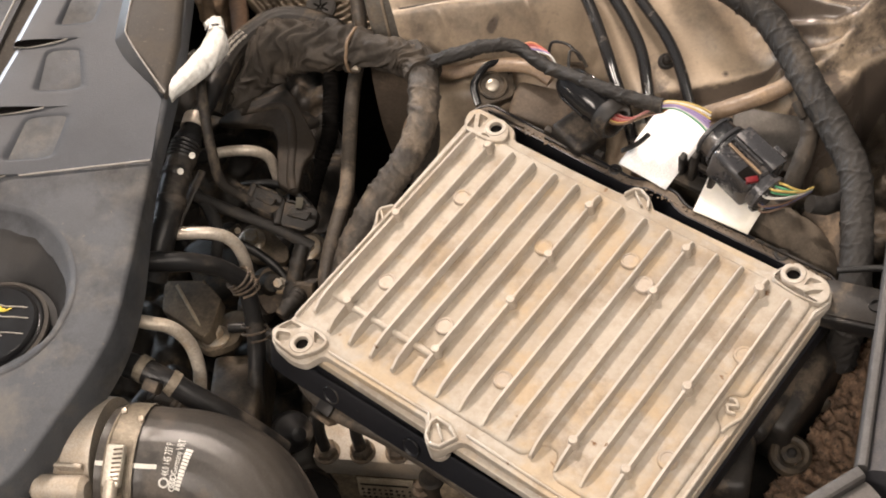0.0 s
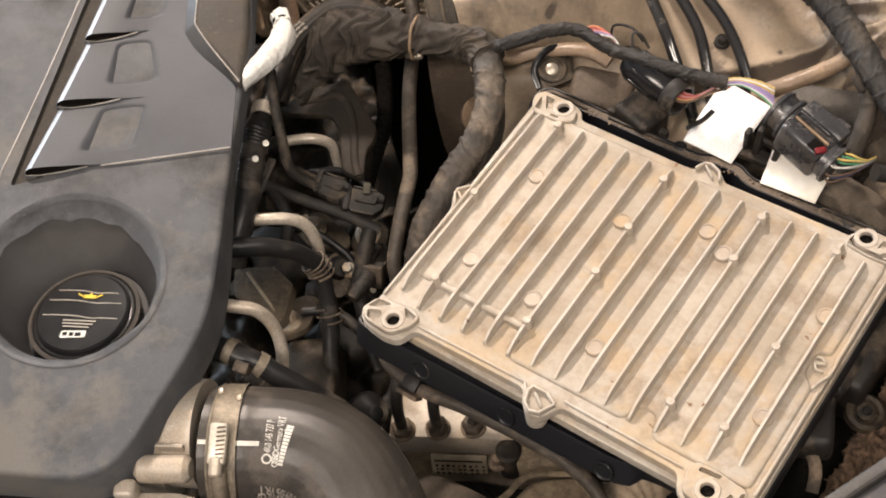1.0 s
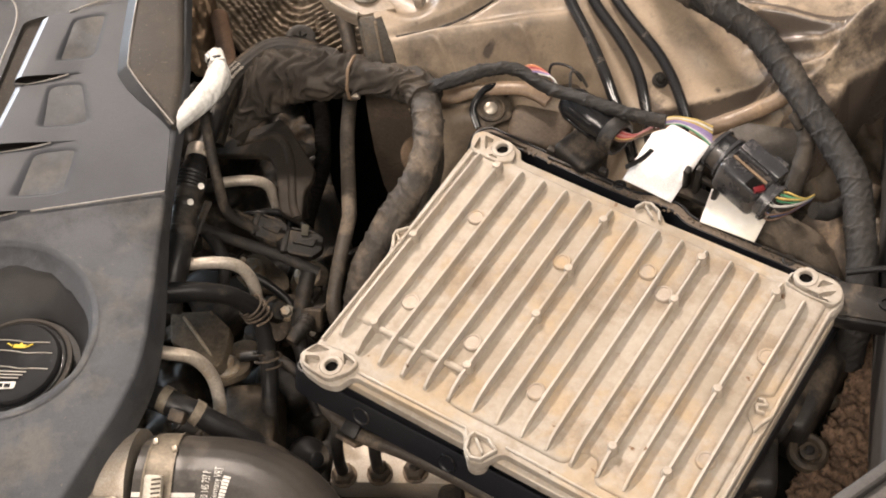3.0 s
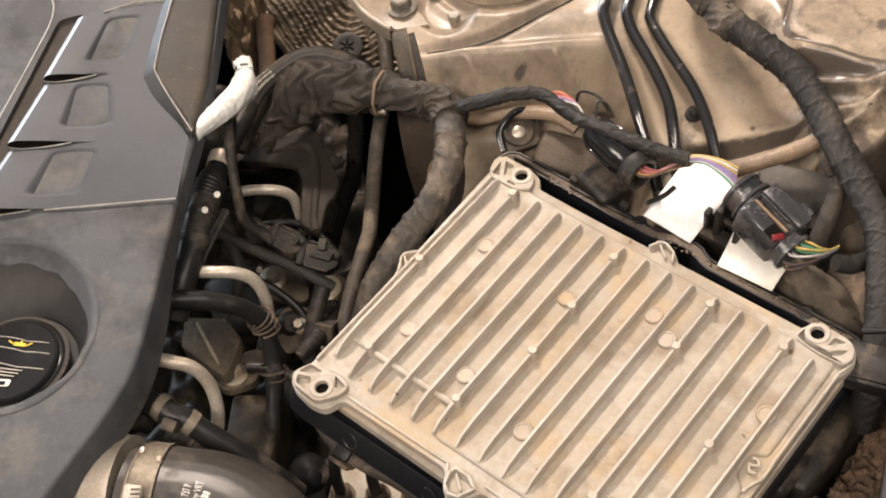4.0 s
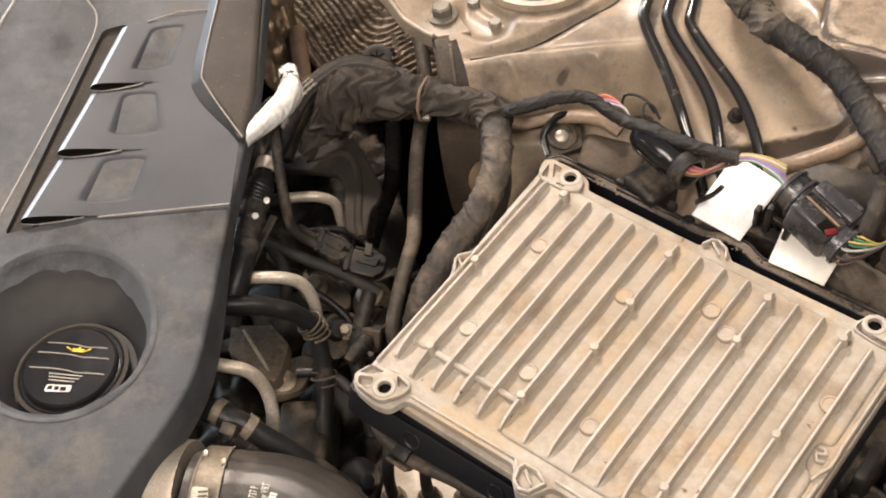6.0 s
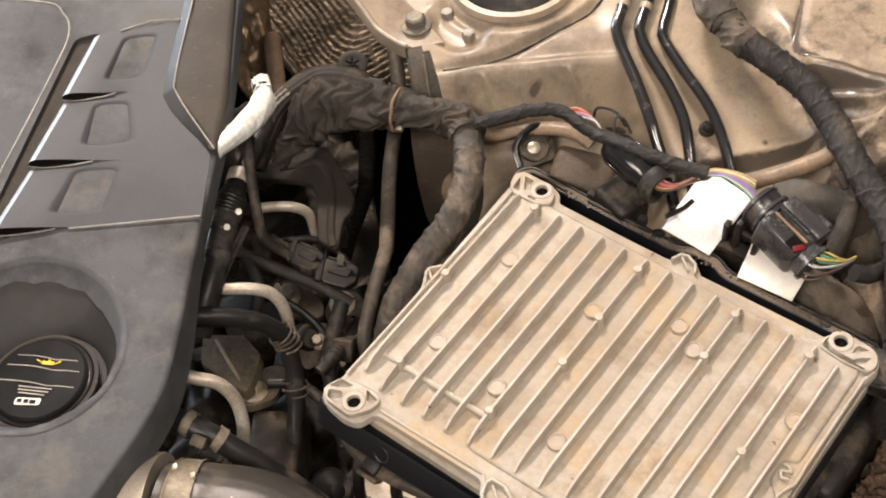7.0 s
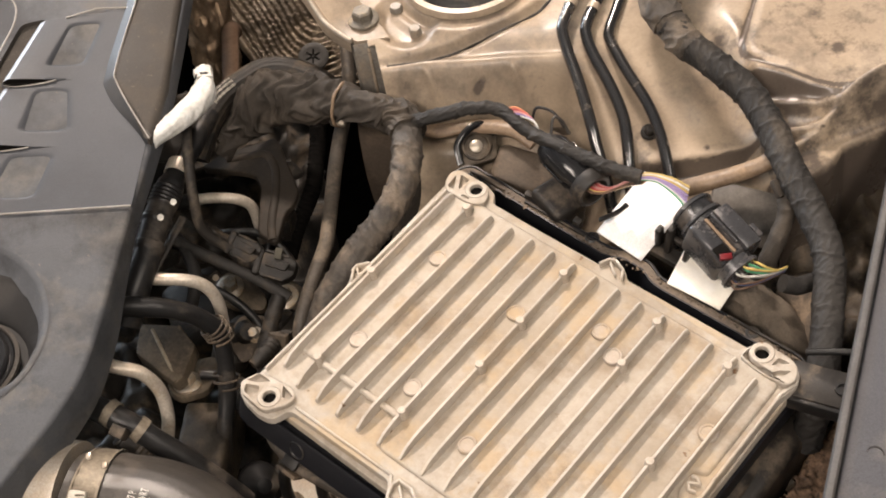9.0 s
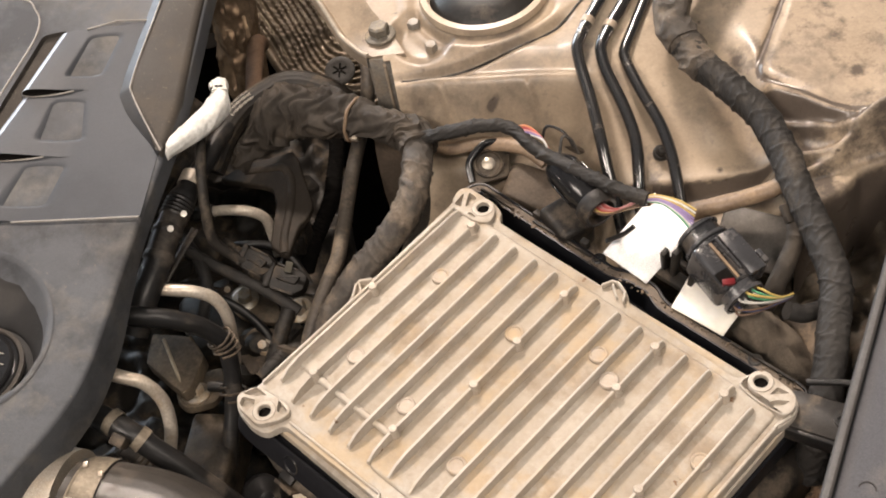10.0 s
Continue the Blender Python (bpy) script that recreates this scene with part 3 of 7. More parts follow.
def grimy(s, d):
    """How much old dirt and painted shade darken the surface here, from 0 to 1."""
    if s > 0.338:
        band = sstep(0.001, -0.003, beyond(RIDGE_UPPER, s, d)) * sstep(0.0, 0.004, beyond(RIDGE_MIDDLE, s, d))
        # Darkens the drop past the wing edge like a shaded gap.
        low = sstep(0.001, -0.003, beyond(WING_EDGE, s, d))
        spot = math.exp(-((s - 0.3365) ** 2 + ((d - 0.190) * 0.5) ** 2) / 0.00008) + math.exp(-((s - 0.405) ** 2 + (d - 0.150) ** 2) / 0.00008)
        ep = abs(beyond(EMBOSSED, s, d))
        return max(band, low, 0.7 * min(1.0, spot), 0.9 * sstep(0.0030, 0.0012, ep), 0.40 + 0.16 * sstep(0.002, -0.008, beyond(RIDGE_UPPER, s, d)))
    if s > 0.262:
        # Paints the shadow under the shelf and the dark drop past its edge.
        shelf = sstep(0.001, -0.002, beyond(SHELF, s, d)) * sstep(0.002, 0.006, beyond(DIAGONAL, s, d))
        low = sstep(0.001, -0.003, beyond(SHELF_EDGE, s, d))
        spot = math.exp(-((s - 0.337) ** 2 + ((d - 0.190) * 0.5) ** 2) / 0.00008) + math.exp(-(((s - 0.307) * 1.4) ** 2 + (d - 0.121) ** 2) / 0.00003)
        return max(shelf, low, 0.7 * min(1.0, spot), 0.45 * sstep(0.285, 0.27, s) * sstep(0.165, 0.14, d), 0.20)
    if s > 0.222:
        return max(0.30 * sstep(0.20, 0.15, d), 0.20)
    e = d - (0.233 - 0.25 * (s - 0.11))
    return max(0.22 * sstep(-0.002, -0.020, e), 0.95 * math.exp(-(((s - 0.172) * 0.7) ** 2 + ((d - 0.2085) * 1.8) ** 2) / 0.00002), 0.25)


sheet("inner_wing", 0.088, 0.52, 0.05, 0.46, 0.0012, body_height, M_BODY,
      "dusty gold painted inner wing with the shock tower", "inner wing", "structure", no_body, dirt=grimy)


def wheelhouse_wall():
    bm = bmesh.new()
    rows = []
    for k in range(26):
        t = k / 25
        s, d = 0.085 + 0.26 * t, 0.245 - 0.135 * t + 0.012 * math.sin(t * 5)
        row = []
        for j in range(14):
            z = -0.03 - 0.28 * j / 13
            push = 0.004 * noise.noise(Vector((s * 25, z * 25, 1.0))) + 0.01 * math.sin(j * 0.5)
            row.append(bm.verts.new((s - push * 0.5, d - push, z)))
        rows.append(row)
    for a, b in zip(rows, rows[1:]):
        for j in range(13):
            bm.faces.new((a[j], b[j], b[j + 1], a[j + 1]))
    back = bmesh.ops.extrude_face_region(bm, geom=bm.faces[:])
    bmesh.ops.translate(bm, verts=[v for v in back["geom"] if isinstance(v, bmesh.types.BMVert)], vec=(0.002, 0.003, 0))
    # Coloured darker than the inner wing for the shade under the loom.
    solid("wheelhouse_wall", bm, M_DIRT_AND_SHADE, "brown painted wheelhouse side, darkened for the loom's shade", "wheelhouse", kind="structure")


wheelhouse_wall()


# ---- engine cover ----
def cover_z(s, d):
    return -0.082 * s + 0.155 * d + 0.0044


def inset(outline, amount):
    out = []
    n = len(outline)
    for i in range(n):
        a, p, b = Vector(outline[i - 1]), Vector(outline[i]), Vector(outline[(i + 1) % n])
        n1, n2 = (p - a).normalized(), (b - p).normalized()
        across = Vector((-(n1.y + n2.y), n1.x + n2.x))
        if across.length > 1e-6:
            across.normalize()
        out.append(tuple(p + across * amount))
    return out


def draped(outline, z_fun, lift, depth, r, holes=(), bm=None, rows=4):
    """A slab with a rounded upper edge, lying on a slanted plane, with optional holes."""
    own = bmesh.new()
    rings = []
    for k in range(rows + 1):
        a = math.pi / 2 * k / rows
        ring = inset(outline, r * (1 - math.sin(a)))
        rings.append([own.verts.new((x, y, z_fun(x, y) + lift - r * (1 - math.cos(a)))) for x, y in ring])
    rings.append([own.verts.new((x, y, z_fun(x, y) + lift - (depth(x, y) if callable(depth) else depth))) for x, y in outline])
    n = len(outline)
    for a, b in zip(rings, rings[1:]):
        for k in range(n):
            own.faces.new((a[k], b[k], b[(k + 1) % n], a[(k + 1) % n]))
    edges = [own.edges.get((rings[0][k], rings[0][(k + 1) % n])) for k in range(n)]
    for hole in holes:
        edge_ring = [own.verts.new((x, y, z_fun(x, y) + lift)) for x, y in hole]
        edges += [own.edges.new((edge_ring[k], edge_ring[(k + 1) % len(hole)])) for k in range(len(hole))]
    bmesh.ops.triangle_fill(own, edges=edges, use_beauty=True)
    return merge(bm, own)


def circle(cx, cy, r, seg=56):
    return [(cx + r * math.cos(2 * math.pi * k / seg), cy + r * math.sin(2 * math.pi * k / seg)) for k in range(seg)]


def flat2(points, steps=5, closed=True):
    return [(p.x, p.y) for p in smooth_path([(x, y, 0) for x, y in points], steps, closed)]


def louvre_panel(fields):
    """The panel of stepped louvres: each field rises at its near left corner, sinks away behind, and holds a ramped pocket; to the right they run into one surface."""
    bm = bmesh.new()
    us = [i / 60 for i in range(61)]
    rows = []
    edges = []
    for corners, pocket, lift, fade in fields:
        edge, sides = bmesh.new(), []
        edges.append((edge, sides))
        bl, br, tr, tl = [Vector(c) for c in corners]
        u0, u1, v0, v1 = pocket
        away = (bl - br).normalized()
        for j in range(33):
            v = j / 32
            left, right = bl.lerp(tl, v), br.lerp(tr, v)
            row = []

            def height(u):
                up = 0.0006 + lift * (1 - sstep(0.0, fade, u)) * (1.0 - 0.86 * v)
                inside = sstep(v0 - 0.02, v0 + 0.03, v) * sstep(v1 + 0.03, v1 - 0.05, v)
                slant = u0 + 0.03 * (v - v0)
                return up - 0.0074 * inside * sstep(slant, slant + 0.085, u) * (1 - sstep(slant + 0.06, u1 + 0.05, u))
            line = []
            for turn in range(8, -1, -1):
                q = left + away * (0.0066 * turn / 8)
                line.append(edge.verts.new((q.x, q.y, cover_z(q.x, q.y) + height(0.0) - 0.0024 * (turn / 8) - 0.0024 * (turn / 8) ** 5)))
            sides.append(line)
            for u in us:
                q = left.lerp(right, u)
                row.append(bm.verts.new((q.x, q.y, cover_z(q.x, q.y) + height(u))))
            rows.append(row)
    for a, b in zip(rows, rows[1:]):
        for i in range(len(a) - 1):
            if (a[i].co - b[i].co).length > 2e-5 or (a[i + 1].co - b[i + 1].co).length > 2e-5:
                bm.faces.new((a[i], a[i + 1], b[i + 1], b[i]))
    made = [bm]
    for edge, sides in edges:
        for a, b in zip(sides, sides[1:]):
            for i in range(len(a) - 1):
                edge.faces.new((a[i], a[i + 1], b[i + 1], b[i]))
        made.append(edge)
    for own in made:
        rim = [e for e in own.edges if len(e.link_faces) == 1]
        skirt = bmesh.ops.extrude_edge_only(own, edges=rim)
        for v in [v for v in skirt["geom"] if isinstance(v, bmesh.types.BMVert)]:
            v.co.z = cover_z(v.co.x, v.co.y) - 0.004
    return made


def engine_cover():
    thing = group_thing("engine_cover", "large grey plastic engine cover with an oil filler well", "engine cover")
    outline = flat2([(-0.52, 0.065), (-0.40, 0.025), (-0.256, -0.027), (-0.205, -0.046), (-0.183, -0.046), (-0.167, -0.036), (-0.145, -0.013), (-0.123, 0.011),
                     (-0.105, 0.037), (-0.09, 0.072), (-0.078, 0.105), (-0.064, 0.145), (-0.047, 0.190), (-0.032, 0.234), (-0.013, 0.306),
                     (0.006, 0.385), (0.012, 0.45), (-0.02, 0.50), (-0.26, 0.50), (-0.52, 0.50)], 5)
    outline = [(x - 0.002 * sstep(0.02, 0.10, y) if x > -0.12 else x, y) for x, y in outline]
    well_s, well_d, well_r = -0.183, 0.081, 0.0585
    hole = circle(well_s, well_d, well_r)
    trough = round_outline([(-0.209, 0.1570), (-0.186, 0.1575), (-0.108, 0.3000), (-0.112, 0.3090), (-0.1285, 0.3075)], 0.004)
    part("shell", draped(outline, cover_z, 0, lambda x, y: 0.031 - 0.015 * sstep(0.06, 0.14, y), 0.003, (hole, trough)), M_COVER, thing)
    sunk = bmesh.new()
    rows = [[sunk.verts.new((x, y, cover_z(x, y) - drop)) for x, y in ring] for ring, drop in ((trough, 0.0), (trough, 0.0035))]
    for k in range(len(trough)):
        k2 = (k + 1) % len(trough)
        sunk.faces.new((rows[0][k], rows[0][k2], rows[1][k2], rows[1][k]))
    sunk.faces.new(rows[1])
    part("trough", sunk, M_TROUGH, thing, "trough filled with brown dust")
    # The funnel down to the oil cap.
    cap = Vector((-0.1815, 0.0615, 0.0135))
    bm = bmesh.new()
    rings = []
    for k in range(9):
        t = k / 8
        if k == 0:
            ring = [bm.verts.new((x, y, cover_z(x, y) - 0.0046)) for x, y in circle(well_s, well_d, 0.0539)]
        else:
            f = sstep(0, 1, t) * 0.35 + 0.65 * t
            r = 0.0545 + (0.0385 - 0.0545) * f
            cs, cd = well_s + (cap.x - well_s) * f, well_d + (cap.y - well_d) * f
            ring = []
            for x, y in circle(cs, cd, r):
                hx, hy = well_s + (x - cs) * 0.0545 / r, well_d + (y - cd) * 0.0545 / r
                top = cover_z(hx, hy) - 0.0060
                ring.append(bm.verts.new((x, y, top + (cap.z - 0.006 - top) * ((k - 1) / 7))))
        rings.append(ring)
    for a, b in zip(rings, rings[1:]):
        for k in range(56):
            bm.faces.new((a[k], a[(k + 1) % 56], b[(k + 1) % 56], b[k]))
    bm.faces.new(rings[-1])
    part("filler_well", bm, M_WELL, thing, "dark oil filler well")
    lip = bmesh.new()
    rings = []
    for k in range(8):
        a = 0.96 * k / 7
        r = 0.0540 + 0.0062 * (1 - math.sin(a))
        rings.append([lip.verts.new((x, y, cover_z(x, y) + 0.0006 - 0.0058 * (1 - math.cos(a)))) for x, y in circle(well_s, well_d, r)])
    # The pale band runs on down the wall with a ragged edge, deeper on the far right.
    ragged = []
    for i in range(56):
        a = 2 * math.pi * i / 56
        deep = 0.0058 + 0.0034 * max(0.0, math.cos(a - 0.5)) - 0.0030 * max(0.0, math.cos(a + 1.3)) + 0.0022 * noise.noise(Vector((math.cos(a) * 5, math.sin(a) * 5, 4)))
        t = (1 + 7 * (deep - 0.0060) / 0.0180) / 8
        f = sstep(0, 1, t) * 0.35 + 0.65 * t
        r = 0.0545 - 0.016 * f - 0.0014
        x, y = well_s + (cap.x - well_s) * f + r * math.cos(a), well_d + (cap.y - well_d) * f + r * math.sin(a)
        ragged.append(lip.verts.new((x, y, cover_z(well_s + 0.0545 * math.cos(a), well_d + 0.0545 * math.sin(a)) - deep)))
    rings.append(ragged)
    for up, down in zip(rings, rings[1:]):
        for k in range(56):
            lip.faces.new((up[k], up[(k + 1) % 56], down[(k + 1) % 56], down[k]))
    part("well_lip", lip, M_COVER, thing)
    fields = (([(-0.192, 0.161), (-0.0665, 0.1450), (-0.0525, 0.191), (-0.164, 0.2075)], (0.20, 0.46, 0.24, 0.86), 0.0060, 0.45),
              ([(-0.164, 0.2075), (-0.0525, 0.191), (-0.0690, 0.250), (-0.137, 0.256)], (0.22, 0.54, 0.26, 0.84), 0.0060, 0.50),
              ([(-0.137, 0.256), (-0.0690, 0.250), (-0.046, 0.306), (-0.111, 0.306)], (0.26, 0.64, 0.24, 0.84), 0.0056, 0.62))
    panel, *edges = louvre_panel(fields)
    part("louvre_panel", panel, M_LOUVRE, thing, "stepped louvre panel with sunk pockets")
    # Edges coloured paler and glossier than the panel for the window's glint.
    for own in edges:
        part("louvre_edge", own, M_LIT_EDGE, thing, "rounded louvre edge, coloured paler for its glint")
    # Black strips paint the slots' shade under each louvre's near edge; lips are pale.
    for k, (corners, pocket, lift, fade) in enumerate(fields):
        bl, br = Vector(corners[0]), Vector(corners[1])
        away = (bl - br).normalized()
        near = Vector(((br - bl).y, -(br - bl).x)).normalized()
        a, b = bl + away * 0.005, bl.lerp(br, (0.27, 0.32, 0.44)[k])
        slot, edge, rows = bmesh.new(), [], []
        for i in range(17):
            t = i / 16
            p = a.lerp(b, t)
            wide = (0.0020, 0.0031, 0.0031)[k] * min(1.0, 0.35 + 3.0 * t) * (1.0 - t ** 3) + 0.0003
            u = t * (0.27, 0.32, 0.44)[k]
            low = 0.0014 + lift * (0.14 if k else 0.0) * (1 - sstep(0.0, fade, u))
            high = 0.0010 + lift * (1 - sstep(0.0, fade, u)) - 0.0030 * sstep(0.10, 0.0, t)
            q = p + near * wide
            front = p + near * 0.0003
            rows.append([slot.verts.new((front.x, front.y, cover_z(p.x, p.y) + max(low, high))), slot.verts.new((front.x, front.y, cover_z(p.x, p.y) + low)), slot.verts.new((q.x, q.y, cover_z(q.x, q.y) + low + 0.0002))])
            edge.append((q.x, q.y, cover_z(q.x, q.y) + low + 0.0003))
        for r0, r1 in zip(rows, rows[1:]):
            for j in range(2):
                slot.faces.new((r0[j], r0[j + 1], r1[j + 1], r1[j]))
        part("slot", slot, M_DARK, thing, "slot painted black for the shade under the louvre")
        part("slot_lip", tube(edge, lambda t: 0.0003 + 0.0003 * t, 8, 2), M_EDGE, thing, "pale slot lip")
    side = round_outline([(-0.046, 0.312), (-0.0685, 0.254), (-0.0695, 0.238), (-0.0505, 0.187), (-0.0345, 0.232), (-0.0165, 0.306), (0.002, 0.380), (-0.02, 0.385)], 0.004)
    part("side_field", draped(side, cover_z, 0.0046, 0.009, 0.0042), M_COVER_DUSTY, thing, "dusty brown side field")
    ridge = [(-0.0255, 0.375), (-0.0475, 0.312), (-0.0668, 0.256), (-0.0676, 0.238), (-0.0512, 0.1905)]
    step, rows = bmesh.new(), []
    for q in smooth_path([(x, y, 0) for x, y in ridge], 6):
        slope = 0.0085 if q.y > 0.235 else 0.0085 - 0.0050 * sstep(0.235, 0.195, q.y)
        rows.append([step.verts.new((q.x + 0.0016 - o, q.y - 0.25 * o, cover_z(q.x, q.y) + h)) for o, h in ((0.0, 0.0046), (slope * 0.5, 0.0030), (slope, 0.0013), (slope + 0.0004, -0.002))])
    for a, b in zip(rows, rows[1:]):
        for j in range(3):
            step.faces.new((a[j], a[j + 1], b[j + 1], b[j]))
    # The cover's own step, coloured dark for the shade on its slope.
    part("side_step", step, M_WELL, thing, "sloped step beside the louvres, coloured dark for shade")
    part("side_edge", tube([(x + 0.0016, y, cover_z(x, y) + 0.0042) for x, y in ridge], 0.0006, 8, 6), M_EDGE, thing, "worn pale edge of the side field")
    # Pale tubes paint the highlight along the moulded edges, with some dust.
    for line, thick in ((((-0.262, 0.090), (-0.241, 0.125), (-0.215, 0.165), (-0.178, 0.227), (-0.147, 0.282), (-0.1325, 0.312), (-0.134, 0.332), (-0.152, 0.348), (-0.25, 0.375), (-0.40, 0.41)), 0.0007),
                        (((-0.34, 0.11), (-0.27, 0.220), (-0.23, 0.281), (-0.208, 0.315), (-0.186, 0.349), (-0.15, 0.41)), 0.0013)):
        part("moulded_edge", tube([(x, y, cover_z(x, y) + 0.0001) for x, y in line], thick, 10, 8), M_EDGE, thing, "thin moulding line, pale for its highlight and dust")
    for a, b in (((-0.150, 0.1548), (-0.0668, 0.1438)), ((-0.0482, 0.3055), (-0.0766, 0.3095)), ((-0.0766, 0.3095), (-0.0968, 0.3055))):
        part("joint_line", tube([(a[0], a[1], cover_z(*a) + 0.0012), (b[0], b[1], cover_z(*b) + 0.0018)], 0.0006, 8, 6), M_EDGE, thing, "worn pale joint line")
    return cap


cap_at = engine_cover()


def oil_cap(at):
    thing = group_thing("oil_filler_cap", "glossy black round oil filler cap with a yellow oil can sign", "oil cap", pose(*at, -3, 0, -24) @ Matrix.Scale(0.95, 4))
    part("cap_body", turned([(0.036, -0.007), (0.036, -0.002), (0.0335, 0.001), (0.0315, 0.001), (0.031, 0.0035), (0.0295, 0.0048), (0, 0.0052)], 48), M_GLOSS, thing)
    part("sealing_ring", turned([(0.0355, -0.003), (0.0375, -0.002), (0.0375, 0.0005), (0.035, 0.0012), (0.0345, 0)], 48), M_TROUGH, thing, "brown dusty sealing ring")
    for y, half in ((0.016, 0.021), (0.008, 0.025), (-0.004, 0.026)):
        part("grip_ridge", tube([(-half, y, 0.0052), (-half * 0.4, y + 0.0004, 0.0054), (0.0, y - 0.0002, 0.0055), (half * 0.3, y - 0.0012, 0.0055), (half * 0.6, y - 0.0006, 0.0053), (half, y - 0.0004, 0.0051)], 0.00042, 8, 6), M_DIMINK, thing, "thin pale raised line")
    can = box((0.0085, 0.0026, 0.0004), (0.002, 0.0118, 0.0055))
    box((0.004, 0.001, 0.0004), (-0.0048, 0.0128, 0.0055), (0, 0, -28), bm=can)
    box((0.0045, 0.001, 0.0004), (0.0085, 0.0125, 0.0055), (0, 0, 35), bm=can)
    box((0.0014, 0.0012, 0.0004), (0.0025, 0.0138, 0.0055), bm=can)
    part("oil_can_sign", can, M_YELLOW, thing)
    for k, half in enumerate((0.0115, 0.0105, 0.009)):
        part("print_bar", box((2 * half, 0.0009, 0.0003), (0.001 - k * 0.0005, -0.0075 - k * 0.0024, 0.0055)), M_DIMINK, thing)
    part("brand_patch", prism(round_outline([(-0.0085, -0.0215), (0.0085, -0.0200), (0.0085, -0.0150), (-0.0085, -0.0160)], 0.0015), 0.0052, 0.0057), M_INK, thing, "pale rounded maker's patch")
    for x, w in ((-0.0055, 0.003), (-0.001, 0.003), (0.0035, 0.004)):
        part("patch_mark", box((w, 0.0028, 0.0003), (x, -0.0183, 0.0058), (0, 0, 4)), M_GLOSS, thing)


oil_cap(cap_at + Vector((0, 0, 0.002)))

# ---- control module and its tray ----
TURN = pose(0, 0, 0, 0, 0, -51.5)
FINS = [-0.0095 + 0.01655 * k for k in range(15)]


def ear(bm, hole, ribs, floor=-0.006, top=0.0):
    """A screw eye with its ribs."""
    x, y = hole
    turned([(0.0041, floor - 0.012), (0.0041, top - 0.0006), (0.0046, top), (0.0068, top), (0.0074, top - 0.0007), (0.0080, floor), (0.0078, floor - 0.012), (0.0041, floor - 0.012)],
           24, (x, y, 0), bm=bm)
    for dx, dy, length, width in ribs:
        ang = math.degrees(math.atan2(dy, dx))
        half = length / 2 + 0.006
        box((length, width, top - floor), (x + math.cos(math.radians(ang)) * half, y + math.sin(math.radians(ang)) * half, (top + floor) / 2 - 0.0004),
            (0, 0, ang), 0.0005, bm=bm, segments=1)


def corner_eye(bm, hole, outline, pockets):
    """A cast corner with a screw eye and sunk pockets between its ribs."""
    top = -0.0004
    ring = circle(hole[0], hole[1], 0.0073, 24)
    holes = [round_outline(p, 0.0012, 2) for p in pockets]
    draped(round_outline(outline, 0.0045, 4), lambda x, y: 0.0, top, 0.0055, 0.0009, [ring] + holes, bm=bm)
    for line in holes:
        up = [bm.verts.new((x, y, top)) for x, y in line]
        low = [bm.verts.new((x, y, -0.0050)) for x, y in inset(line, 0.0003)]
        for k in range(len(line)):
            k2 = (k + 1) % len(line)
            bm.faces.new((up[k], up[k2], low[k2], low[k]))
        bm.faces.new(low)
    ear(bm, hole, [])


def wall_strip(bm, points, width, z0, z1, closed=False):
    """A low cast wall along a line."""
    for a, b in zip(points, points[1:] + (points[:1] if closed else [])):
        a, b = Vector(a), Vector(b)
        mid, way = (a + b) / 2, b - a
        box((way.length + width * 0.7, width, z1 - z0), (mid.x, mid.y, (z0 + z1) / 2), (0, 0, math.degrees(math.atan2(way.y, way.x))), 0.0006, bm=bm, segments=1)


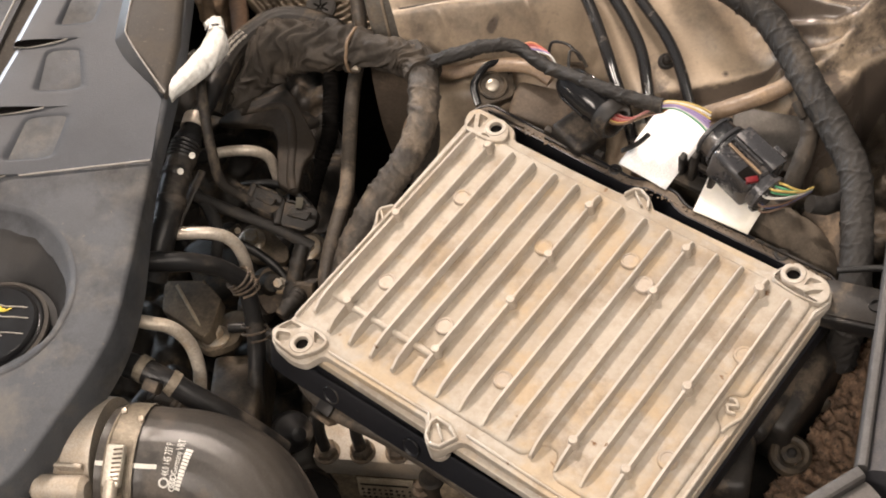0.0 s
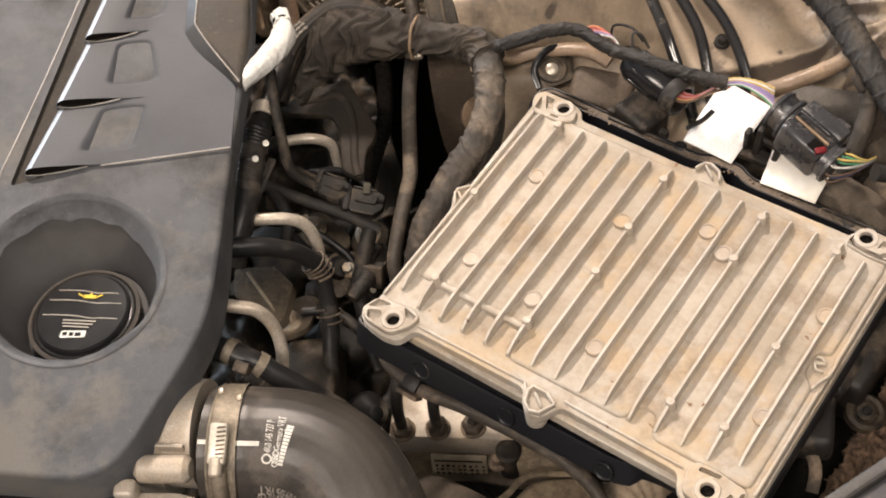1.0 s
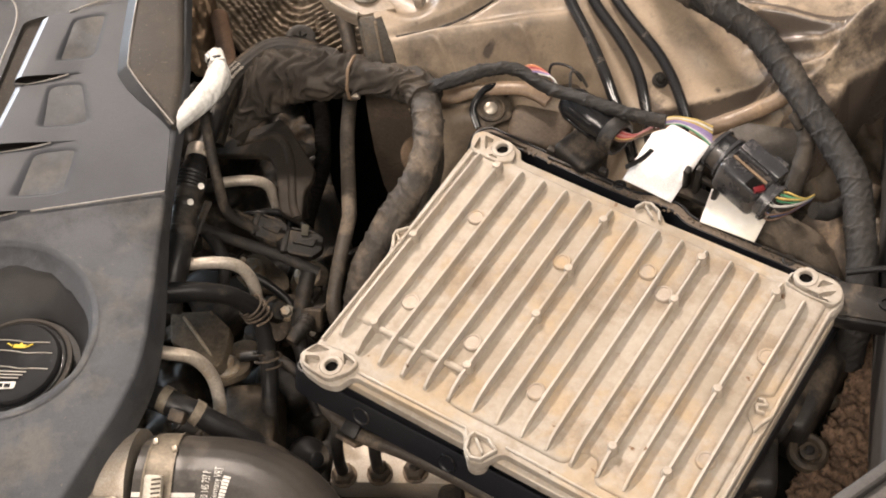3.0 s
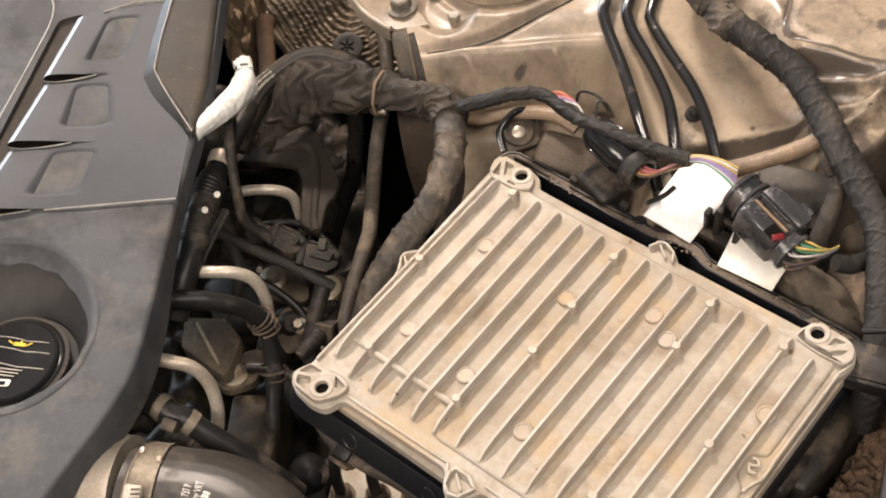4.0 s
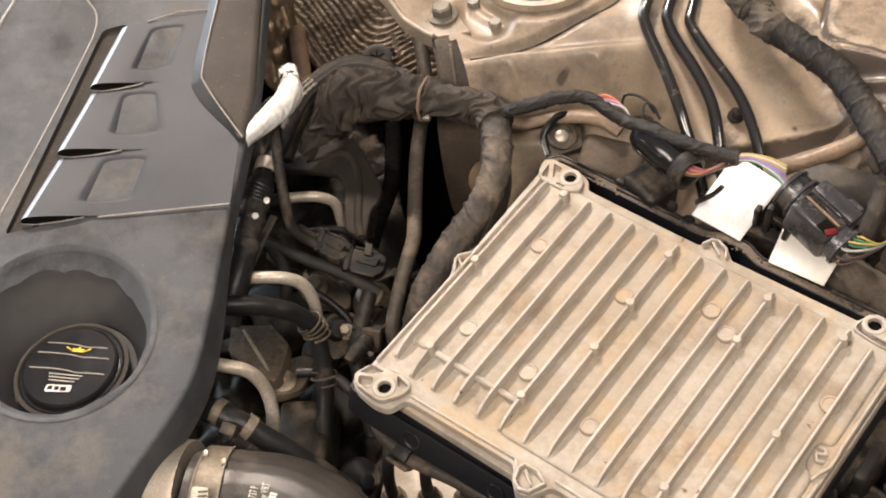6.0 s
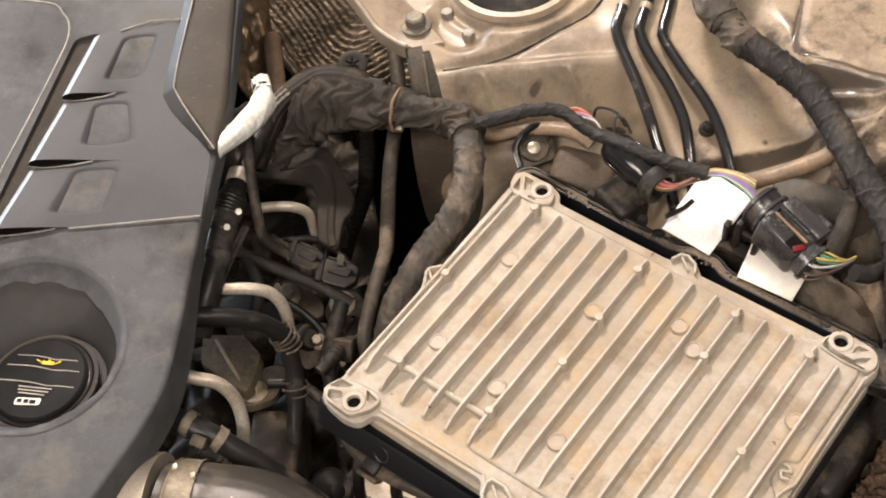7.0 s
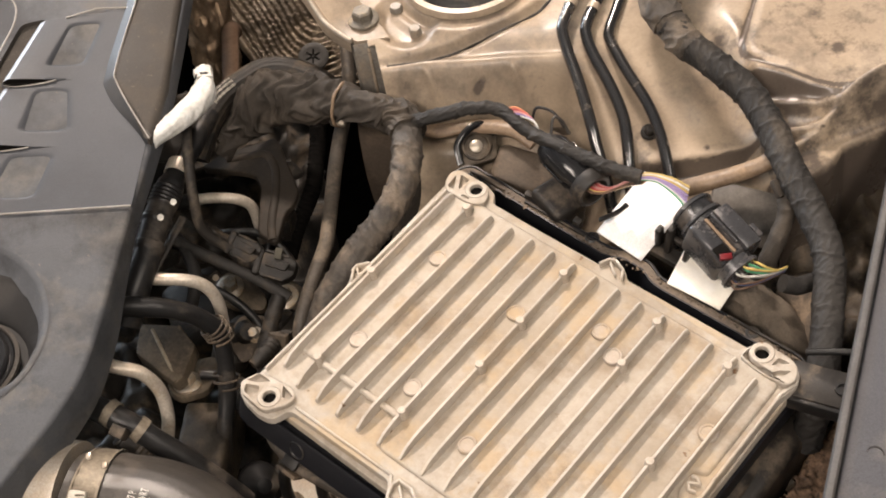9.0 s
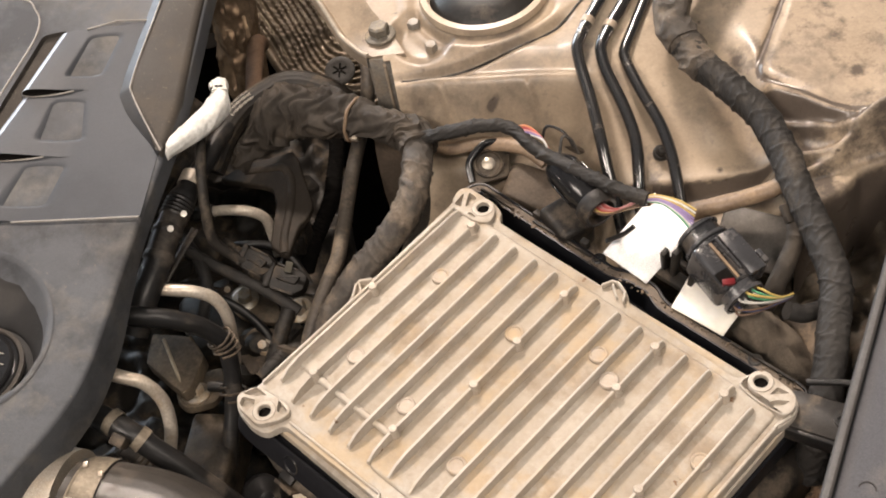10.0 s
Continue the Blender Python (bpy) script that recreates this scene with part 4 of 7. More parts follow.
def control_module():
    thing = group_thing("control_module", "dust-stained cast aluminium control unit with cooling fins, lying on its tray", "control unit", TURN)
    outline = [(-0.0235, -0.004), (-0.016, -0.0095), (0.0, -0.0118), (0.010, -0.0095), (0.0145, 0.002), (0.093, 0.003), (0.098, -0.006), (0.104, -0.0105),
               (0.112, -0.009), (0.119, 0.0035), (0.1955, 0.0025), (0.199, -0.006), (0.206, -0.0115), (0.231, -0.0125), (0.238, -0.007), (0.2385, 0.004),
               (0.2385, 0.176), (0.2405, 0.182), (0.2415, 0.189), (0.2385, 0.1965), (0.2330, 0.2000), (0.219, 0.2015), (0.207, 0.199), (0.202, 0.189), (0.121, 0.1925), (0.1165, 0.198),
               (0.107, 0.2015), (0.1025, 0.2), (0.0985, 0.1925), (0.0135, 0.1935), (0.0105, 0.2), (0.001, 0.2035), (-0.019, 0.203), (-0.0245, 0.199),
               (-0.0225, 0.190), (-0.0205, 0.110), (-0.0255, 0.104), (-0.0255, 0.099), (-0.0205, 0.090), (-0.0195, 0.008)]
    lid = prism(round_outline(outline, 0.004, 3), -0.0105, -0.0045, 0.0012)
    # Raised deck under the fins, with its stepped front edge.
    deck = [(-0.0135, 0.188), (-0.0135, 0.036), (0.069, 0.036), (0.0735, 0.0145), (0.153, 0.0145), (0.1575, 0.027), (0.168, 0.027), (0.172, 0.0125), (0.2335, 0.0125), (0.2335, 0.0870), (0.2255, 0.0930), (0.2255, 0.1085), (0.2335, 0.1105), (0.2335, 0.184)]
    prism(round_outline(deck[::-1], 0.0055, 4), -0.0058, -0.0022, 0.0024, bm=lid, segments=3)
    wall_strip(lid, [(0.2372, 0.012), (0.2372, 0.085)], 0.0020, -0.006, -0.0030)
    wall_strip(lid, [(0.2372, 0.110), (0.2372, 0.178), (0.2398, 0.187)], 0.0020, -0.006, -0.0030)
    wall_strip(lid, [(0.016, 0.0055), (0.092, 0.0065), (0.0975, 0.0)], 0.0016, -0.006, -0.0028)
    wall_strip(lid, [(0.119, 0.0075), (0.196, 0.0065)], 0.0016, -0.006, -0.0028)
    wall_strip(lid, [(-0.0175, 0.014), (-0.0175, 0.186)], 0.0018, -0.006, -0.0018)
    corner_eye(lid, (0, 0), [(0.0135, 0.010), (0.006, 0.0125), (-0.0175, 0.0095), (-0.0225, -0.0030), (-0.016, -0.0082), (0.004, -0.0095), (0.0125, 0.002)],
               [[(-0.0165, 0.0082), (-0.0200, 0.0000), (-0.0130, 0.0030), (-0.0068, 0.0085)], [(-0.0160, -0.0062), (-0.0078, -0.0072), (-0.0082, -0.0005), (-0.0108, 0.0018), (-0.0185, -0.0018)], [(0.0010, 0.0108), (0.0062, 0.0045), (0.0112, 0.0050), (0.0115, 0.0090)]])
    corner_eye(lid, (0, 0.1935), [(0.0115, 0.187), (0.0105, 0.193), (0.0065, 0.1985), (-0.002, 0.2010), (-0.020, 0.2010), (-0.0240, 0.196), (-0.0215, 0.1870), (-0.016, 0.182), (0.004, 0.1822)],
               [[(-0.0190, 0.1960), (-0.0178, 0.1850), (-0.0122, 0.1855)], [(-0.0165, 0.1980), (-0.0100, 0.1872), (-0.0082, 0.1905), (-0.0090, 0.1975)], [(-0.0055, 0.1838), (0.0010, 0.1838), (0.0012, 0.1855), (-0.0045, 0.1862)]])
    corner_eye(lid, (0.215, 0), [(0.1995, 0.006), (0.2030, -0.008), (0.230, -0.0112), (0.2365, -0.005), (0.2345, 0.0105), (0.212, 0.0135), (0.2015, 0.0125)],
               [[(0.2052, 0.0075), (0.2050, 0.0105), (0.2180, 0.0115), (0.2175, 0.0088)], [(0.2250, -0.0078), (0.2262, 0.0045), (0.2285, 0.0040), (0.2310, -0.0070)], [(0.2335, -0.0050), (0.2310, 0.0060), (0.2330, 0.0092), (0.2348, 0.0020)]])
    corner_eye(lid, (0.215, 0.1935), [(0.2055, 0.1845), (0.214, 0.1825), (0.2240, 0.1815), (0.2375, 0.1825), (0.2402, 0.1893), (0.2371, 0.1963), (0.232, 0.1994), (0.2178, 0.2005), (0.2100, 0.1985), (0.2063, 0.192)],
               [[(0.2236, 0.1892), (0.2285, 0.1938), (0.2318, 0.1968), (0.2242, 0.1962)], [(0.2290, 0.1842), (0.2330, 0.1870), (0.2350, 0.1928), (0.2291, 0.1892), (0.2260, 0.1850)]])
    for x, y, ring in ((-0.0205, 0.1, [(-0.0185, 0.109), (-0.0235, 0.1035), (-0.0235, 0.0995), (-0.0185, 0.092)]), (0.1055, 0.0, [(0.0975, 0.002), (0.1, -0.0055), (0.105, -0.0088), (0.1108, -0.0072), (0.1155, 0.002), (0.108, 0.006), (0.099, 0.006), (0.0975, 0.002)]),
                       (0.109, 0.194, [(0.1005, 0.1925), (0.1035, 0.1985), (0.1075, 0.1997), (0.115, 0.1965), (0.118, 0.191)])):
        wall_strip(lid, ring, 0.0017, -0.0065, -0.0006)
        wall_strip(lid, [(x - 0.004, y + 0.003), (x + 0.004, y - 0.003)], 0.0016, -0.0065, -0.0012)
    wall_strip(lid, [(0.2270, 0.1055), (0.2300, 0.1060), (0.2330, 0.1035), (0.2275, 0.1010), (0.2300, 0.0975), (0.2335, 0.0985)], 0.0018, -0.0065, -0.0014)
    wall_strip(lid, [(0.2372, 0.1120), (0.2378, 0.1060), (0.2378, 0.0980), (0.2345, 0.0905), (0.2335, 0.0860)], 0.0020, -0.006, -0.0020)
    for a, b in (((0.0070, 0.037), (0.0733, 0.037)),):
        tube([(a[0], a[1], -0.0025), (b[0], b[1], -0.0025)], 0.0022, 10, 2, bm=lid)
    part("lid", lid, M_CAST, thing)
    base = prism(round_outline([(-0.0175, 0.0055), (0.0, -0.0005), (0.200, -0.0010), (0.2030, -0.0075), (0.2395, 0.000), (0.2400, 0.188), (0.2310, 0.198), (-0.0170, 0.196), (-0.0205, 0.186)], 0.003, 3), -0.0180, -0.0106, 0.0011)
    part("base_plate", base, M_CAST, thing)
    for x, y, r in ((0, 0, 0.0062), (-0.0160, -0.0010, 0.0050), (0.215, -0.0015, 0.0062), (0.2305, -0.0065, 0.0062), (0.215, 0.1935, 0.0062), (0, 0.1935, 0.0062), (0.1052, -0.0035, 0.0064)):
        part("screw_post", turned([(0, -0.0215), (r - 0.0008, -0.0215), (r, -0.0205), (r, -0.0172), (r - 0.0006, -0.0166), (r, -0.0160), (r, -0.0104), (0, -0.0104)], 22, (x, y, 0)), M_CAST, thing)
    for x, y in ((0, 0), (0, 0.1935), (0.215, 0), (0.215, 0.1935)):
        # The lid is not bored; black discs stand for the holes' shade.
        part("screw_hole", turned([(0.0043, -0.0030), (0.0030, -0.0042), (0, -0.0042)], 18, (x, y, 0)), M_DARK, thing, "black disc for the shade in a screw hole")
    for k, x in enumerate(FINS):
        low = 0.0215 if k in (0, 14) else 0.0155
        high = 0.1765 if k == 14 else 0.1820
        own = bmesh.new()
        side = [(low, -0.0045), (low + 0.0008, -0.0016), (low + 0.007, 0.0022), (low + 0.016, 0.0040), (low + 0.03, 0.0044), (high - 0.005, 0.0044), (high - 0.0015, 0.0030), (high, -0.0045)]
        left = [own.verts.new((x - (0.0014 if z < -0.002 else 0.0008), y, z)) for y, z in side]
        right = [own.verts.new((x + (0.0014 if z < -0.002 else 0.0008), y, z)) for y, z in side]
        own.faces.new(left)
        own.faces.new(right[::-1])
        for i in range(len(side)):
            j = (i + 1) % len(side)
            own.faces.new((left[i], right[i], right[j], left[j]))
        edges = [e for e in own.edges if all(v.co.z > 0.003 for v in e.verts) and abs(e.verts[0].co.x - e.verts[1].co.x) < 1e-6]
        bmesh.ops.bevel(own, geom=edges, offset=0.0006, segments=1, affect="EDGES")
        part("fin", own, M_CAST, thing)
    for k, y in ((1, 0.176), (0, 0.1027), (1, 0.036), (5, 0.0385), (6, 0.1702), (6, 0.1274), (6, 0.0893), (10, 0.1384), (10, 0.1736), (11, 0.0345), (13, 0.036), (13, 0.096), (13, 0.172)):
        part("ejector_pin", turned([(0.0034, -0.004), (0.0028, 0.0050), (0.0024, 0.0057), (0, 0.0058)], 18, (FINS[k], y, 0)), M_PIN, thing)
    for x, y in ((0.0155, 0.137), (0.0155, 0.062), (0.0650, 0.056), (0.1155, 0.046), (0.0815, 0.133), (0.147, 0.142), (0.131, 0.152), (0.2195, 0.132), (0.2195, 0.055)):
        part("round_pad", turned([(0.0060, -0.004), (0.0058, -0.0008), (0.0053, -0.0003), (0.0044, -0.0003), (0.0040, -0.0008), (0, -0.0008)], 28, (x, y, 0)), M_CAST_PAD, thing)


control_module()


def tray():
    thing = group_thing("module_tray", "black plastic tray with a dusty rim under the control unit", "tray", TURN)
    outer = round_outline([(-0.032, -0.004), (-0.020, -0.006), (0.160, -0.003), (0.176, 0.004), (0.2398, 0.006), (0.2408, 0.206), (0.232, 0.2185), (0.128, 0.2185), (0.118, 0.2245),
                           (0.098, 0.2245), (0.088, 0.2195), (-0.030, 0.2235), (-0.038, 0.214), (-0.034, 0.196), (-0.016, 0.180), (-0.016, 0.034), (-0.032, 0.018)], 0.009, 4)
    flare = [(x, y - 0.006 if y < 0.012 and x < 0.172 else y) for x, y in outer]
    inner = inset(outer, 0.0088)
    deep = inset(outer, 0.0112)
    bm = bmesh.new()
    rows = [(inset(flare, 0.004), -0.0405), (flare, -0.0380), (outer, -0.0235), (inset(outer, 0.0012), -0.0222), (inset(outer, 0.0022), -0.0222), (inset(outer, 0.003), -0.026), (inset(outer, 0.0072), -0.026), (inset(outer, 0.0078), -0.0225), (inner, -0.0225), (deep, -0.038)]
    rings = [[bm.verts.new((x, y, z)) for x, y in ring] for ring, z in rows]
    n = len(outer)
    for a, b in zip(rings, rings[1:]):
        for k in range(n):
            bm.faces.new((a[k], a[(k + 1) % n], b[(k + 1) % n], b[k]))
    bm.faces.new(rings[-1][::-1])
    bm.faces.new(rings[0])
    part("tray_body", bm, M_TRAY, thing)
    rim = bmesh.new()
    ring0, ring1 = inset(outer, 0.0026), inset(outer, 0.0076)
    back = [k for k in range(n) if outer[k][1] > 0.15]
    for k in back:
        k2 = (k + 1) % n
        if k2 in back:
            rim.faces.new([rim.verts.new((*p, -0.0230)) for p in (ring0[k], ring0[k2], ring1[k2], ring1[k])])
    bmesh.ops.remove_doubles(rim, verts=rim.verts[:], dist=1e-5)
    part("rim_dust", rim, M_DIRT_AND_SHADE, thing, "brown dust lying in the rim")
    for x, z in ((0.022, -0.0305), (0.085, -0.0305), (0.153, -0.0305)):
        boss = part("round_boss", turned([(0.0062, 0.0), (0.0062, 0.0012), (0.0056, 0.0014), (0.0048, 0.0006), (0, 0.0006)], 24, m=pose(x, -0.0074, z, 68, 0, 0)), M_TRAY, thing)
        part("boss_rim", turned([(0.0063, 0.0010), (0.0060, 0.0016), (0.0057, 0.0016), (0.0055, 0.0012)], 24, m=pose(x, -0.0074, z, 68, 0, 0)), M_BLACK, boss)
    for x, y in ((0.074, 0.2185), (0.196, 0.2155)):
        part("rim_screw", turned([(0.0048, -0.027), (0.0048, -0.0232), (0.0036, -0.0222), (0.0022, -0.0222), (0.002, -0.0235), (0, -0.0235)], 18, (x, y, 0)), M_BLACK, thing)
    for x, w in ((-0.012, 0.030), (0.045, 0.05), (0.150, 0.03), (0.20, 0.045)):
        part("rim_rib", box((w, 0.0018, 0.005), (x, 0.2165, -0.0235), bevel=0.0005), M_BLACK_DUSTY, thing)
    rng = random.Random(5)
    crumbs = bmesh.new()
    for _ in range(230):
        x = rng.uniform(-0.03, 0.24)
        y = 0.2150 + rng.uniform(-0.0022, 0.0022)
        size = rng.uniform(0.0004, 0.0013) * (1.0 + 0.7 * (rng.random() < 0.1))
        own = bmesh.new()
        bmesh.ops.create_icosphere(own, subdivisions=1, radius=size)
        for v in own.verts:
            v.co *= rng.uniform(0.6, 1.25)
            v.co.z *= 0.6
        bmesh.ops.translate(own, verts=own.verts[:], vec=(x, y, -0.0228))
        merge(crumbs, own)
    tagged(part("rim_soil", crumbs, M_BROWN, thing, "brown crumbs of dry soil"), "brown crumbs of dry soil", kind="stuff")
    for x in (0.06, 0.02):
        part("rim_clip", box((0.006, 0.005, 0.007), (x, 0.222, -0.022), bevel=0.001), M_BLACK_DUSTY, thing)


tray()


# ---- front left: charge hose, casting, brake unit ----
def charge_hose():
    thing = group_thing("charge_air_hose", "black rubber charge air hose with white print and worm clamp", "hose")
    line = [(-0.129, -0.0235, -0.043), (-0.112, -0.030, -0.044), (-0.083, -0.0405, -0.048), (-0.063, -0.0575, -0.052), (-0.054, -0.081, -0.058), (-0.0515, -0.109, -0.066), (-0.056, -0.147, -0.082)]

    def cord(run, ang):
        return 1.0 + 0.003 * math.sin(ang * 30) + 0.014 * sstep(0.012, 0.008, abs(run - 0.0165)) + 0.006 * noise.noise(Vector((run * 40, math.cos(ang), math.sin(ang))))
    radius = 0.039
    part("hose", tube(line, radius, 120, 14, cord), M_HOSE, thing)
    frames = path_frames(smooth_path(line, 14))

    def on_hose(run, ang, lift):
        for f0, f1 in zip(frames, frames[1:]):
            if f1[3] >= run:
                break
        t = (run - f0[3]) / (f1[3] - f0[3])
        q, a, b = f0[0].lerp(f1[0], t), f0[1].lerp(f1[1], t), f0[2].lerp(f1[2], t)
        r = radius * cord(run, ang) + lift
        return q + a * (math.cos(ang) * r) + b * (math.sin(ang) * r)

    def strip(name, run0, run1, ang0, ang1, mat, lift=0.0006, n=6, m=24):
        bm = bmesh.new()
        rows = [[bm.verts.new(on_hose(run0 + (run1 - run0) * i / n, ang0 + (ang1 - ang0) * j / m, lift)) for j in range(m + 1)] for i in range(n + 1)]
        for a, b in zip(rows, rows[1:]):
            for j in range(m):
                bm.faces.new((a[j], b[j], b[j + 1], a[j + 1]))
        return part(name, bm, mat, thing)

    def words(name, text, run, ang, size, squeeze, along, mat):
        verts, faces = text_faces(text, size)
        bm = bmesh.new()
        made = []
        for x, y, _ in verts:
            if along:
                made.append(bm.verts.new(on_hose(run - x * squeeze, ang + y / radius, 0.0005)))
            else:
                made.append(bm.verts.new(on_hose(run - y, ang - x * squeeze / radius, 0.0005)))
        for f in faces:
            try:
                bm.faces.new([made[i] for i in f])
            except ValueError:
                pass
        return part(name, bm, mat, thing)

    view = -1.23
    strip("clamp_band", 0.0068, 0.0203, -2.9, 2.9, M_BAND, 0.0012, 4, 60)
    for run in (0.0068, 0.0203):
        strip("band_edge", run - 0.0005, run + 0.0007, -2.9, 2.9, M_BAND, 0.0019, 1, 60)
    strip("white_mark", 0.0208, 0.0335, view - 0.02, view + 0.05, M_INK, n=4, m=3)
    strip("white_mark", 0.0006, 0.0062, view - 0.02, view + 0.05, M_INK, n=4, m=3)
    here = on_hose(0.0135, view, 0.002)
    way = (on_hose(0.0205, view, 0.002) - on_hose(0.0065, view, 0.002)).normalized()
    tang = (on_hose(0.0135, view + 0.05, 0.002) - here).normalized()
    m = Matrix((way, tang, way.cross(tang))).transposed().to_4x4()
    if (m @ Vector((0, 0, 1)) - m @ Vector((0, 0, 0))).dot(Vector((0, 0, 1))) < 0:
        m = Matrix((way, -tang, way.cross(-tang))).transposed().to_4x4()
        tang = -tang
    m.translation = here
    flip = 1.0 if tang.z < 0 else -1.0

    def fixed(own, name, mat, label=""):
        bmesh.ops.transform(own, matrix=m, verts=own.verts[:])
        return part(name, own, mat, thing, label)
    housing = fixed(box((0.0110, 0.0245, 0.0058), (0, 0.002 * flip, 0.0030), bevel=0.0018), "screw_housing", M_BRIGHT, "bright worm screw housing")
    for k in range(8):
        own = box((0.0056, 0.0011, 0.0008), (0.0022, (-0.0075 + 0.0026 * k) * flip, 0.0061), (0, 0, 8), 0.0003)
        bmesh.ops.transform(own, matrix=m, verts=own.verts[:])
        part("thread_slot", own, M_BROWN, housing)
    fixed(rod(0.0040, -0.006, 0.006, 18, (0, 0.0155 * flip, 0.0036), (90, 0, 0), 0.0012), "screw_head", M_STEEL)
    part("clamp_tail", tube([on_hose(0.0135, view + 0.42, 0.003), on_hose(0.0140, view + 0.62, 0.0035), on_hose(0.0145, view + 0.85, 0.002)], 0.0048, 14, 6), M_BAND, thing)
    for ang in (-1.95, -2.1):
        part("band_lug", box((0.003, 0.004, 0.003), on_hose(0.0085 if ang < -2 else 0.0195, ang, 0.002), bevel=0.0006), M_STEEL, thing)
    words("part_number", "4K0 145 737 P", 0.0415, view + 0.14, 0.0066, 0.50, False, M_INK)
    words("origin_print", "Germany VRT", 0.0478, view + 0.10, 0.0066, 0.55, False, M_INK)
    for k in range(12):
        strip("print_bar", 0.0492, 0.0538, view + 0.31 - k * 0.053, view + 0.268 - k * 0.053, M_INK, n=2, m=2)
    ring = bmesh.new()
    for centre, r in (((0.0390, 0.235), 0.0031),) + tuple(((0.0455, 0.145 + 0.052 * k), 0.0019) for k in range(4)):
        turned([(r, 0), (r, 0.0004), (r * 0.68, 0.0004), (r * 0.68, 0)], 16, bm=ring,
               m=look(on_hose(centre[0], view + centre[1], 0.0003), on_hose(centre[0], view + centre[1], -0.02)))
    part("maker_rings", ring, M_INK, thing, "plain white rings")
    words("date_stamp", "3/24/18 09:05 VRT", 0.103, -0.56, 0.0092, 1.0, True, M_DIMINK)
    words("date_stamp", "3/24/18", 0.056, -0.40, 0.0082, 0.95, True, M_DIMINK)


charge_hose()


def casting():
    thing = group_thing("throttle_casting", "pale cast aluminium intake housing under the engine cover edge", "casting")
    neck = turned([(0.0345, -0.06), (0.0345, -0.01), (0.0365, -0.008), (0.0365, 0.0), (0.034, 0.002), (0.034, 0.02), (0, 0.02)], 44,
                  m=look((-0.150, -0.005, -0.040), (-0.30, 0.055, -0.035)))
    part("neck", neck, M_ALU, thing)
    part("body", box((0.085, 0.05, 0.05), (-0.190, 0.005, -0.052), (6, 4, -24), 0.008, segments=3), M_ALU, thing)
    part("boss", rod(0.0085, 0, 0.034, 28, m=look((-0.140, -0.049, -0.014), (-0.086, -0.069, -0.014)), bevel=0.003), M_ALU, thing, "round machined boss")
    flange = prism(round_outline([(-0.196, -0.070), (-0.120, -0.100), (-0.112, -0.088), (-0.150, -0.058), (-0.178, -0.048), (-0.192, -0.050)], 0.006), -0.03, -0.020, 0.0018)
    part("flange", flange, M_ALU, thing)
    part("lug", box((0.013, 0.012, 0.022), (-0.180, -0.049, -0.020), (0, 0, -20), 0.003, segments=3), M_ALU, thing)
    part("rib", box((0.05, 0.003, 0.012), (-0.165, -0.024, -0.017), (0, 0, -22), 0.001), M_ALU, thing)


casting()


def brake_unit():
    thing = group_thing("brake_hydraulic_unit", "dusty pale metal brake hydraulic block with pipe unions", "hydraulic unit", pose(0.0, 0.0, -0.137, 0, 0, -22))
    block = box((0.088, 0.040, 0.024), (0.018, 0.012, -0.015), bevel=0.0014)
    part("valve_block", block, M_ALU, thing)
    for k, x in enumerate((-0.016, 0.0085, 0.033)):
        y = -0.0035 + 0.002 * k
        nut = turned([(0, 0), (0.0078, 0), (0.0078, 0.007), (0.0060, 0.0085), (0, 0.0085)], 6, (x, y, -0.003))
        n = part("union_nut", nut, M_BROWN, thing, "dusty hexagon pipe union")
        part("collar", turned([(0.0090, -0.003), (0.0090, -0.0018), (0.0080, -0.0012), (0, -0.0012)], 24, (x, y, 0)), M_BROWN, n)
        up = [(x, y, 0.004), (x, y + 0.002, 0.022), (x + 0.001, y + 0.010, 0.038), (x + 0.004, y + 0.025, 0.05), (x + 0.02, y + 0.04, 0.052)]
        if k == 2:
            up = [(x, y, 0.004), (x + 0.006, y + 0.004, 0.014), (x + 0.016, y + 0.008, 0.017), (x + 0.03, y + 0.012, 0.012)]
        part("brake_pipe", tube(up, 0.0041, 12, 8), M_BLACK_DUSTY, thing)
    part("label_plate", box((0.040, 0.0015, 0.018), (0.020, -0.0112, -0.036), (-18, 0, 0), 0.0004), M_LABEL, thing, "soiled label with unreadable print")
    part("print_bar", box((0.034, 0.0004, 0.0012), (0.020, -0.0122, -0.0305), (-18, 0, 0)), M_GRIME, thing)
    blot = random.Random(5)
    for row in range(3):
        for k in range(9):
            size = 0.0016 + 0.0016 * blot.random()
            part("print_patch", box((size * 0.75, 0.0004, size * 0.62), (0.0035 + k * 0.0041 + 0.001 * blot.random(), -0.0136 - 0.0011 * row, -0.0356 - 0.0033 * row + 0.0008 * blot.random()), (-18, 40 * blot.random(), 0)), M_GRIME, thing)
    part("lower_body", box((0.084, 0.038, 0.05), (0.02, 0.012, -0.052), bevel=0.004), M_SETTLED, thing, "dust-caked lower body")
    part("bracket", box((0.10, 0.018, 0.006), (0.075, -0.012, -0.055), (12, 0, -8), 0.002), M_PAD, thing)
    hex_bolt(thing, (0.052, -0.013, -0.030), (25, 0, 0), 0.004, 0.006, M_BROWN)
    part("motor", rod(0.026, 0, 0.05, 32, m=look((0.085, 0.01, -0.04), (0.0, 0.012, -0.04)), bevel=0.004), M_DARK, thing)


brake_unit()

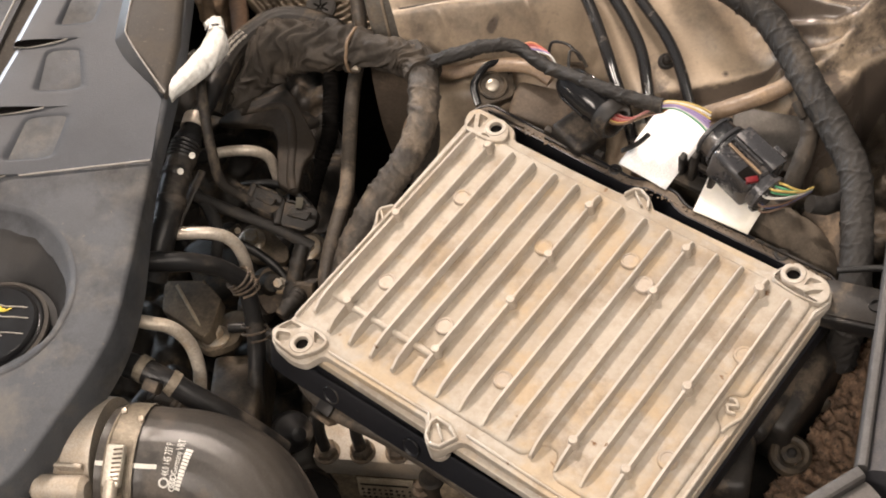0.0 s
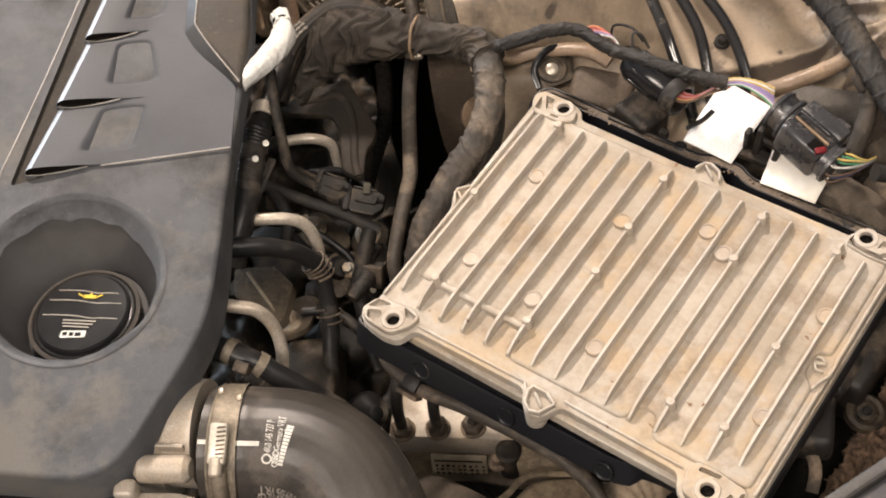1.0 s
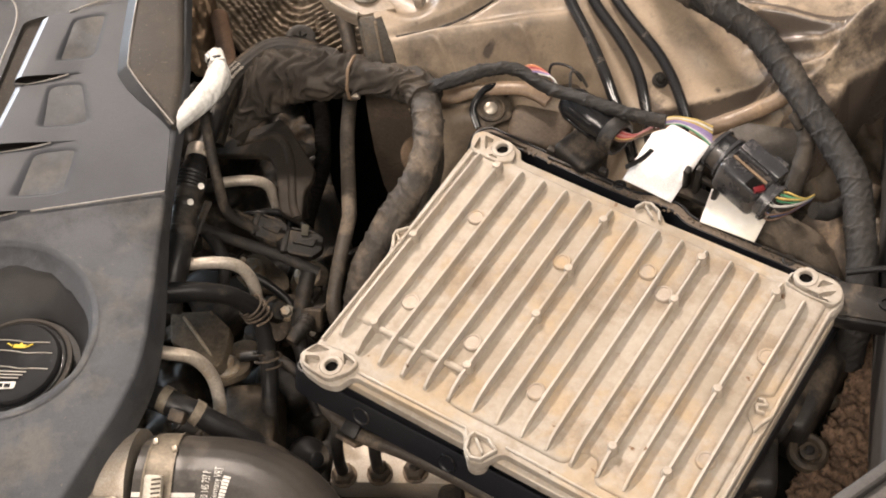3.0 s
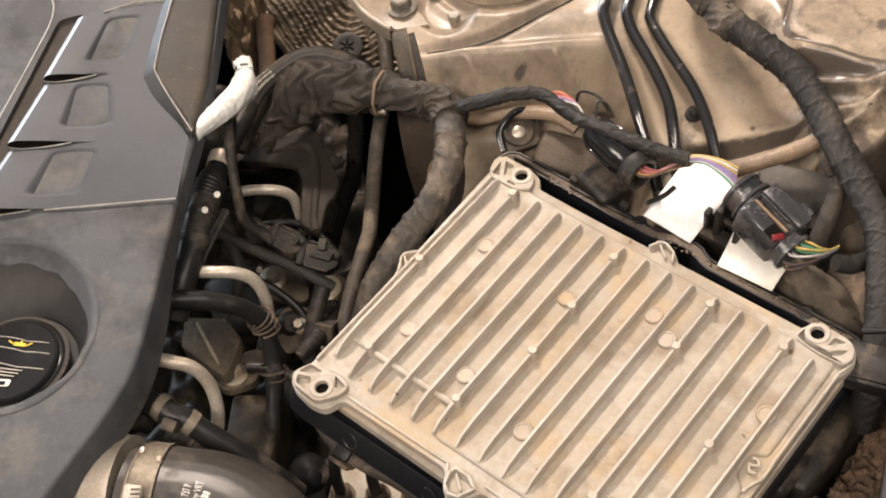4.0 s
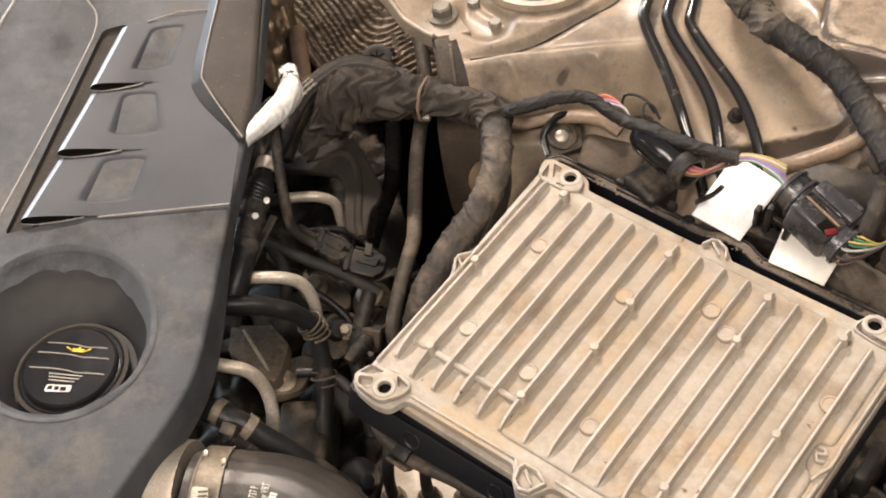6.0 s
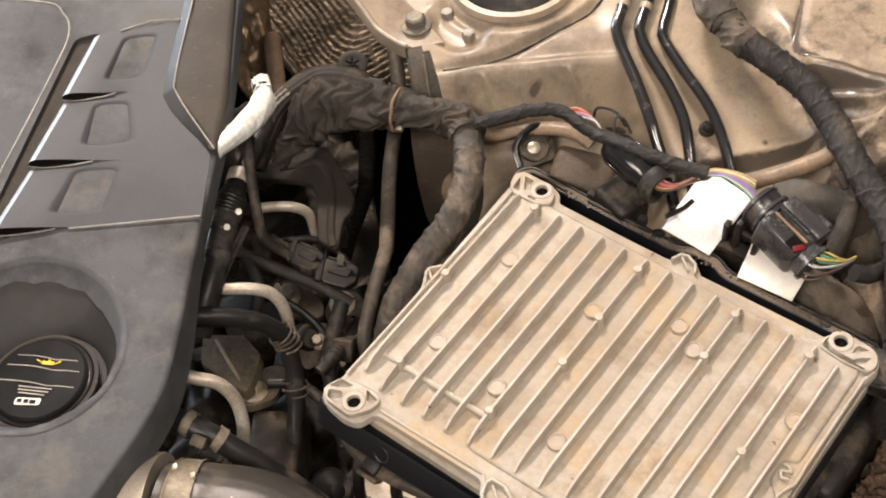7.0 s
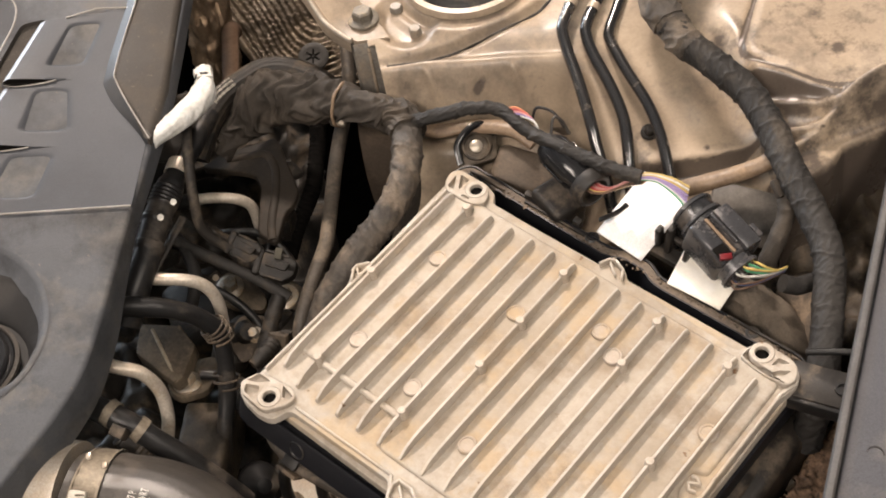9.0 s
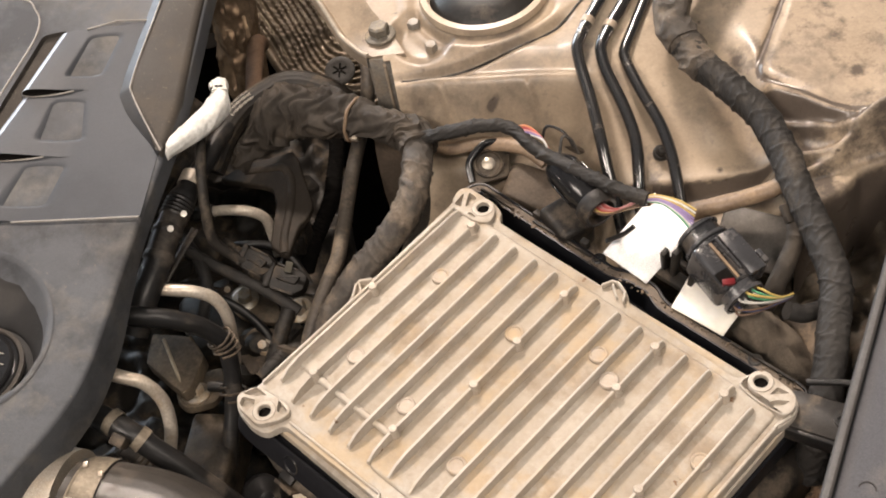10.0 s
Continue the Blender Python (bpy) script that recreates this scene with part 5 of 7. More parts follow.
solid("fuel_hose", tube([(0.020, 0.040, -0.062), (0.000, 0.030, -0.062), (-0.012, 0.016, -0.065), (0.002, -0.011, -0.068), (0.028, -0.037, -0.068), (0.055, -0.068, -0.068), (0.077, -0.097, -0.070),
                         (0.087, -0.122, -0.074), (0.083, -0.148, -0.082), (0.07, -0.18, -0.095)], 0.0046, 16, 10), M_PIPE_TAN, "grey coated pipe running below the tray edge", "pipe")


def pipe_clip():
    thing = group_thing("pipe_clip", "dark plastic clip round the pipe below the tray", "clip", pose(0.000, -0.008, -0.066, 20, 0, -52))
    part("saddle", box((0.012, 0.011, 0.004), (0, 0, 0.003), bevel=0.0015), M_BLACK_DUSTY, thing)
    part("tongue", box((0.016, 0.003, 0.010), (0.001, -0.007, -0.001), (20, 0, 0), 0.0008), M_BROWN, thing)


pipe_clip()
solid("ribbed_conduit", tube([(0.140, -0.100, -0.098), (0.127, -0.109, -0.098), (0.110, -0.112, -0.098), (0.098, -0.121, -0.102), (0.090, -0.135, -0.11), (0.085, -0.155, -0.125)], 0.0135, 24, 12, corrugated(0.006, 0.05)),
      material("beige_conduit", (0.34, 0.27, 0.19), (0.22, 0.165, 0.115), rough=0.7, grain=200, patch=40, bump=0.2), "beige ribbed conduit curving under the tray", "conduit")


def lower_housing():
    thing = group_thing("lower_housing", "dust-caked housing with a raised ledge below the tray", "housing")
    body = prism(round_outline([(0.036, -0.066), (0.058, -0.054), (0.096, -0.064), (0.090, -0.125), (0.060, -0.130)], 0.008), -0.230, -0.157, 0.005, segments=3)
    part("body", body, M_SETTLED, thing)
    part("ledge", tube([(0.030, -0.062, -0.158), (0.040, -0.0595, -0.155), (0.050, -0.0545, -0.153), (0.062, -0.0535, -0.153), (0.078, -0.0590, -0.154), (0.094, -0.0640, -0.156)], 0.0024, 14, 8, flat=0.4), M_SETTLED, thing, "dusty ledge")
    part("upper_case", box((0.050, 0.030, 0.030), (0.078, -0.040, -0.158), (4, 0, -16), 0.004, segments=3), M_SETTLED, thing)
    part("neck", rod(0.009, 0, 0.03, 22, (0.048, -0.036, -0.170), bevel=0.002), M_GRIME, thing)
    hex_bolt(thing, (0.039, -0.037, -0.152), (8, 0, 10), 0.0040, 0.0065, M_BROWN)


lower_housing()
solid("dusty_pad", prism(round_outline([(-0.040, -0.034), (-0.008, -0.026), (0.014, -0.046), (0.034, -0.069), (0.060, -0.100), (0.055, -0.19), (-0.060, -0.19)], 0.010), -0.20, -0.148, 0.008, segments=4), M_PAD, "dust-covered woven pad below the brake unit", "pad")


# ---- the engine's side, between cover and tray ----
def lumpy(s, d):
    z = -0.150 + 0.022 * noise.noise(Vector((s * 30, d * 30, 0.0))) + 0.012 * noise.noise(Vector((s * 80, d * 80, 4.0)))
    return z - 0.16 * sstep(0.0, 0.03, s - 0.25 * (d - 0.1)) + 0.02 * sstep(-0.06, -0.1, s)


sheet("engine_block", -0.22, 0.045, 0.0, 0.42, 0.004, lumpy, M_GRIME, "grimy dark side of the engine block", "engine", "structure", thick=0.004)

solid("steel_fuel_tube", tube([(-0.085, 0.128, -0.018), (-0.064, 0.123, -0.020), (-0.048, 0.121, -0.025), (-0.038, 0.120, -0.035), (-0.034, 0.116, -0.050), (-0.036, 0.110, -0.070), (-0.04, 0.105, -0.09)], 0.0042, 16, 10),
      M_STEEL, "bent bare steel injection tube, upper", "tube", "steel tubes")
solid("steel_fuel_tube", tube([(-0.112, 0.066, -0.014), (-0.095, 0.059, -0.018), (-0.082, 0.055, -0.025), (-0.0755, 0.050, -0.040), (-0.0755, 0.041, -0.056), (-0.081, 0.032, -0.072), (-0.087, 0.026, -0.09)], 0.0044, 16, 10),
      M_STEEL, "bent bare steel injection tube, lower", "tube", "steel tubes")
solid("steel_fuel_tube", tube([(-0.040, 0.203, -0.040), (-0.030, 0.202, -0.040), (-0.014, 0.200, -0.044), (-0.0045, 0.200, -0.055), (-0.0035, 0.198, -0.072), (-0.004, 0.194, -0.09)], 0.0038, 16, 10),
      M_STEEL, "bent bare steel injection tube with a hose end", "tube", "steel tubes")
solid("hose_end", tube([(-0.052, 0.204, -0.040), (-0.038, 0.203, -0.040)], 0.0055, 16, 4), M_RUBBER, "short black hose end on a steel tube", "hose")


def coolant_hose():
    thing = group_thing("coolant_hose", "black rubber hose with wire coils round its bend", "hose")
    line = [(-0.110, 0.108, -0.012), (-0.085, 0.103, -0.015), (-0.062, 0.101, -0.025), (-0.047, 0.101, -0.040), (-0.038, 0.097, -0.055), (-0.038, 0.086, -0.072), (-0.043, 0.069, -0.092), (-0.052, 0.047, -0.112), (-0.06, 0.03, -0.14)]
    part("hose", tube(line, lambda t: 0.0068 - 0.0012 * t, 24, 10, taped(0.02, 0.03, 0.09)), M_BLACK, thing)
    path = path_frames(smooth_path(line, 10))
    for lo, hi, turns in ((36, 44, 4), (54, 58, 2)):
        pts = []
        for k in range(turns * 10 + 1):
            f = lo + (hi - lo) * k / (turns * 10)
            q, a, b, _ = path[int(f)]
            q2 = path[min(int(f) + 1, len(path) - 1)][0]
            ang = 2 * math.pi * k / 10
            pts.append(q.lerp(q2, f - int(f)) + (a * math.cos(ang) + b * math.sin(ang)) * 0.0088)
        part("wire_coil", tube(pts, 0.0009, 6, 2), M_BROWN, thing, "dusty copper-coloured wire coil")


coolant_hose()


def vent_hose():
    thing = group_thing("vent_hose", "black vent hose with a zinc clamp and white dots", "hose")
    line = [(-0.008, 0.262, -0.010), (-0.022, 0.238, -0.004), (-0.032, 0.216, -0.002), (-0.043, 0.199, -0.003), (-0.054, 0.177, -0.004), (-0.063, 0.156, -0.006), (-0.070, 0.138, -0.010), (-0.080, 0.118, -0.016), (-0.092, 0.10, -0.03)]
    part("hose", tube(line, lambda t: 0.0070 + 0.0026 * sstep(0.40, 0.46, t), 28, 24, lambda run, ang: 1.0 + 0.10 * (1 if 0.088 < run < 0.104 and math.sin(run * 2100) > 0.1 else 0) + 0.12 * sstep(0.003, 0.002, abs(run - 0.115)) + 0.12 * sstep(0.003, 0.002, abs(run - 0.135))), M_BLACK, thing)
    band = turned([(0.0080, -0.0050), (0.0088, -0.0050), (0.0088, 0.0050), (0.0080, 0.0050)], 28, m=look((-0.0425, 0.2005, -0.0028), (-0.051, 0.180, -0.003)))
    part("clamp", band, M_STEEL, thing, "yellowish zinc spring clamp")
    part("clamp_tongue", box((0.008, 0.005, 0.006), (-0.0345, 0.197, 0.002), (20, 10, 30), 0.001), M_ZINC, thing)
    for at in ((-0.0460, 0.1650, 0.0052), (-0.0555, 0.1550, 0.0042)):
        part("white_dot", turned([(0.0022, 0), (0.002, 0.0005), (0, 0.0006)], 14, m=look(at, (at[0] - 0.01, at[1] + 0.05, at[2] - 0.06)) @ pose(0, 0, 0, 180)), M_INK, thing)


vent_hose()
solid("thin_pipe", tube([(-0.027, 0.240, 0.020), (-0.029, 0.226, 0.018), (-0.031, 0.213, 0.014), (-0.033, 0.196, 0.006), (-0.0355, 0.178, -0.010), (-0.036, 0.168, -0.032), (-0.023, 0.163, -0.050), (-0.01, 0.16, -0.056)], 0.0037, 14, 10),
      M_GREYPIPE, "thin dark grey pipe bending into a plug", "pipe")
solid("flat_rod", tube([(-0.046, 0.172, -0.020), (-0.058, 0.157, -0.025), (-0.071, 0.139, -0.030), (-0.083, 0.124, -0.036)], 0.003, 10, 6, flat=0.5), M_BLACK_DUSTY, "flat dark stay beside the vent hose", "stay")
solid("dark_cable", tube([(-0.075, 0.19, -0.045), (-0.061, 0.180, -0.05), (-0.036, 0.163, -0.060), (-0.021, 0.153, -0.065), (-0.007, 0.143, -0.070), (0.01, 0.13, -0.08)], 0.0042, 12, 8, taped()), M_TAPE_DARK, "dark taped cable across the engine side", "cable")
solid("dark_cable", tube([(-0.07, 0.205, -0.055), (-0.055, 0.175, -0.055), (-0.05, 0.15, -0.06), (-0.058, 0.13, -0.07)], 0.0045, 12, 8, taped()), M_TAPE_DARK, "dark taped cable below the vent hose", "cable")


def plastic_bracket():
    thing = group_thing("plastic_bracket", "curved dark plastic cable bracket with dusty edges", "bracket", pose(0, 0, -0.060, 0, 0, 0))
    outer = [(-0.0356, 0.2497), (-0.0167, 0.2581), (0.0024, 0.2589), (0.0199, 0.2613), (0.0241, 0.2504), (0.0260, 0.2360), (0.0304, 0.2122), (0.0313, 0.2030), (0.0271, 0.1933), (0.0190, 0.1850), (0.0111, 0.1625), (0.0071, 0.1627), (-0.0011, 0.1724), (-0.0019, 0.1768), (0.0046, 0.2138), (0.0026, 0.2269), (-0.0050, 0.2325), (-0.0352, 0.2455)]
    part("web", prism(round_outline(outer, 0.003), 0.0, 0.005, 0.0016, segments=3), M_BRACKET, thing)
    part("raised_rim", tube([(x, y, 0.0046) for x, y in [(-0.0174, 0.2497), (-0.0023, 0.2481), (0.0111, 0.2461), (0.0166, 0.2328), (0.0151, 0.2086), (0.0088, 0.1803), (0.0077, 0.1638)]], 0.0034, 12, 8, flat=0.6), M_BRACKET, thing)
    part("tail", box((0.014, 0.016, 0.006), (0.027, 0.228, 0.0), (0, 20, 30), 0.0015), M_BLACK_DUSTY, thing)
    part("eyelet", turned([(0.0045, 0.0), (0.0045, 0.0058), (0.0026, 0.0058), (0.0024, 0.0052), (0, 0.0052)], 20, (0.0195, 0.1925, -0.001)), M_BRACKET, thing)


plastic_bracket()


def plug_block(name, at, turn, scale, label):
    thing = group_thing(name, label, "connector", pose(*at, *turn))
    k = scale
    shell = prism(round_outline([(-0.012 * k, -0.008 * k), (0.009 * k, -0.009 * k), (0.014 * k, -0.004 * k), (0.014 * k, 0.005 * k), (0.008 * k, 0.008 * k), (-0.012 * k, 0.007 * k)], 0.002 * k), -0.0065 * k, 0.0055 * k, 0.0016 * k)
    part("housing", shell, M_GRIME, thing)
    part("latch", prism(round_outline([(-0.006 * k, -0.002 * k), (0.008 * k, -0.003 * k), (0.010 * k, 0.003 * k), (-0.004 * k, 0.004 * k)], 0.001), 0.0055 * k, 0.0085 * k, 0.0008), M_GRIME, thing)
    part("collar", box((0.005 * k, 0.018 * k, 0.015 * k), (-0.012 * k, 0, -0.0005), (0, 6, 0), 0.0018 * k), M_GRIME, thing)
    for y in (-0.0088, 0.0078):
        part("rib", box((0.016 * k, 0.0014, 0.012 * k), (0.0, y * k, 0), (0, 0, -3), 0.0004), M_GRIME, thing)
    part("slot", box((0.006 * k, 0.003 * k, 0.0006), (0.0105 * k, 0.0, 0.0056 * k), bevel=0.0002), M_DARK, thing)
    part("cable_boot", tube([(-0.014 * k, 0, 0), (-0.022 * k, 0, 0.001), (-0.032 * k, 0.004 * k, -0.004)], lambda t: (0.0055 - 0.0018 * t) * k, 14, 8, corrugated(0.003, 0.08)), M_GRIME, thing)


plug_block("injector_plug", (-0.012, 0.161, -0.054), (28, 14, -34), 0.9, "dark dusty electrical plug on the engine side")
plug_block("injector_plug", (0.006, 0.147, -0.064), (22, 12, -24), 1.05, "dark square electrical plug with a pale tag")
solid("pale_tag", box((0.005, 0.008, 0.001), (0.0105, 0.149, -0.053), (20, 10, -20), 0.0003), material("greenish_tag", (0.045, 0.041, 0.028), rough=0.6, bump=0.05), "small dull greenish tag on a plug", "tag")
plug_block("injector_plug", (-0.072, 0.176, -0.06), (0, 20, 40), 0.9, "small grimy electrical plug beside the vent hose")
plug_block("injector_plug", (0.012, 0.205, -0.085), (0, 10, 75), 1.0, "dark electrical plug behind the cable bracket")
plug_block("injector_plug", (0.000, 0.118, -0.10), (0, 20, 60), 1.2, "dark electrical plug low beside the tray")


def flap():
    thing = group_thing("mounting_flap", "dust-caked brown cover plate with a raised rib", "plate")
    part("plate", prism(round_outline([(-0.0968, 0.1377), (-0.0685, 0.1284), (-0.0590, 0.1085), (-0.0692, 0.0848), (-0.0756, 0.0814), (-0.1013, 0.1134)], 0.003), -0.092, -0.080, 0.002), M_FLAP, thing)
    part("rib", tube([(-0.0882, 0.1297, -0.080), (-0.0811, 0.1063, -0.080), (-0.0740, 0.0828, -0.082)], 0.0013, 10, 4), M_LABEL, thing)
    part("edge_rib", tube([(-0.070, 0.128, -0.081), (-0.067, 0.115, -0.082), (-0.068, 0.104, -0.083)], 0.0014, 10, 4), M_FLAP, thing)


flap()


def lug_with_bolt(at, way, label):
    thing = group_thing("bolted_lug", label, "bolt", pose(*at, 12, 4, way))
    part("lug", prism(round_outline([(-0.011, -0.012), (0.013, -0.030), (0.020, -0.020), (0.014, 0.010), (0.0, 0.014), (-0.012, 0.008)], 0.006), -0.006, 0.0, 0.001), M_FLAP, thing)
    hex_bolt(thing, (0, 0, 0), (0, 0, 12), 0.0060, 0.0100)


lug_with_bolt((-0.036, 0.176, -0.112), 20, "bright flange bolt in a cast lug on the engine")
lug_with_bolt((-0.071, 0.091, -0.098), 100, "zinc flange bolt beside the brown plate")
lug_with_bolt((0.002, 0.165, -0.125), -40, "dull bolt low on the engine side")
solid("engine_mount_block", box((0.036, 0.052, 0.034), (-0.064, 0.052, -0.122), (6, -4, -18), 0.004, segments=3), M_OIL_AND_SHADE, "grimy brown mounting block under the tubes", "mounting block")
solid("engine_sensor", turned([(0, 0), (0.012, 0), (0.013, 0.012), (0.009, 0.016), (0.009, 0.026), (0.006, 0.03), (0, 0.03)], 20, (-0.032, 0.135, -0.115), (35, 20, 0)), M_GRIME, "grimy round sensor between the hoses", "sensor")
solid("engine_sensor", turned([(0, 0), (0.013, 0), (0.014, 0.010), (0.008, 0.014), (0.008, 0.03), (0, 0.03)], 20, (-0.045, 0.115, -0.12), (-20, 30, 0)), M_GRIME, "dark round sensor under the coolant hose", "sensor")
solid("round_housing", turned([(0, 0), (0.013, 0), (0.0145, 0.004), (0.013, 0.013), (0.008, 0.019), (0.005, 0.026), (0, 0.027)], 26, (-0.038, 0.026, -0.138), (38, 24, 0)), M_BLACK, "dark wet-looking round housing below the pipe", "housing")
solid("pump_casting", box((0.05, 0.045, 0.05), (-0.030, 0.092, -0.150), (10, 15, 25), 0.008, segments=3), M_GRIME, "grimy casting under the hoses", "casting")
solid("pump_casting", box((0.05, 0.06, 0.06), (-0.060, 0.175, -0.145), (6, -10, 10), 0.01, segments=3), M_GRIME, "dark casting behind the bolt", "casting")


def lower_hose():
    thing = group_thing("lower_hose", "dusty black hose with pale joint bands and a clip", "hose")
    part("hose", tube([(-0.140, 0.058, -0.028), (-0.116, 0.043, -0.031), (-0.097, 0.029, -0.036), (-0.086, 0.021, -0.045), (-0.070, 0.010, -0.060), (-0.052, -0.002, -0.080), (-0.04, -0.01, -0.1)], 0.0080, 22, 10, taped(0.03, 0.0, 0.06)), M_BLACK, thing)
    for at, to in (((-0.1055, 0.0365, -0.0335), (-0.095, 0.0275, -0.037)), ((-0.0905, 0.0245, -0.0405), (-0.083, 0.0185, -0.0475))):
        part("joint_band", turned([(0.0081, -0.0030), (0.0090, -0.0030), (0.0090, 0.0030), (0.0081, 0.0030)], 24, m=look(at, to)), M_BAND, thing, "dusty joint band")
    part("clip", box((0.010, 0.008, 0.012), (-0.100, 0.020, -0.031), (20, 10, -35), 0.0015), M_BLACK_DUSTY, thing)
    part("ribbed_branch", tube([(-0.102, 0.022, -0.038), (-0.093, 0.015, -0.050), (-0.083, 0.007, -0.065), (-0.07, -0.005, -0.09)], 0.0065, 18, 10, corrugated(0.0035, 0.07)), M_BLACK_DUSTY, thing)


lower_hose()
solid("grey_body_pipe", tube([(0.0885, 0.3150, -0.0200), (0.0865, 0.292, -0.028), (0.081, 0.266, -0.035), (0.072, 0.247, -0.045), (0.062, 0.224, -0.055), (0.053, 0.194, -0.062), (0.0455, 0.166, -0.0655), (0.043, 0.158, -0.0665), (0.034, 0.142, -0.070), (0.0225, 0.121, -0.076),
                              (0.013, 0.104, -0.088), (0.012, 0.094, -0.105), (0.014, 0.088, -0.15)], 0.0054, 18, 10), M_PIPE_TAN, "dusty grey coated pipe with a kinked bend", "pipe")
solid("tray_strut", tube([(0.030, 0.160, -0.11), (0.072, 0.158, -0.098), (0.10, 0.156, -0.09)], 0.0022, 10, 4), M_BLACK_DUSTY, "thin dark pin behind the grey pipe", "pin")


solid("ribbed_conduit", tube([(0.052, 0.278, -0.072), (0.0498, 0.2645, -0.075), (0.0458, 0.2524, -0.080), (0.0396, 0.2368, -0.090), (0.0297, 0.2251, -0.100), (0.0192, 0.2164, -0.112), (0.008, 0.206, -0.13)], 0.0064, 22, 14, corrugated(0.0034, 0.06)),
      M_DARK, "black ribbed conduit behind the cable bracket", "conduit")
solid("dark_cable", tube([(-0.034, 0.190, -0.066), (-0.020, 0.182, -0.058), (-0.004, 0.181, -0.064), (0.010, 0.172, -0.074), (0.018, 0.158, -0.088)], 0.0028, 12, 10), M_BLACK, "thin black cable over the plugs", "cable")
solid("dark_cable", tube([(-0.078, 0.156, -0.052), (-0.062, 0.150, -0.058), (-0.046, 0.148, -0.068), (-0.030, 0.140, -0.080), (-0.016, 0.124, -0.094), (-0.012, 0.104, -0.11)], 0.0032, 12, 10), M_BLACK, "thin black cable beside the steel tube", "cable")
solid("dark_cable", tube([(-0.058, 0.086, -0.085), (-0.044, 0.082, -0.086), (-0.030, 0.074, -0.092), (-0.022, 0.060, -0.104), (-0.020, 0.044, -0.12)], 0.0036, 12, 10), M_BLACK, "black cable under the wire coil", "cable")
solid("dark_cable", tube([(0.004, 0.132, -0.078), (-0.006, 0.118, -0.088), (-0.016, 0.100, -0.100), (-0.018, 0.080, -0.115), (-0.014, 0.06, -0.13)], 0.0058, 16, 10, corrugated(0.003, 0.06)), M_GRIME, "black ribbed cable sleeve low on the engine", "cable")


def cable_clip(at, turn, label):
    thing = group_thing("cable_clip", label, "clip", pose(*at, *turn))
    part("band", turned([(0.0058, -0.002), (0.0068, -0.002), (0.0068, 0.002), (0.0058, 0.002)], 20), M_BRACKET, thing)
    part("foot", box((0.010, 0.006, 0.003), (0.009, 0, 0), bevel=0.0008), M_BRACKET, thing)
    part("screw", turned([(0, 0.0015), (0.0024, 0.0015), (0.0022, 0.003), (0, 0.0032)], 12, (0.010, 0, 0)), M_ZINC, thing)


cable_clip((-0.047, 0.148, -0.067), (70, 0, 30), "dusty clip round a thin cable")
cable_clip((-0.0165, 0.100, -0.100), (30, 30, 0), "brown clip on a ribbed cable sleeve")


def edge_plate():
    thing = group_thing("engine_edge_plate", "thin rusty stay plate between the hoses", "plate", pose(-0.024, 0.118, -0.098, 20, -12, 25))
    part("plate", prism(round_outline([(-0.016, -0.012), (0.010, -0.018), (0.018, 0.004), (0.004, 0.016), (-0.014, 0.010)], 0.004), -0.001, 0.001, 0.0004), M_BROWN, thing)
    part("fold", box((0.022, 0.002, 0.008), (0.0, -0.0145, -0.004), (0, 0, -13), 0.0006), M_BROWN, thing)
    hex_bolt(thing, (0.004, -0.002, 0.001), (0, 0, 5), 0.0040, 0.0062)


edge_plate()


# ---- harnesses ----
def wrinkled(seed, strength=0.10):
    """Cloth drawn into short folds that run across and slant round a bundle."""
    def shape(run, ang):
        cs, sn = math.cos(ang), math.sin(ang)
        lump = noise.noise(Vector((run * 26 + seed, cs * 0.8, sn * 0.8)))
        bend = noise.noise(Vector((run * 38, cs * 1.1 + seed, sn * 1.1)))
        q = run * 96 + 0.9 * math.sin(ang + seed) + 1.7 * bend
        fold = 1.0 - 2.4 * abs(noise.noise(Vector((q, cs * 0.7 + seed, sn * 0.7))))
        small = noise.noise(Vector((q * 2.6 + 5, cs * 1.6, sn * 1.6 + run * 30)))
        return 1.0 + strength * (0.8 * lump + 0.62 * fold + 0.40 * small)
    return shape


def wound(seed, strength=0.06):
    """Uneven overlapping turns of tape with small wrinkles."""
    def shape(run, ang):
        cs, sn = math.cos(ang), math.sin(ang)
        wander = 0.6 * noise.noise(Vector((run * 33, seed, 0.5))) + 0.25 * noise.noise(Vector((run * 15, cs * 1.5, sn * 1.5 + seed)))
        turn = (run / 0.017 + ang / (2 * math.pi) + wander) % 1.0
        lump = noise.noise(Vector((run * 40 + seed, cs * 1.2, sn * 1.2)))
        q = run * 210 + 2.2 * math.sin(ang + seed)
        wrinkle = 1.0 - min(1.0, 2.5 * abs(noise.noise(Vector((q, cs * 1.4 + seed, sn * 1.4 + run * 30)))))
        return 1.0 + strength * (0.6 * lump + 1.3 * max(0.0, 1.0 - turn * 5.0) * (0.7 + 0.8 * noise.noise(Vector((run * 55, seed, 3)))) + 0.75 * wrinkle)
    return shape


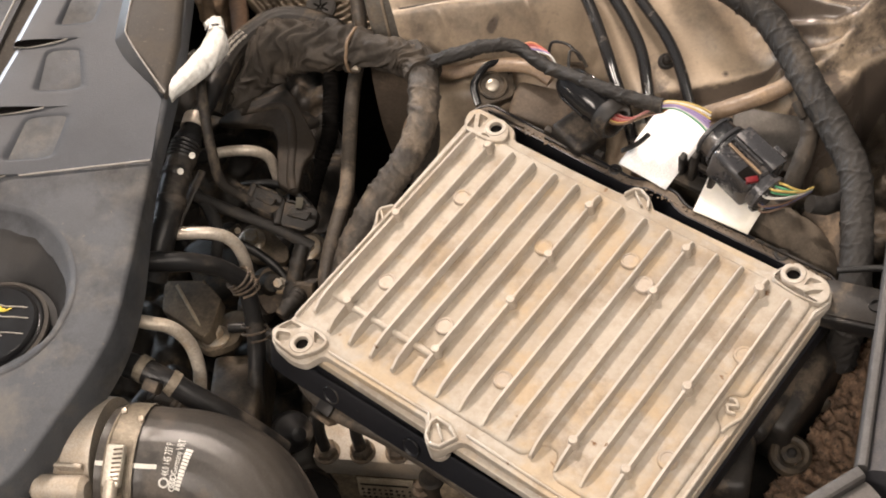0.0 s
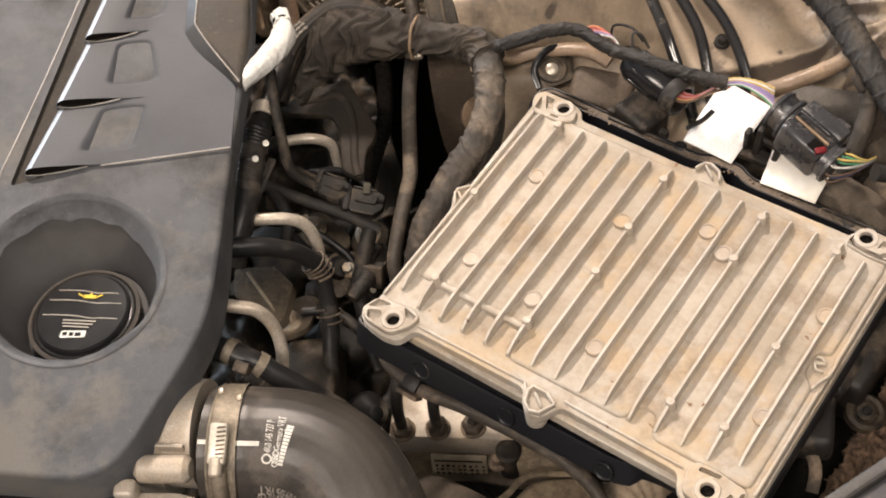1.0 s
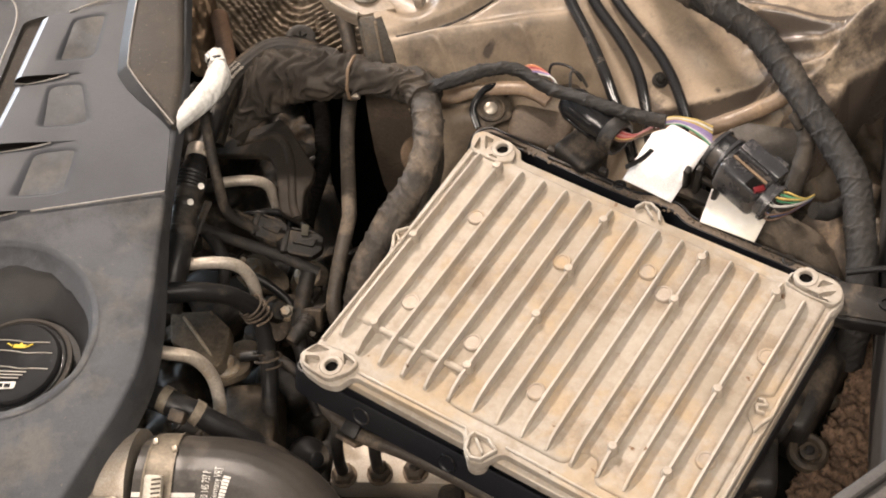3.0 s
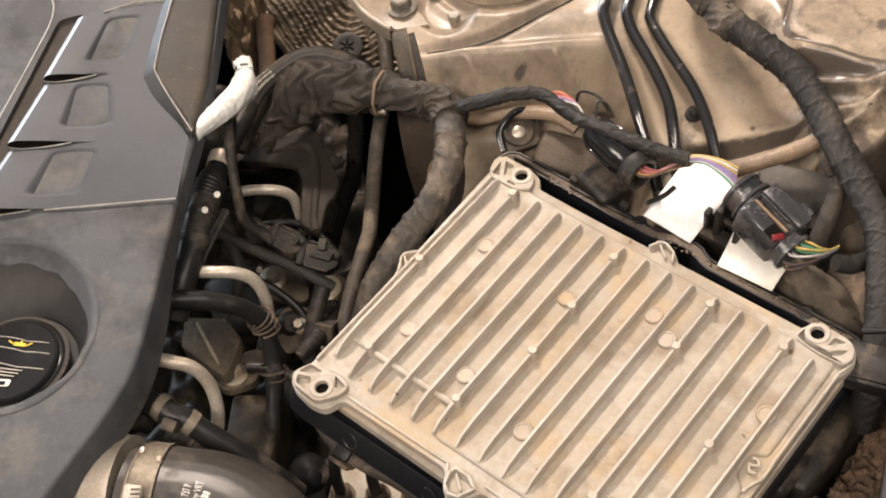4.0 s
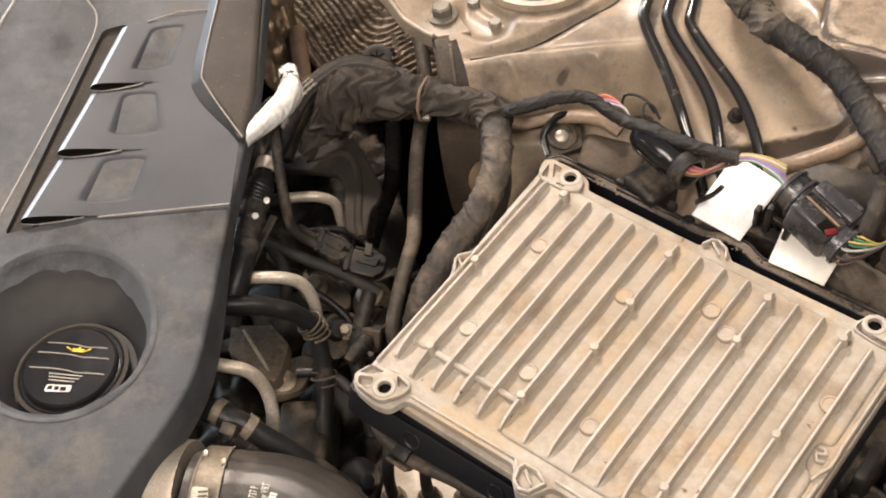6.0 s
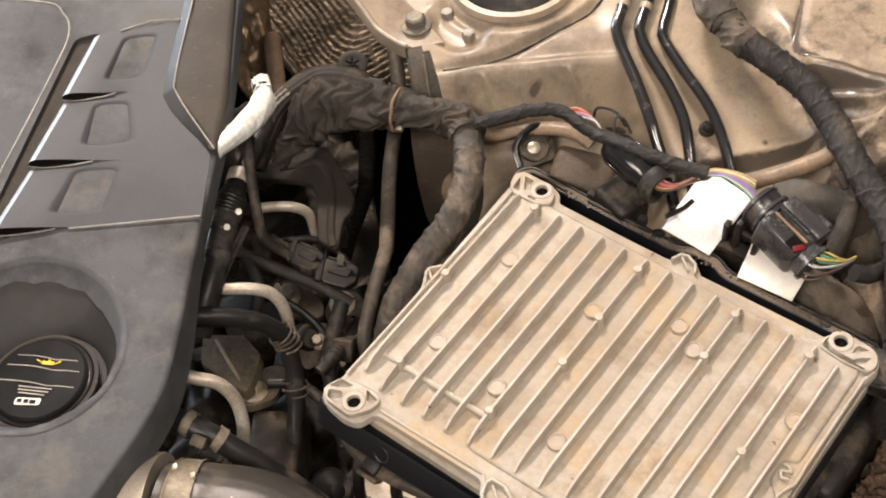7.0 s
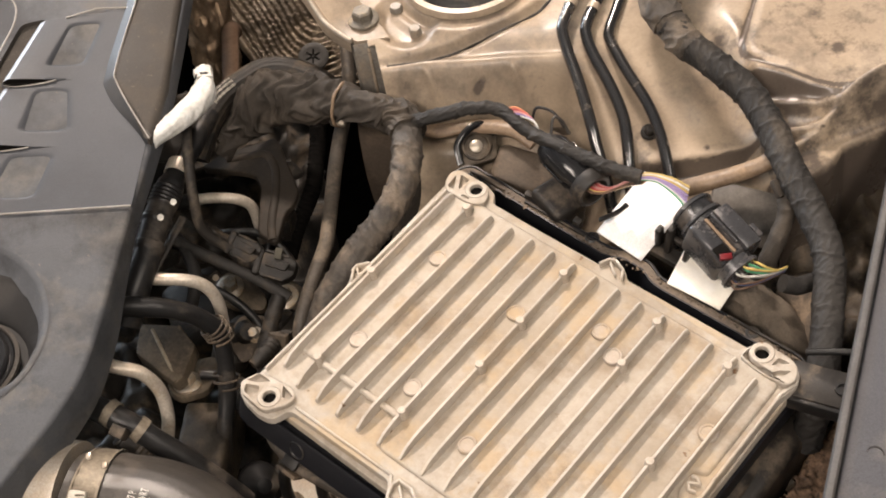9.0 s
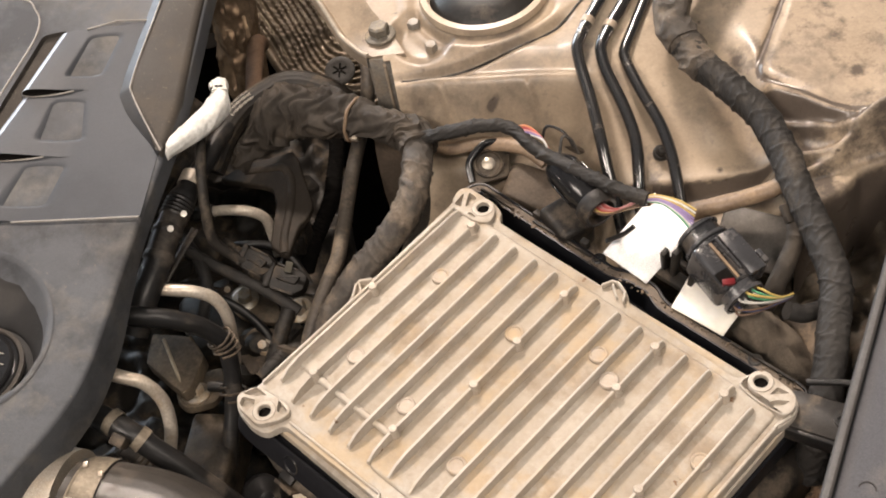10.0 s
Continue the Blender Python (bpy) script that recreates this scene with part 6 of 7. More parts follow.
def main_harness():
    thing = group_thing("main_harness", "thick wrinkled dark cloth-wrapped wiring loom with a cable tie", "wiring loom")
    part("sleeve", tube([(-0.020, 0.240, -0.033), (-0.008, 0.246, -0.026), (0.008, 0.252, -0.018), (0.024, 0.254, -0.010), (0.040, 0.248, -0.005), (0.058, 0.236, -0.002), (0.077, 0.223, 0.0), (0.096, 0.211, 0.0), (0.109, 0.2035, 0.0), (0.1155, 0.193, 0.0), (0.1165, 0.183, 0.0)],
                        lambda t: 0.0112 + 0.0052 * sstep(0.05, 0.36, t) - 0.0052 * sstep(0.42, 0.80, t), 120, 40, wrinkled(1.0, 0.36)), M_TAPE, thing)
    part("branch", tube([(0.1145, 0.206, -0.001), (0.1170, 0.192, 0.0), (0.1150, 0.175, 0.0), (0.1110, 0.158, -0.003), (0.1030, 0.141, -0.008), (0.0900, 0.128, -0.015), (0.0730, 0.117, -0.024), (0.054, 0.104, -0.034), (0.036, 0.090, -0.050), (0.02, 0.07, -0.08)],
                        lambda t: 0.0098 - 0.0006 * t, 56, 26, wound(2.0, 0.13)), M_TAPE_DUSTY, thing)
    part("side_branch", tube([(0.113, 0.158, -0.010), (0.110, 0.148, -0.022), (0.104, 0.140, -0.034), (0.092, 0.124, -0.05)], 0.0065, 16, 8, taped(0.014)), M_TAPE, thing)
    line = [(0.058, 0.236, -0.002), (0.077, 0.223, 0.0), (0.096, 0.211, 0.0)]
    q, a, b, _ = path_frames(smooth_path(line, 8))[8]
    loop = [q + (a * math.cos(k * 0.2618) + b * math.sin(k * 0.2618)) * (0.0152 + 0.0006 * math.sin(k * 1.7)) for k in range(25)]
    part("cable_tie", tube(loop, 0.0012, 8, 2), M_BODY_DARK, thing, "dusty cable tie")
    part("tie_head", box((0.006, 0.004, 0.005), (0.0735, 0.2105, -0.004), (20, 0, -30), 0.0008), M_ALU, thing, "pale cable tie head")


main_harness()


def thin_harness():
    thing = group_thing("sensor_harness", "thin black taped wiring branch with bare coloured wires", "wiring loom")
    part("sleeve", tube([(0.117, 0.190, 0.004), (0.126, 0.184, 0.009), (0.141, 0.179, 0.014), (0.161, 0.176, 0.017), (0.180, 0.168, 0.017), (0.193, 0.146, 0.016), (0.208, 0.126, 0.018), (0.223, 0.110, 0.018), (0.238, 0.095, 0.018), (0.252, 0.084, 0.018)],
                        0.0041, 36, 40, wound(7.0, 0.24)), M_TAPE_DARK, thing)
    for k, colour in enumerate(("orange", "red", "pink", "purple", "white")):
        o = 0.0016 * k
        wire("wire", [(0.183 + o * 0.3, 0.167 - o, 0.018), (0.190 + o * 0.4, 0.163 - o, 0.0215 - o * 0.5), (0.197 + o * 0.3, 0.156 - o, 0.018), (0.201, 0.149 - o, 0.011), (0.203, 0.140, 0.003)], 0.0008, colour, thing)
    for k, colour in enumerate(("yellow", "white", "yellow", "purple", "purple", "purple", "white", "green")):
        o = 0.0018 * k
        wire("wire", [(0.250 + o * 0.15, 0.086 - o * 0.2, 0.019 - o * 0.2), (0.258 + o * 0.2, 0.084 - o * 0.5, 0.020 - o * 0.2), (0.270 - o * 0.1, 0.078 - o * 0.9, 0.018 - o * 0.3), (0.279 - o * 0.5, 0.071 - o * 1.0, 0.014 - o * 0.3)], 0.00062, colour, thing)
    for at in (((0.199, 0.158, 0.012), (0.203, 0.160, 0.020), (0.212, 0.151, 0.022), (0.217, 0.143, 0.014)), ((0.207, 0.138, 0.016), (0.211, 0.146, 0.022), (0.216, 0.144, 0.020), (0.219, 0.138, 0.012))):
        part("loose_tie", tube(list(at), 0.0010, 8, 8), M_BLACK, thing, "loose black cable tie")


thin_harness()
RIBBED = [(-0.034, 0.226, -0.022), (-0.0186, 0.2482, -0.010), (-0.0054, 0.2645, -0.008), (0.0101, 0.2755, -0.008), (0.0256, 0.2840, -0.010), (0.0425, 0.2815, -0.012), (0.0626, 0.2690, -0.018), (0.0812, 0.2480, -0.030)]
solid("corrugated_hose", tube(RIBBED, 0.0100, 64, 12, lambda run, ang: 1.0 + 0.025 * math.sin(ang * 16)), M_GRIME, "black ribbed hose with rows of faded print", "hose")
PRINT = group_thing("hose_print", "rows of unreadable pale print on the ribbed hose", "print")
ribbed_frames = path_frames(smooth_path(RIBBED, 12))
for row in range(3):
    for k in range(14):
        q, a, b, run = ribbed_frames[17 + k]
        out = (Vector((-0.25, -0.35, 0.9)) + a * (0.36 * row - 0.4)).normalized()
        way = (ribbed_frames[18 + k][0] - q).normalized()
        out = (out - way * out.dot(way)).normalized()
        m = Matrix((way, out.cross(way), out)).transposed().to_4x4()
        m.translation = q + out * 0.0102
        bar = box((0.0010, 0.0012 + 0.0006 * ((k * 7 + row) % 3), 0.0003))
        bmesh.ops.transform(bar, matrix=m, verts=bar.verts[:])
        part("print_bar", bar, M_DIMINK, PRINT)


def white_sleeve():
    thing = group_thing("sleeved_sensor_lead", "shiny white heat sleeve over a sensor lead", "sleeve")
    part("sleeve", tube([(-0.0112, 0.2440, 0.0320), (-0.0118, 0.2370, 0.0315), (-0.0165, 0.2265, 0.0312), (-0.0270, 0.2160, 0.0318), (-0.0400, 0.2050, 0.0330), (-0.0500, 0.1975, 0.033), (-0.064, 0.186, 0.026)],
                        lambda t: 0.0054 + 0.0029 * sstep(0.0, 0.16, t) - 0.0028 * sstep(0.30, 0.80, t), 56, 20, wrinkled(3.0, 0.14)), M_WHITE, thing)
    part("sleeve_tip", tube([(-0.0118, 0.2520, 0.0325), (-0.0114, 0.2485, 0.0325), (-0.0112, 0.2425, 0.0320)], lambda t: 0.0060 - 0.0006 * math.sin(math.pi * t), 36, 10, wrinkled(9.0, 0.30)), M_WHITE, thing)
    part("tip_band", turned([(0.0056, -0.0008), (0.0064, -0.0008), (0.0064, 0.0008), (0.0056, 0.0008)], 22, m=look((-0.0112, 0.2455, 0.0322), (-0.0118, 0.2375, 0.0316))), M_BLACK, thing)
    part("fitting", rod(0.008, 0, 0.022, 20, m=look((-0.036, 0.263, 0.016), (-0.010, 0.272, 0.012)), bevel=0.002), M_BROWN, thing)


white_sleeve()


# ---- behind: heat shield, tower, brace ----
def crinkled(s, d):
    z = -0.125 + 0.38 * (d - 0.37) + 0.10 * (s - 0.05)
    # long pressed folds that run beside the hem and then turn along the lower edge
    low = d - 0.372 + 0.010 * noise.noise(Vector((s * 22, d * 14, 8)))
    side = 0.92 * (s - 0.012) + 0.30 * (d - 0.392) + 0.004 * noise.noise(Vector((s * 30, d * 20, 2)))
    k = 0.022
    h = max(k - abs(low - side), 0.0) / k
    w = min(low, side) - h * h * k * 0.25
    fold = math.sin(6.2832 * w / 0.0052 + 1.2 * noise.noise(Vector((s * 60, d * 60, 3))))
    crease = abs(noise.noise(Vector((s * 95, d * 210, 0)))) + 0.5 * abs(noise.noise(Vector((s * 190, d * 400, 4))))
    return z + 0.0011 * fold + 0.0024 * crease + 0.008 * noise.noise(Vector((s * 14, d * 22, 5)))


shield = group_thing("heat_shield", "crinkled dark metal heat shield behind the loom", "heat shield")
sheet("crinkled_panel", -0.03, 0.16, 0.345, 0.60, 0.0011, crinkled, M_SHIELD, "", "",
      skip=lambda s, d: s < 0.012 - 0.30 * (d - 0.39) - 0.02 * math.sin(d * 30), thick=0.001).parent = shield
part("hem", tube([(0.018, 0.375, -0.112), (0.012, 0.392, -0.108), (-0.002, 0.425, -0.096), (-0.018, 0.470, -0.078), (-0.026, 0.52, -0.058)], 0.0045, 12, 8, taped(0.006, 0.1, 0.1)), M_SHIELD, shield, "folded hem")


def star_clip():
    thing = group_thing("star_clip", "round black retaining clip with star slots on the heat shield", "clip", pose(0.0570, 0.3830, -0.098, 22, 0, 0) @ Matrix.Scale(0.62, 4))
    part("disc", turned([(0.021, 0), (0.0205, 0.002), (0.015, 0.0035), (0.012, 0.0028), (0, 0.0028)], 32), M_CLIP, thing)
    for k in range(6):
        # Raised black bars stand for the shade in the star's slits.
        part("slot", box((0.009, 0.0022, 0.001), (0.006 * math.cos(k * 1.047 + 0.3), 0.006 * math.sin(k * 1.047 + 0.3), 0.0032), (0, 0, math.degrees(k * 1.047 + 0.3)), 0.0003), M_DARK, thing)


star_clip()


def crumpled_foil():
    bm = bmesh.new()
    rows = []
    for i in range(34):
        a = -2.4 + 4.2 * i / 33
        row = []
        for j in range(40):
            h = j / 39
            p = Vector((math.cos(a) * 0.024, math.sin(a) * 0.02, h))
            r = 1.0 + 0.22 * noise.noise(Vector((a * 2.2, h * 3, 1))) + 0.26 * abs(noise.noise(Vector((a * 5, h * 5, 2)))) + 0.16 * abs(noise.noise(Vector((a * 9, h * 14, 2))))
            row.append(bm.verts.new((-0.020 + math.sin(a) * 0.0165 * r + 0.004 * h, 0.385 - math.cos(a) * 0.020 * r + 0.055 * h, -0.090 + 0.085 * h)))
        rows.append(row)
    for a, b in zip(rows, rows[1:]):
        for j in range(39):
            bm.faces.new((a[j], b[j], b[j + 1], a[j + 1]))
    ob = solid("foil_wrap", bm, M_FOIL, "crumpled brassy foil wrap beside the engine cover", "foil wrap")
    mod = ob.modifiers.new("thickness", "SOLIDIFY")
    mod.thickness = 0.0006


crumpled_foil()
solid("rusty_pipe", tube([(-0.001, 0.395, -0.062), (-0.0012, 0.380, -0.050), (-0.0030, 0.350, -0.046), (-0.0047, 0.326, -0.045), (-0.010, 0.305, -0.050), (-0.022, 0.290, -0.06)], lambda t: 0.0075 - 0.002 * t, 20, 8, wrinkled(11.0, 0.06)),
      material("rusty_brown_pipe", (0.16, 0.10, 0.065), (0.09, 0.055, 0.035), rough=0.7, grain=200, patch=40, bump=0.3), "brown rusty pipe below the foil", "pipe")
solid("rear_bulkhead", box((0.9, 0.02, 0.5), (0.0, 0.66, -0.12), bevel=0.004), M_BODY_DARK, "grimy rear wall of the engine bay", "bulkhead", kind="structure")


def brace():
    thing = group_thing("tower_brace", "dusty gold strut brace end bolted to the tower", "brace")
    arm = bmesh.new()
    path = [((0.034, 0.372), (0.074, 0.352), 0.066), ((0.052, 0.337), (0.090, 0.322), 0.052), ((0.0671, 0.304), (0.1033, 0.2912), 0.038), ((0.0731, 0.2894), (0.1084, 0.2846), 0.031), ((0.0772, 0.2792), (0.1122, 0.2775), 0.0275), ((0.0871, 0.264), (0.1183, 0.2620), 0.0255), ((0.0930, 0.2578), (0.1202, 0.2551), 0.0245)]
    rows = []
    for (ls, ld), (rs, rd), z in path:
        rim = [(-0.0012, -0.0085), (-0.0008, -0.0008), (0.0004, 0.0006), (0.0020, 0.0004), (0.0040, -0.0016)]
        rows.append([arm.verts.new((ls + o, ld, z + h)) for o, h in rim] + [arm.verts.new((rs - 0.003, rd, z - 0.0016)), arm.verts.new((rs - 0.0006, rd, z - 0.0020)), arm.verts.new((rs + 0.0008, rd, z - 0.0095))])
    for a, b in zip(rows, rows[1:]):
        for j in range(7):
            arm.faces.new((a[j], a[j + 1], b[j + 1], b[j]))
    back = bmesh.ops.extrude_face_region(arm, geom=arm.faces[:])
    bmesh.ops.translate(arm, verts=[v for v in back["geom"] if isinstance(v, bmesh.types.BMVert)], vec=(0, 0, -0.0025))
    part("arm", arm, M_BODY, thing)
    # A pale tube paints the bright highlight along the rolled edge.
    part("rolled_edge", tube([(ls + 0.0006, ld, z + 0.0004) for (ls, ld), _, z in path], 0.0019, 12, 6), M_ALU, thing, "rolled edge painted pale as its highlight")
    hex_bolt(thing, (0.1050, 0.2755, 0.0245), (-4, 0, 10), 0.0074, 0.0112, M_BOLT)
    front = bmesh.new()
    box((0.0200, 0.004, 0.062), (0.1030, 0.2557, -0.0105), (-4, 0, -14), 0.0014, bm=front)
    box((0.004, 0.016, 0.060), (0.1135, 0.2605, -0.0125), (-4, 0, -14), 0.0012, bm=front)
    box((0.004, 0.016, 0.060), (0.0955, 0.2655, -0.0125), (-4, 0, -14), 0.0012, bm=front)
    part("bracket", front, M_BRACE, thing, "grey steel folded bracket below the brace")
    part("seam", box((0.0022, 0.0016, 0.056), (0.1034, 0.2533, -0.0115), (-4, 0, -14), 0.0005), M_BODY, thing)


brace()


def tower_mount():
    thing = group_thing("strut_mount", "dusty black rubber strut mount in the tower opening", "strut mount", pose(0.184, 0.300, 0.0285))
    part("dome", turned([(0.041, -0.010), (0.0405, -0.005), (0.036, 0.000), (0.026, 0.004), (0.012, 0.006), (0, 0.0065)], 44), M_RUBBER, thing)
    part("ring", turned([(0.048, -0.004), (0.047, 0.0012), (0.0425, 0.0016), (0.0415, -0.002)], 44), M_BODY, thing, "gold painted rim")


tower_mount()
for at, turn in (((0.1294, 0.2853, 0.0160), 10), ((0.1386, 0.2585, 0.0160), 35)):
    t = group_thing("tower_bolt", "dust-covered bolt on the shock tower", "bolt", pose(*at, 0, 0, turn), "tower bolts")
    hex_bolt(t, (0, 0, -0.003), (0, 0, 0), 0.0048, 0.0070, M_BRACE)

GROOVE = [(0.1436 + 0.1956 * math.cos(a / 40), 0.4283 + 0.1956 * math.sin(a / 40)) for a in range(-69, -38, 2)]
solid("groove_dirt", tube([(x, y, body_height(x, y) + 0.0007) for x, y in GROOVE], lambda t: 0.0010 + 0.0008 * noise.noise(Vector((t * 14, 0, 2))), 8, 3, flat=0.6),
      M_GRIME, "dark line along the tower's round groove", "dirt", kind="stuff")
PIPES = ([(0.285, 0.292, 0.038), (0.272, 0.272, 0.036), (0.259, 0.255, 0.033), (0.247, 0.239, 0.0305), (0.2385, 0.226, 0.028), (0.2355, 0.219, 0.026), (0.235, 0.204, 0.0215), (0.236, 0.176, 0.0155), (0.236, 0.149, 0.007), (0.236, 0.134, -0.002), (0.237, 0.118, -0.015), (0.238, 0.10, -0.04)],
         [(0.301, 0.289, 0.036), (0.288, 0.269, 0.034), (0.276, 0.252, 0.031), (0.261, 0.233, 0.0275), (0.253, 0.221, 0.0255), (0.2505, 0.213, 0.0235), (0.251, 0.198, 0.0195), (0.256, 0.170, 0.0125), (0.258, 0.147, 0.005), (0.255, 0.126, -0.004), (0.252, 0.112, -0.015), (0.25, 0.095, -0.04)],
         [(0.316, 0.288, 0.034), (0.303, 0.268, 0.031), (0.290, 0.252, 0.0275), (0.276, 0.229, 0.024), (0.267, 0.214, 0.0215), (0.2655, 0.206, 0.0195), (0.269, 0.183, 0.015), (0.276, 0.153, 0.0075), (0.278, 0.131, 0.0005), (0.277, 0.108, -0.010), (0.275, 0.088, -0.022), (0.273, 0.07, -0.045)])
for k, line in enumerate(PIPES):
    t = group_thing("body_pipe", ("glossy black bent pipe on the inner wing", "glossy black bent pipe with a pale ring mark", "thin black bent pipe beside the wing loom")[k], "pipe", group="inner wing pipes")
    part("pipe", tube(line, 0.0041 if k < 2 else 0.0039, 18, 10), M_PIPE, t)
    if k < 2:
        a, b = Vector(line[3]), Vector(line[4])
        part("ring_mark", turned([(0.0042, -0.0026), (0.0045, -0.0026), (0.0045, 0.0026), (0.0042, 0.0026)], 22, m=look(a, b)), M_BODY, t, "pale ring mark")


def rubber_plug():
    thing = group_thing("rubber_plug", "small black rubber plug in the inner wing", "plug", pose(0.2735, 0.1415, -0.008, 25, 0, 0))
    part("flange", turned([(0.0056, -0.003), (0.0056, 0.0012), (0.0044, 0.0022), (0.0034, 0.0022), (0.003, 0.006), (0.0018, 0.0072), (0, 0.0072)], 20), M_RUBBER, thing)


rubber_plug()


def wing_harness():
    thing = group_thing("wing_harness", "thick black taped wiring loom along the inner wing", "wiring loom")
    line = [(0.345, 0.270, 0.056), (0.324, 0.248, 0.052), (0.304, 0.228, 0.047), (0.299, 0.205, 0.042), (0.306, 0.178, 0.036), (0.321, 0.151, 0.031), (0.334, 0.127, 0.026), (0.340, 0.099, 0.020), (0.342, 0.066, 0.014), (0.345, 0.036, 0.008),
            (0.345, 0.006, 0.002), (0.335, -0.022, -0.006), (0.323, -0.050, -0.016), (0.314, -0.066, -0.035), (0.308, -0.075, -0.07)]
    part("sleeve", tube(line, lambda t: 0.0094 - 0.0004 * sstep(0.3, 0.8, t), 64, 60, wound(4.0, 0.10)), M_TAPE_DARK, thing)
    part("cuff", tube([(0.314, 0.238, 0.050), (0.302, 0.222, 0.0455), (0.2985, 0.206, 0.0425), (0.302, 0.190, 0.039)], 0.0108, 56, 22, wrinkled(6.0, 0.24)), M_TAPE_DUSTY, thing, "dusty cloth cuff")
    part("dusty_wrap", tube([(0.302, 0.192, 0.0392), (0.3055, 0.178, 0.0362), (0.3110, 0.167, 0.0340)], 0.0099, 48, 20, wound(8.0, 0.13)), M_TAPE_DUSTY, thing, "brown dust-coated tape")
    # This tube stands for the wing's rolled edge flange, not for wiring.
    part("branch", tube([(0.341, 0.085, 0.010), (0.330, 0.084, 0.003), (0.312, 0.085, -0.002), (0.294, 0.088, -0.007), (0.276, 0.094, -0.016)], 0.0056, 24, 14, wrinkled(5.0, 0.12), flat=0.8), M_BODY_DARK, thing, "rolled edge flange of the inner wing")
    part("branch", tube([(0.341, 0.078, 0.012), (0.338, 0.058, 0.004), (0.332, 0.044, -0.006), (0.318, 0.030, -0.02), (0.305, 0.02, -0.04)], 0.0055, 18, 12, wound(3.0, 0.15)), M_TAPE, thing)
    part("torn_tape", box((0.005, 0.012, 0.004), (0.331, 0.058, 0.009), (30, 20, 20), 0.001), M_TAPE, thing)


wing_harness()


# ---- connectors and cards behind the tray ----
def paper_card(corners, bend, label, mat=None):
    """A sheet of paper by its four corners, slightly bowed."""
    a, b, c, d = [Vector(p) for p in corners]
    bm = bmesh.new()
    rows = []
    for i in range(9):
        u = i / 8
        rows.append([bm.verts.new(a.lerp(b, u).lerp(d.lerp(c, u), j / 8) + Vector((0, 0, bend * math.sin(math.pi * u) * (0.4 + 0.6 * j / 8)))) for j in range(9)])
    for p, q in zip(rows, rows[1:]):
        for j in range(8):
            bm.faces.new((p[j], q[j], q[j + 1], p[j + 1]))
    ob = solid("paper_card", bm, mat or M_PAPER, label, "card", "white cards")
    mod = ob.modifiers.new("thickness", "SOLIDIFY")
    mod.thickness = 0.0004
    return ob


paper_card(((0.2205, 0.0805, -0.0215), (0.2415, 0.0500, -0.0215), (0.2810, 0.0780, -0.012), (0.2621, 0.1125, -0.012)), 0.0004, "clean white paper card tucked behind the tray rim")
paper_card(((0.2520, 0.0285, -0.0215), (0.2766, 0.0005, -0.0215), (0.2932, 0.0140, -0.016), (0.2728, 0.0516, -0.016)), 0.0006, "soiled white paper card lying under the big connector", M_PAPER_SOILED)


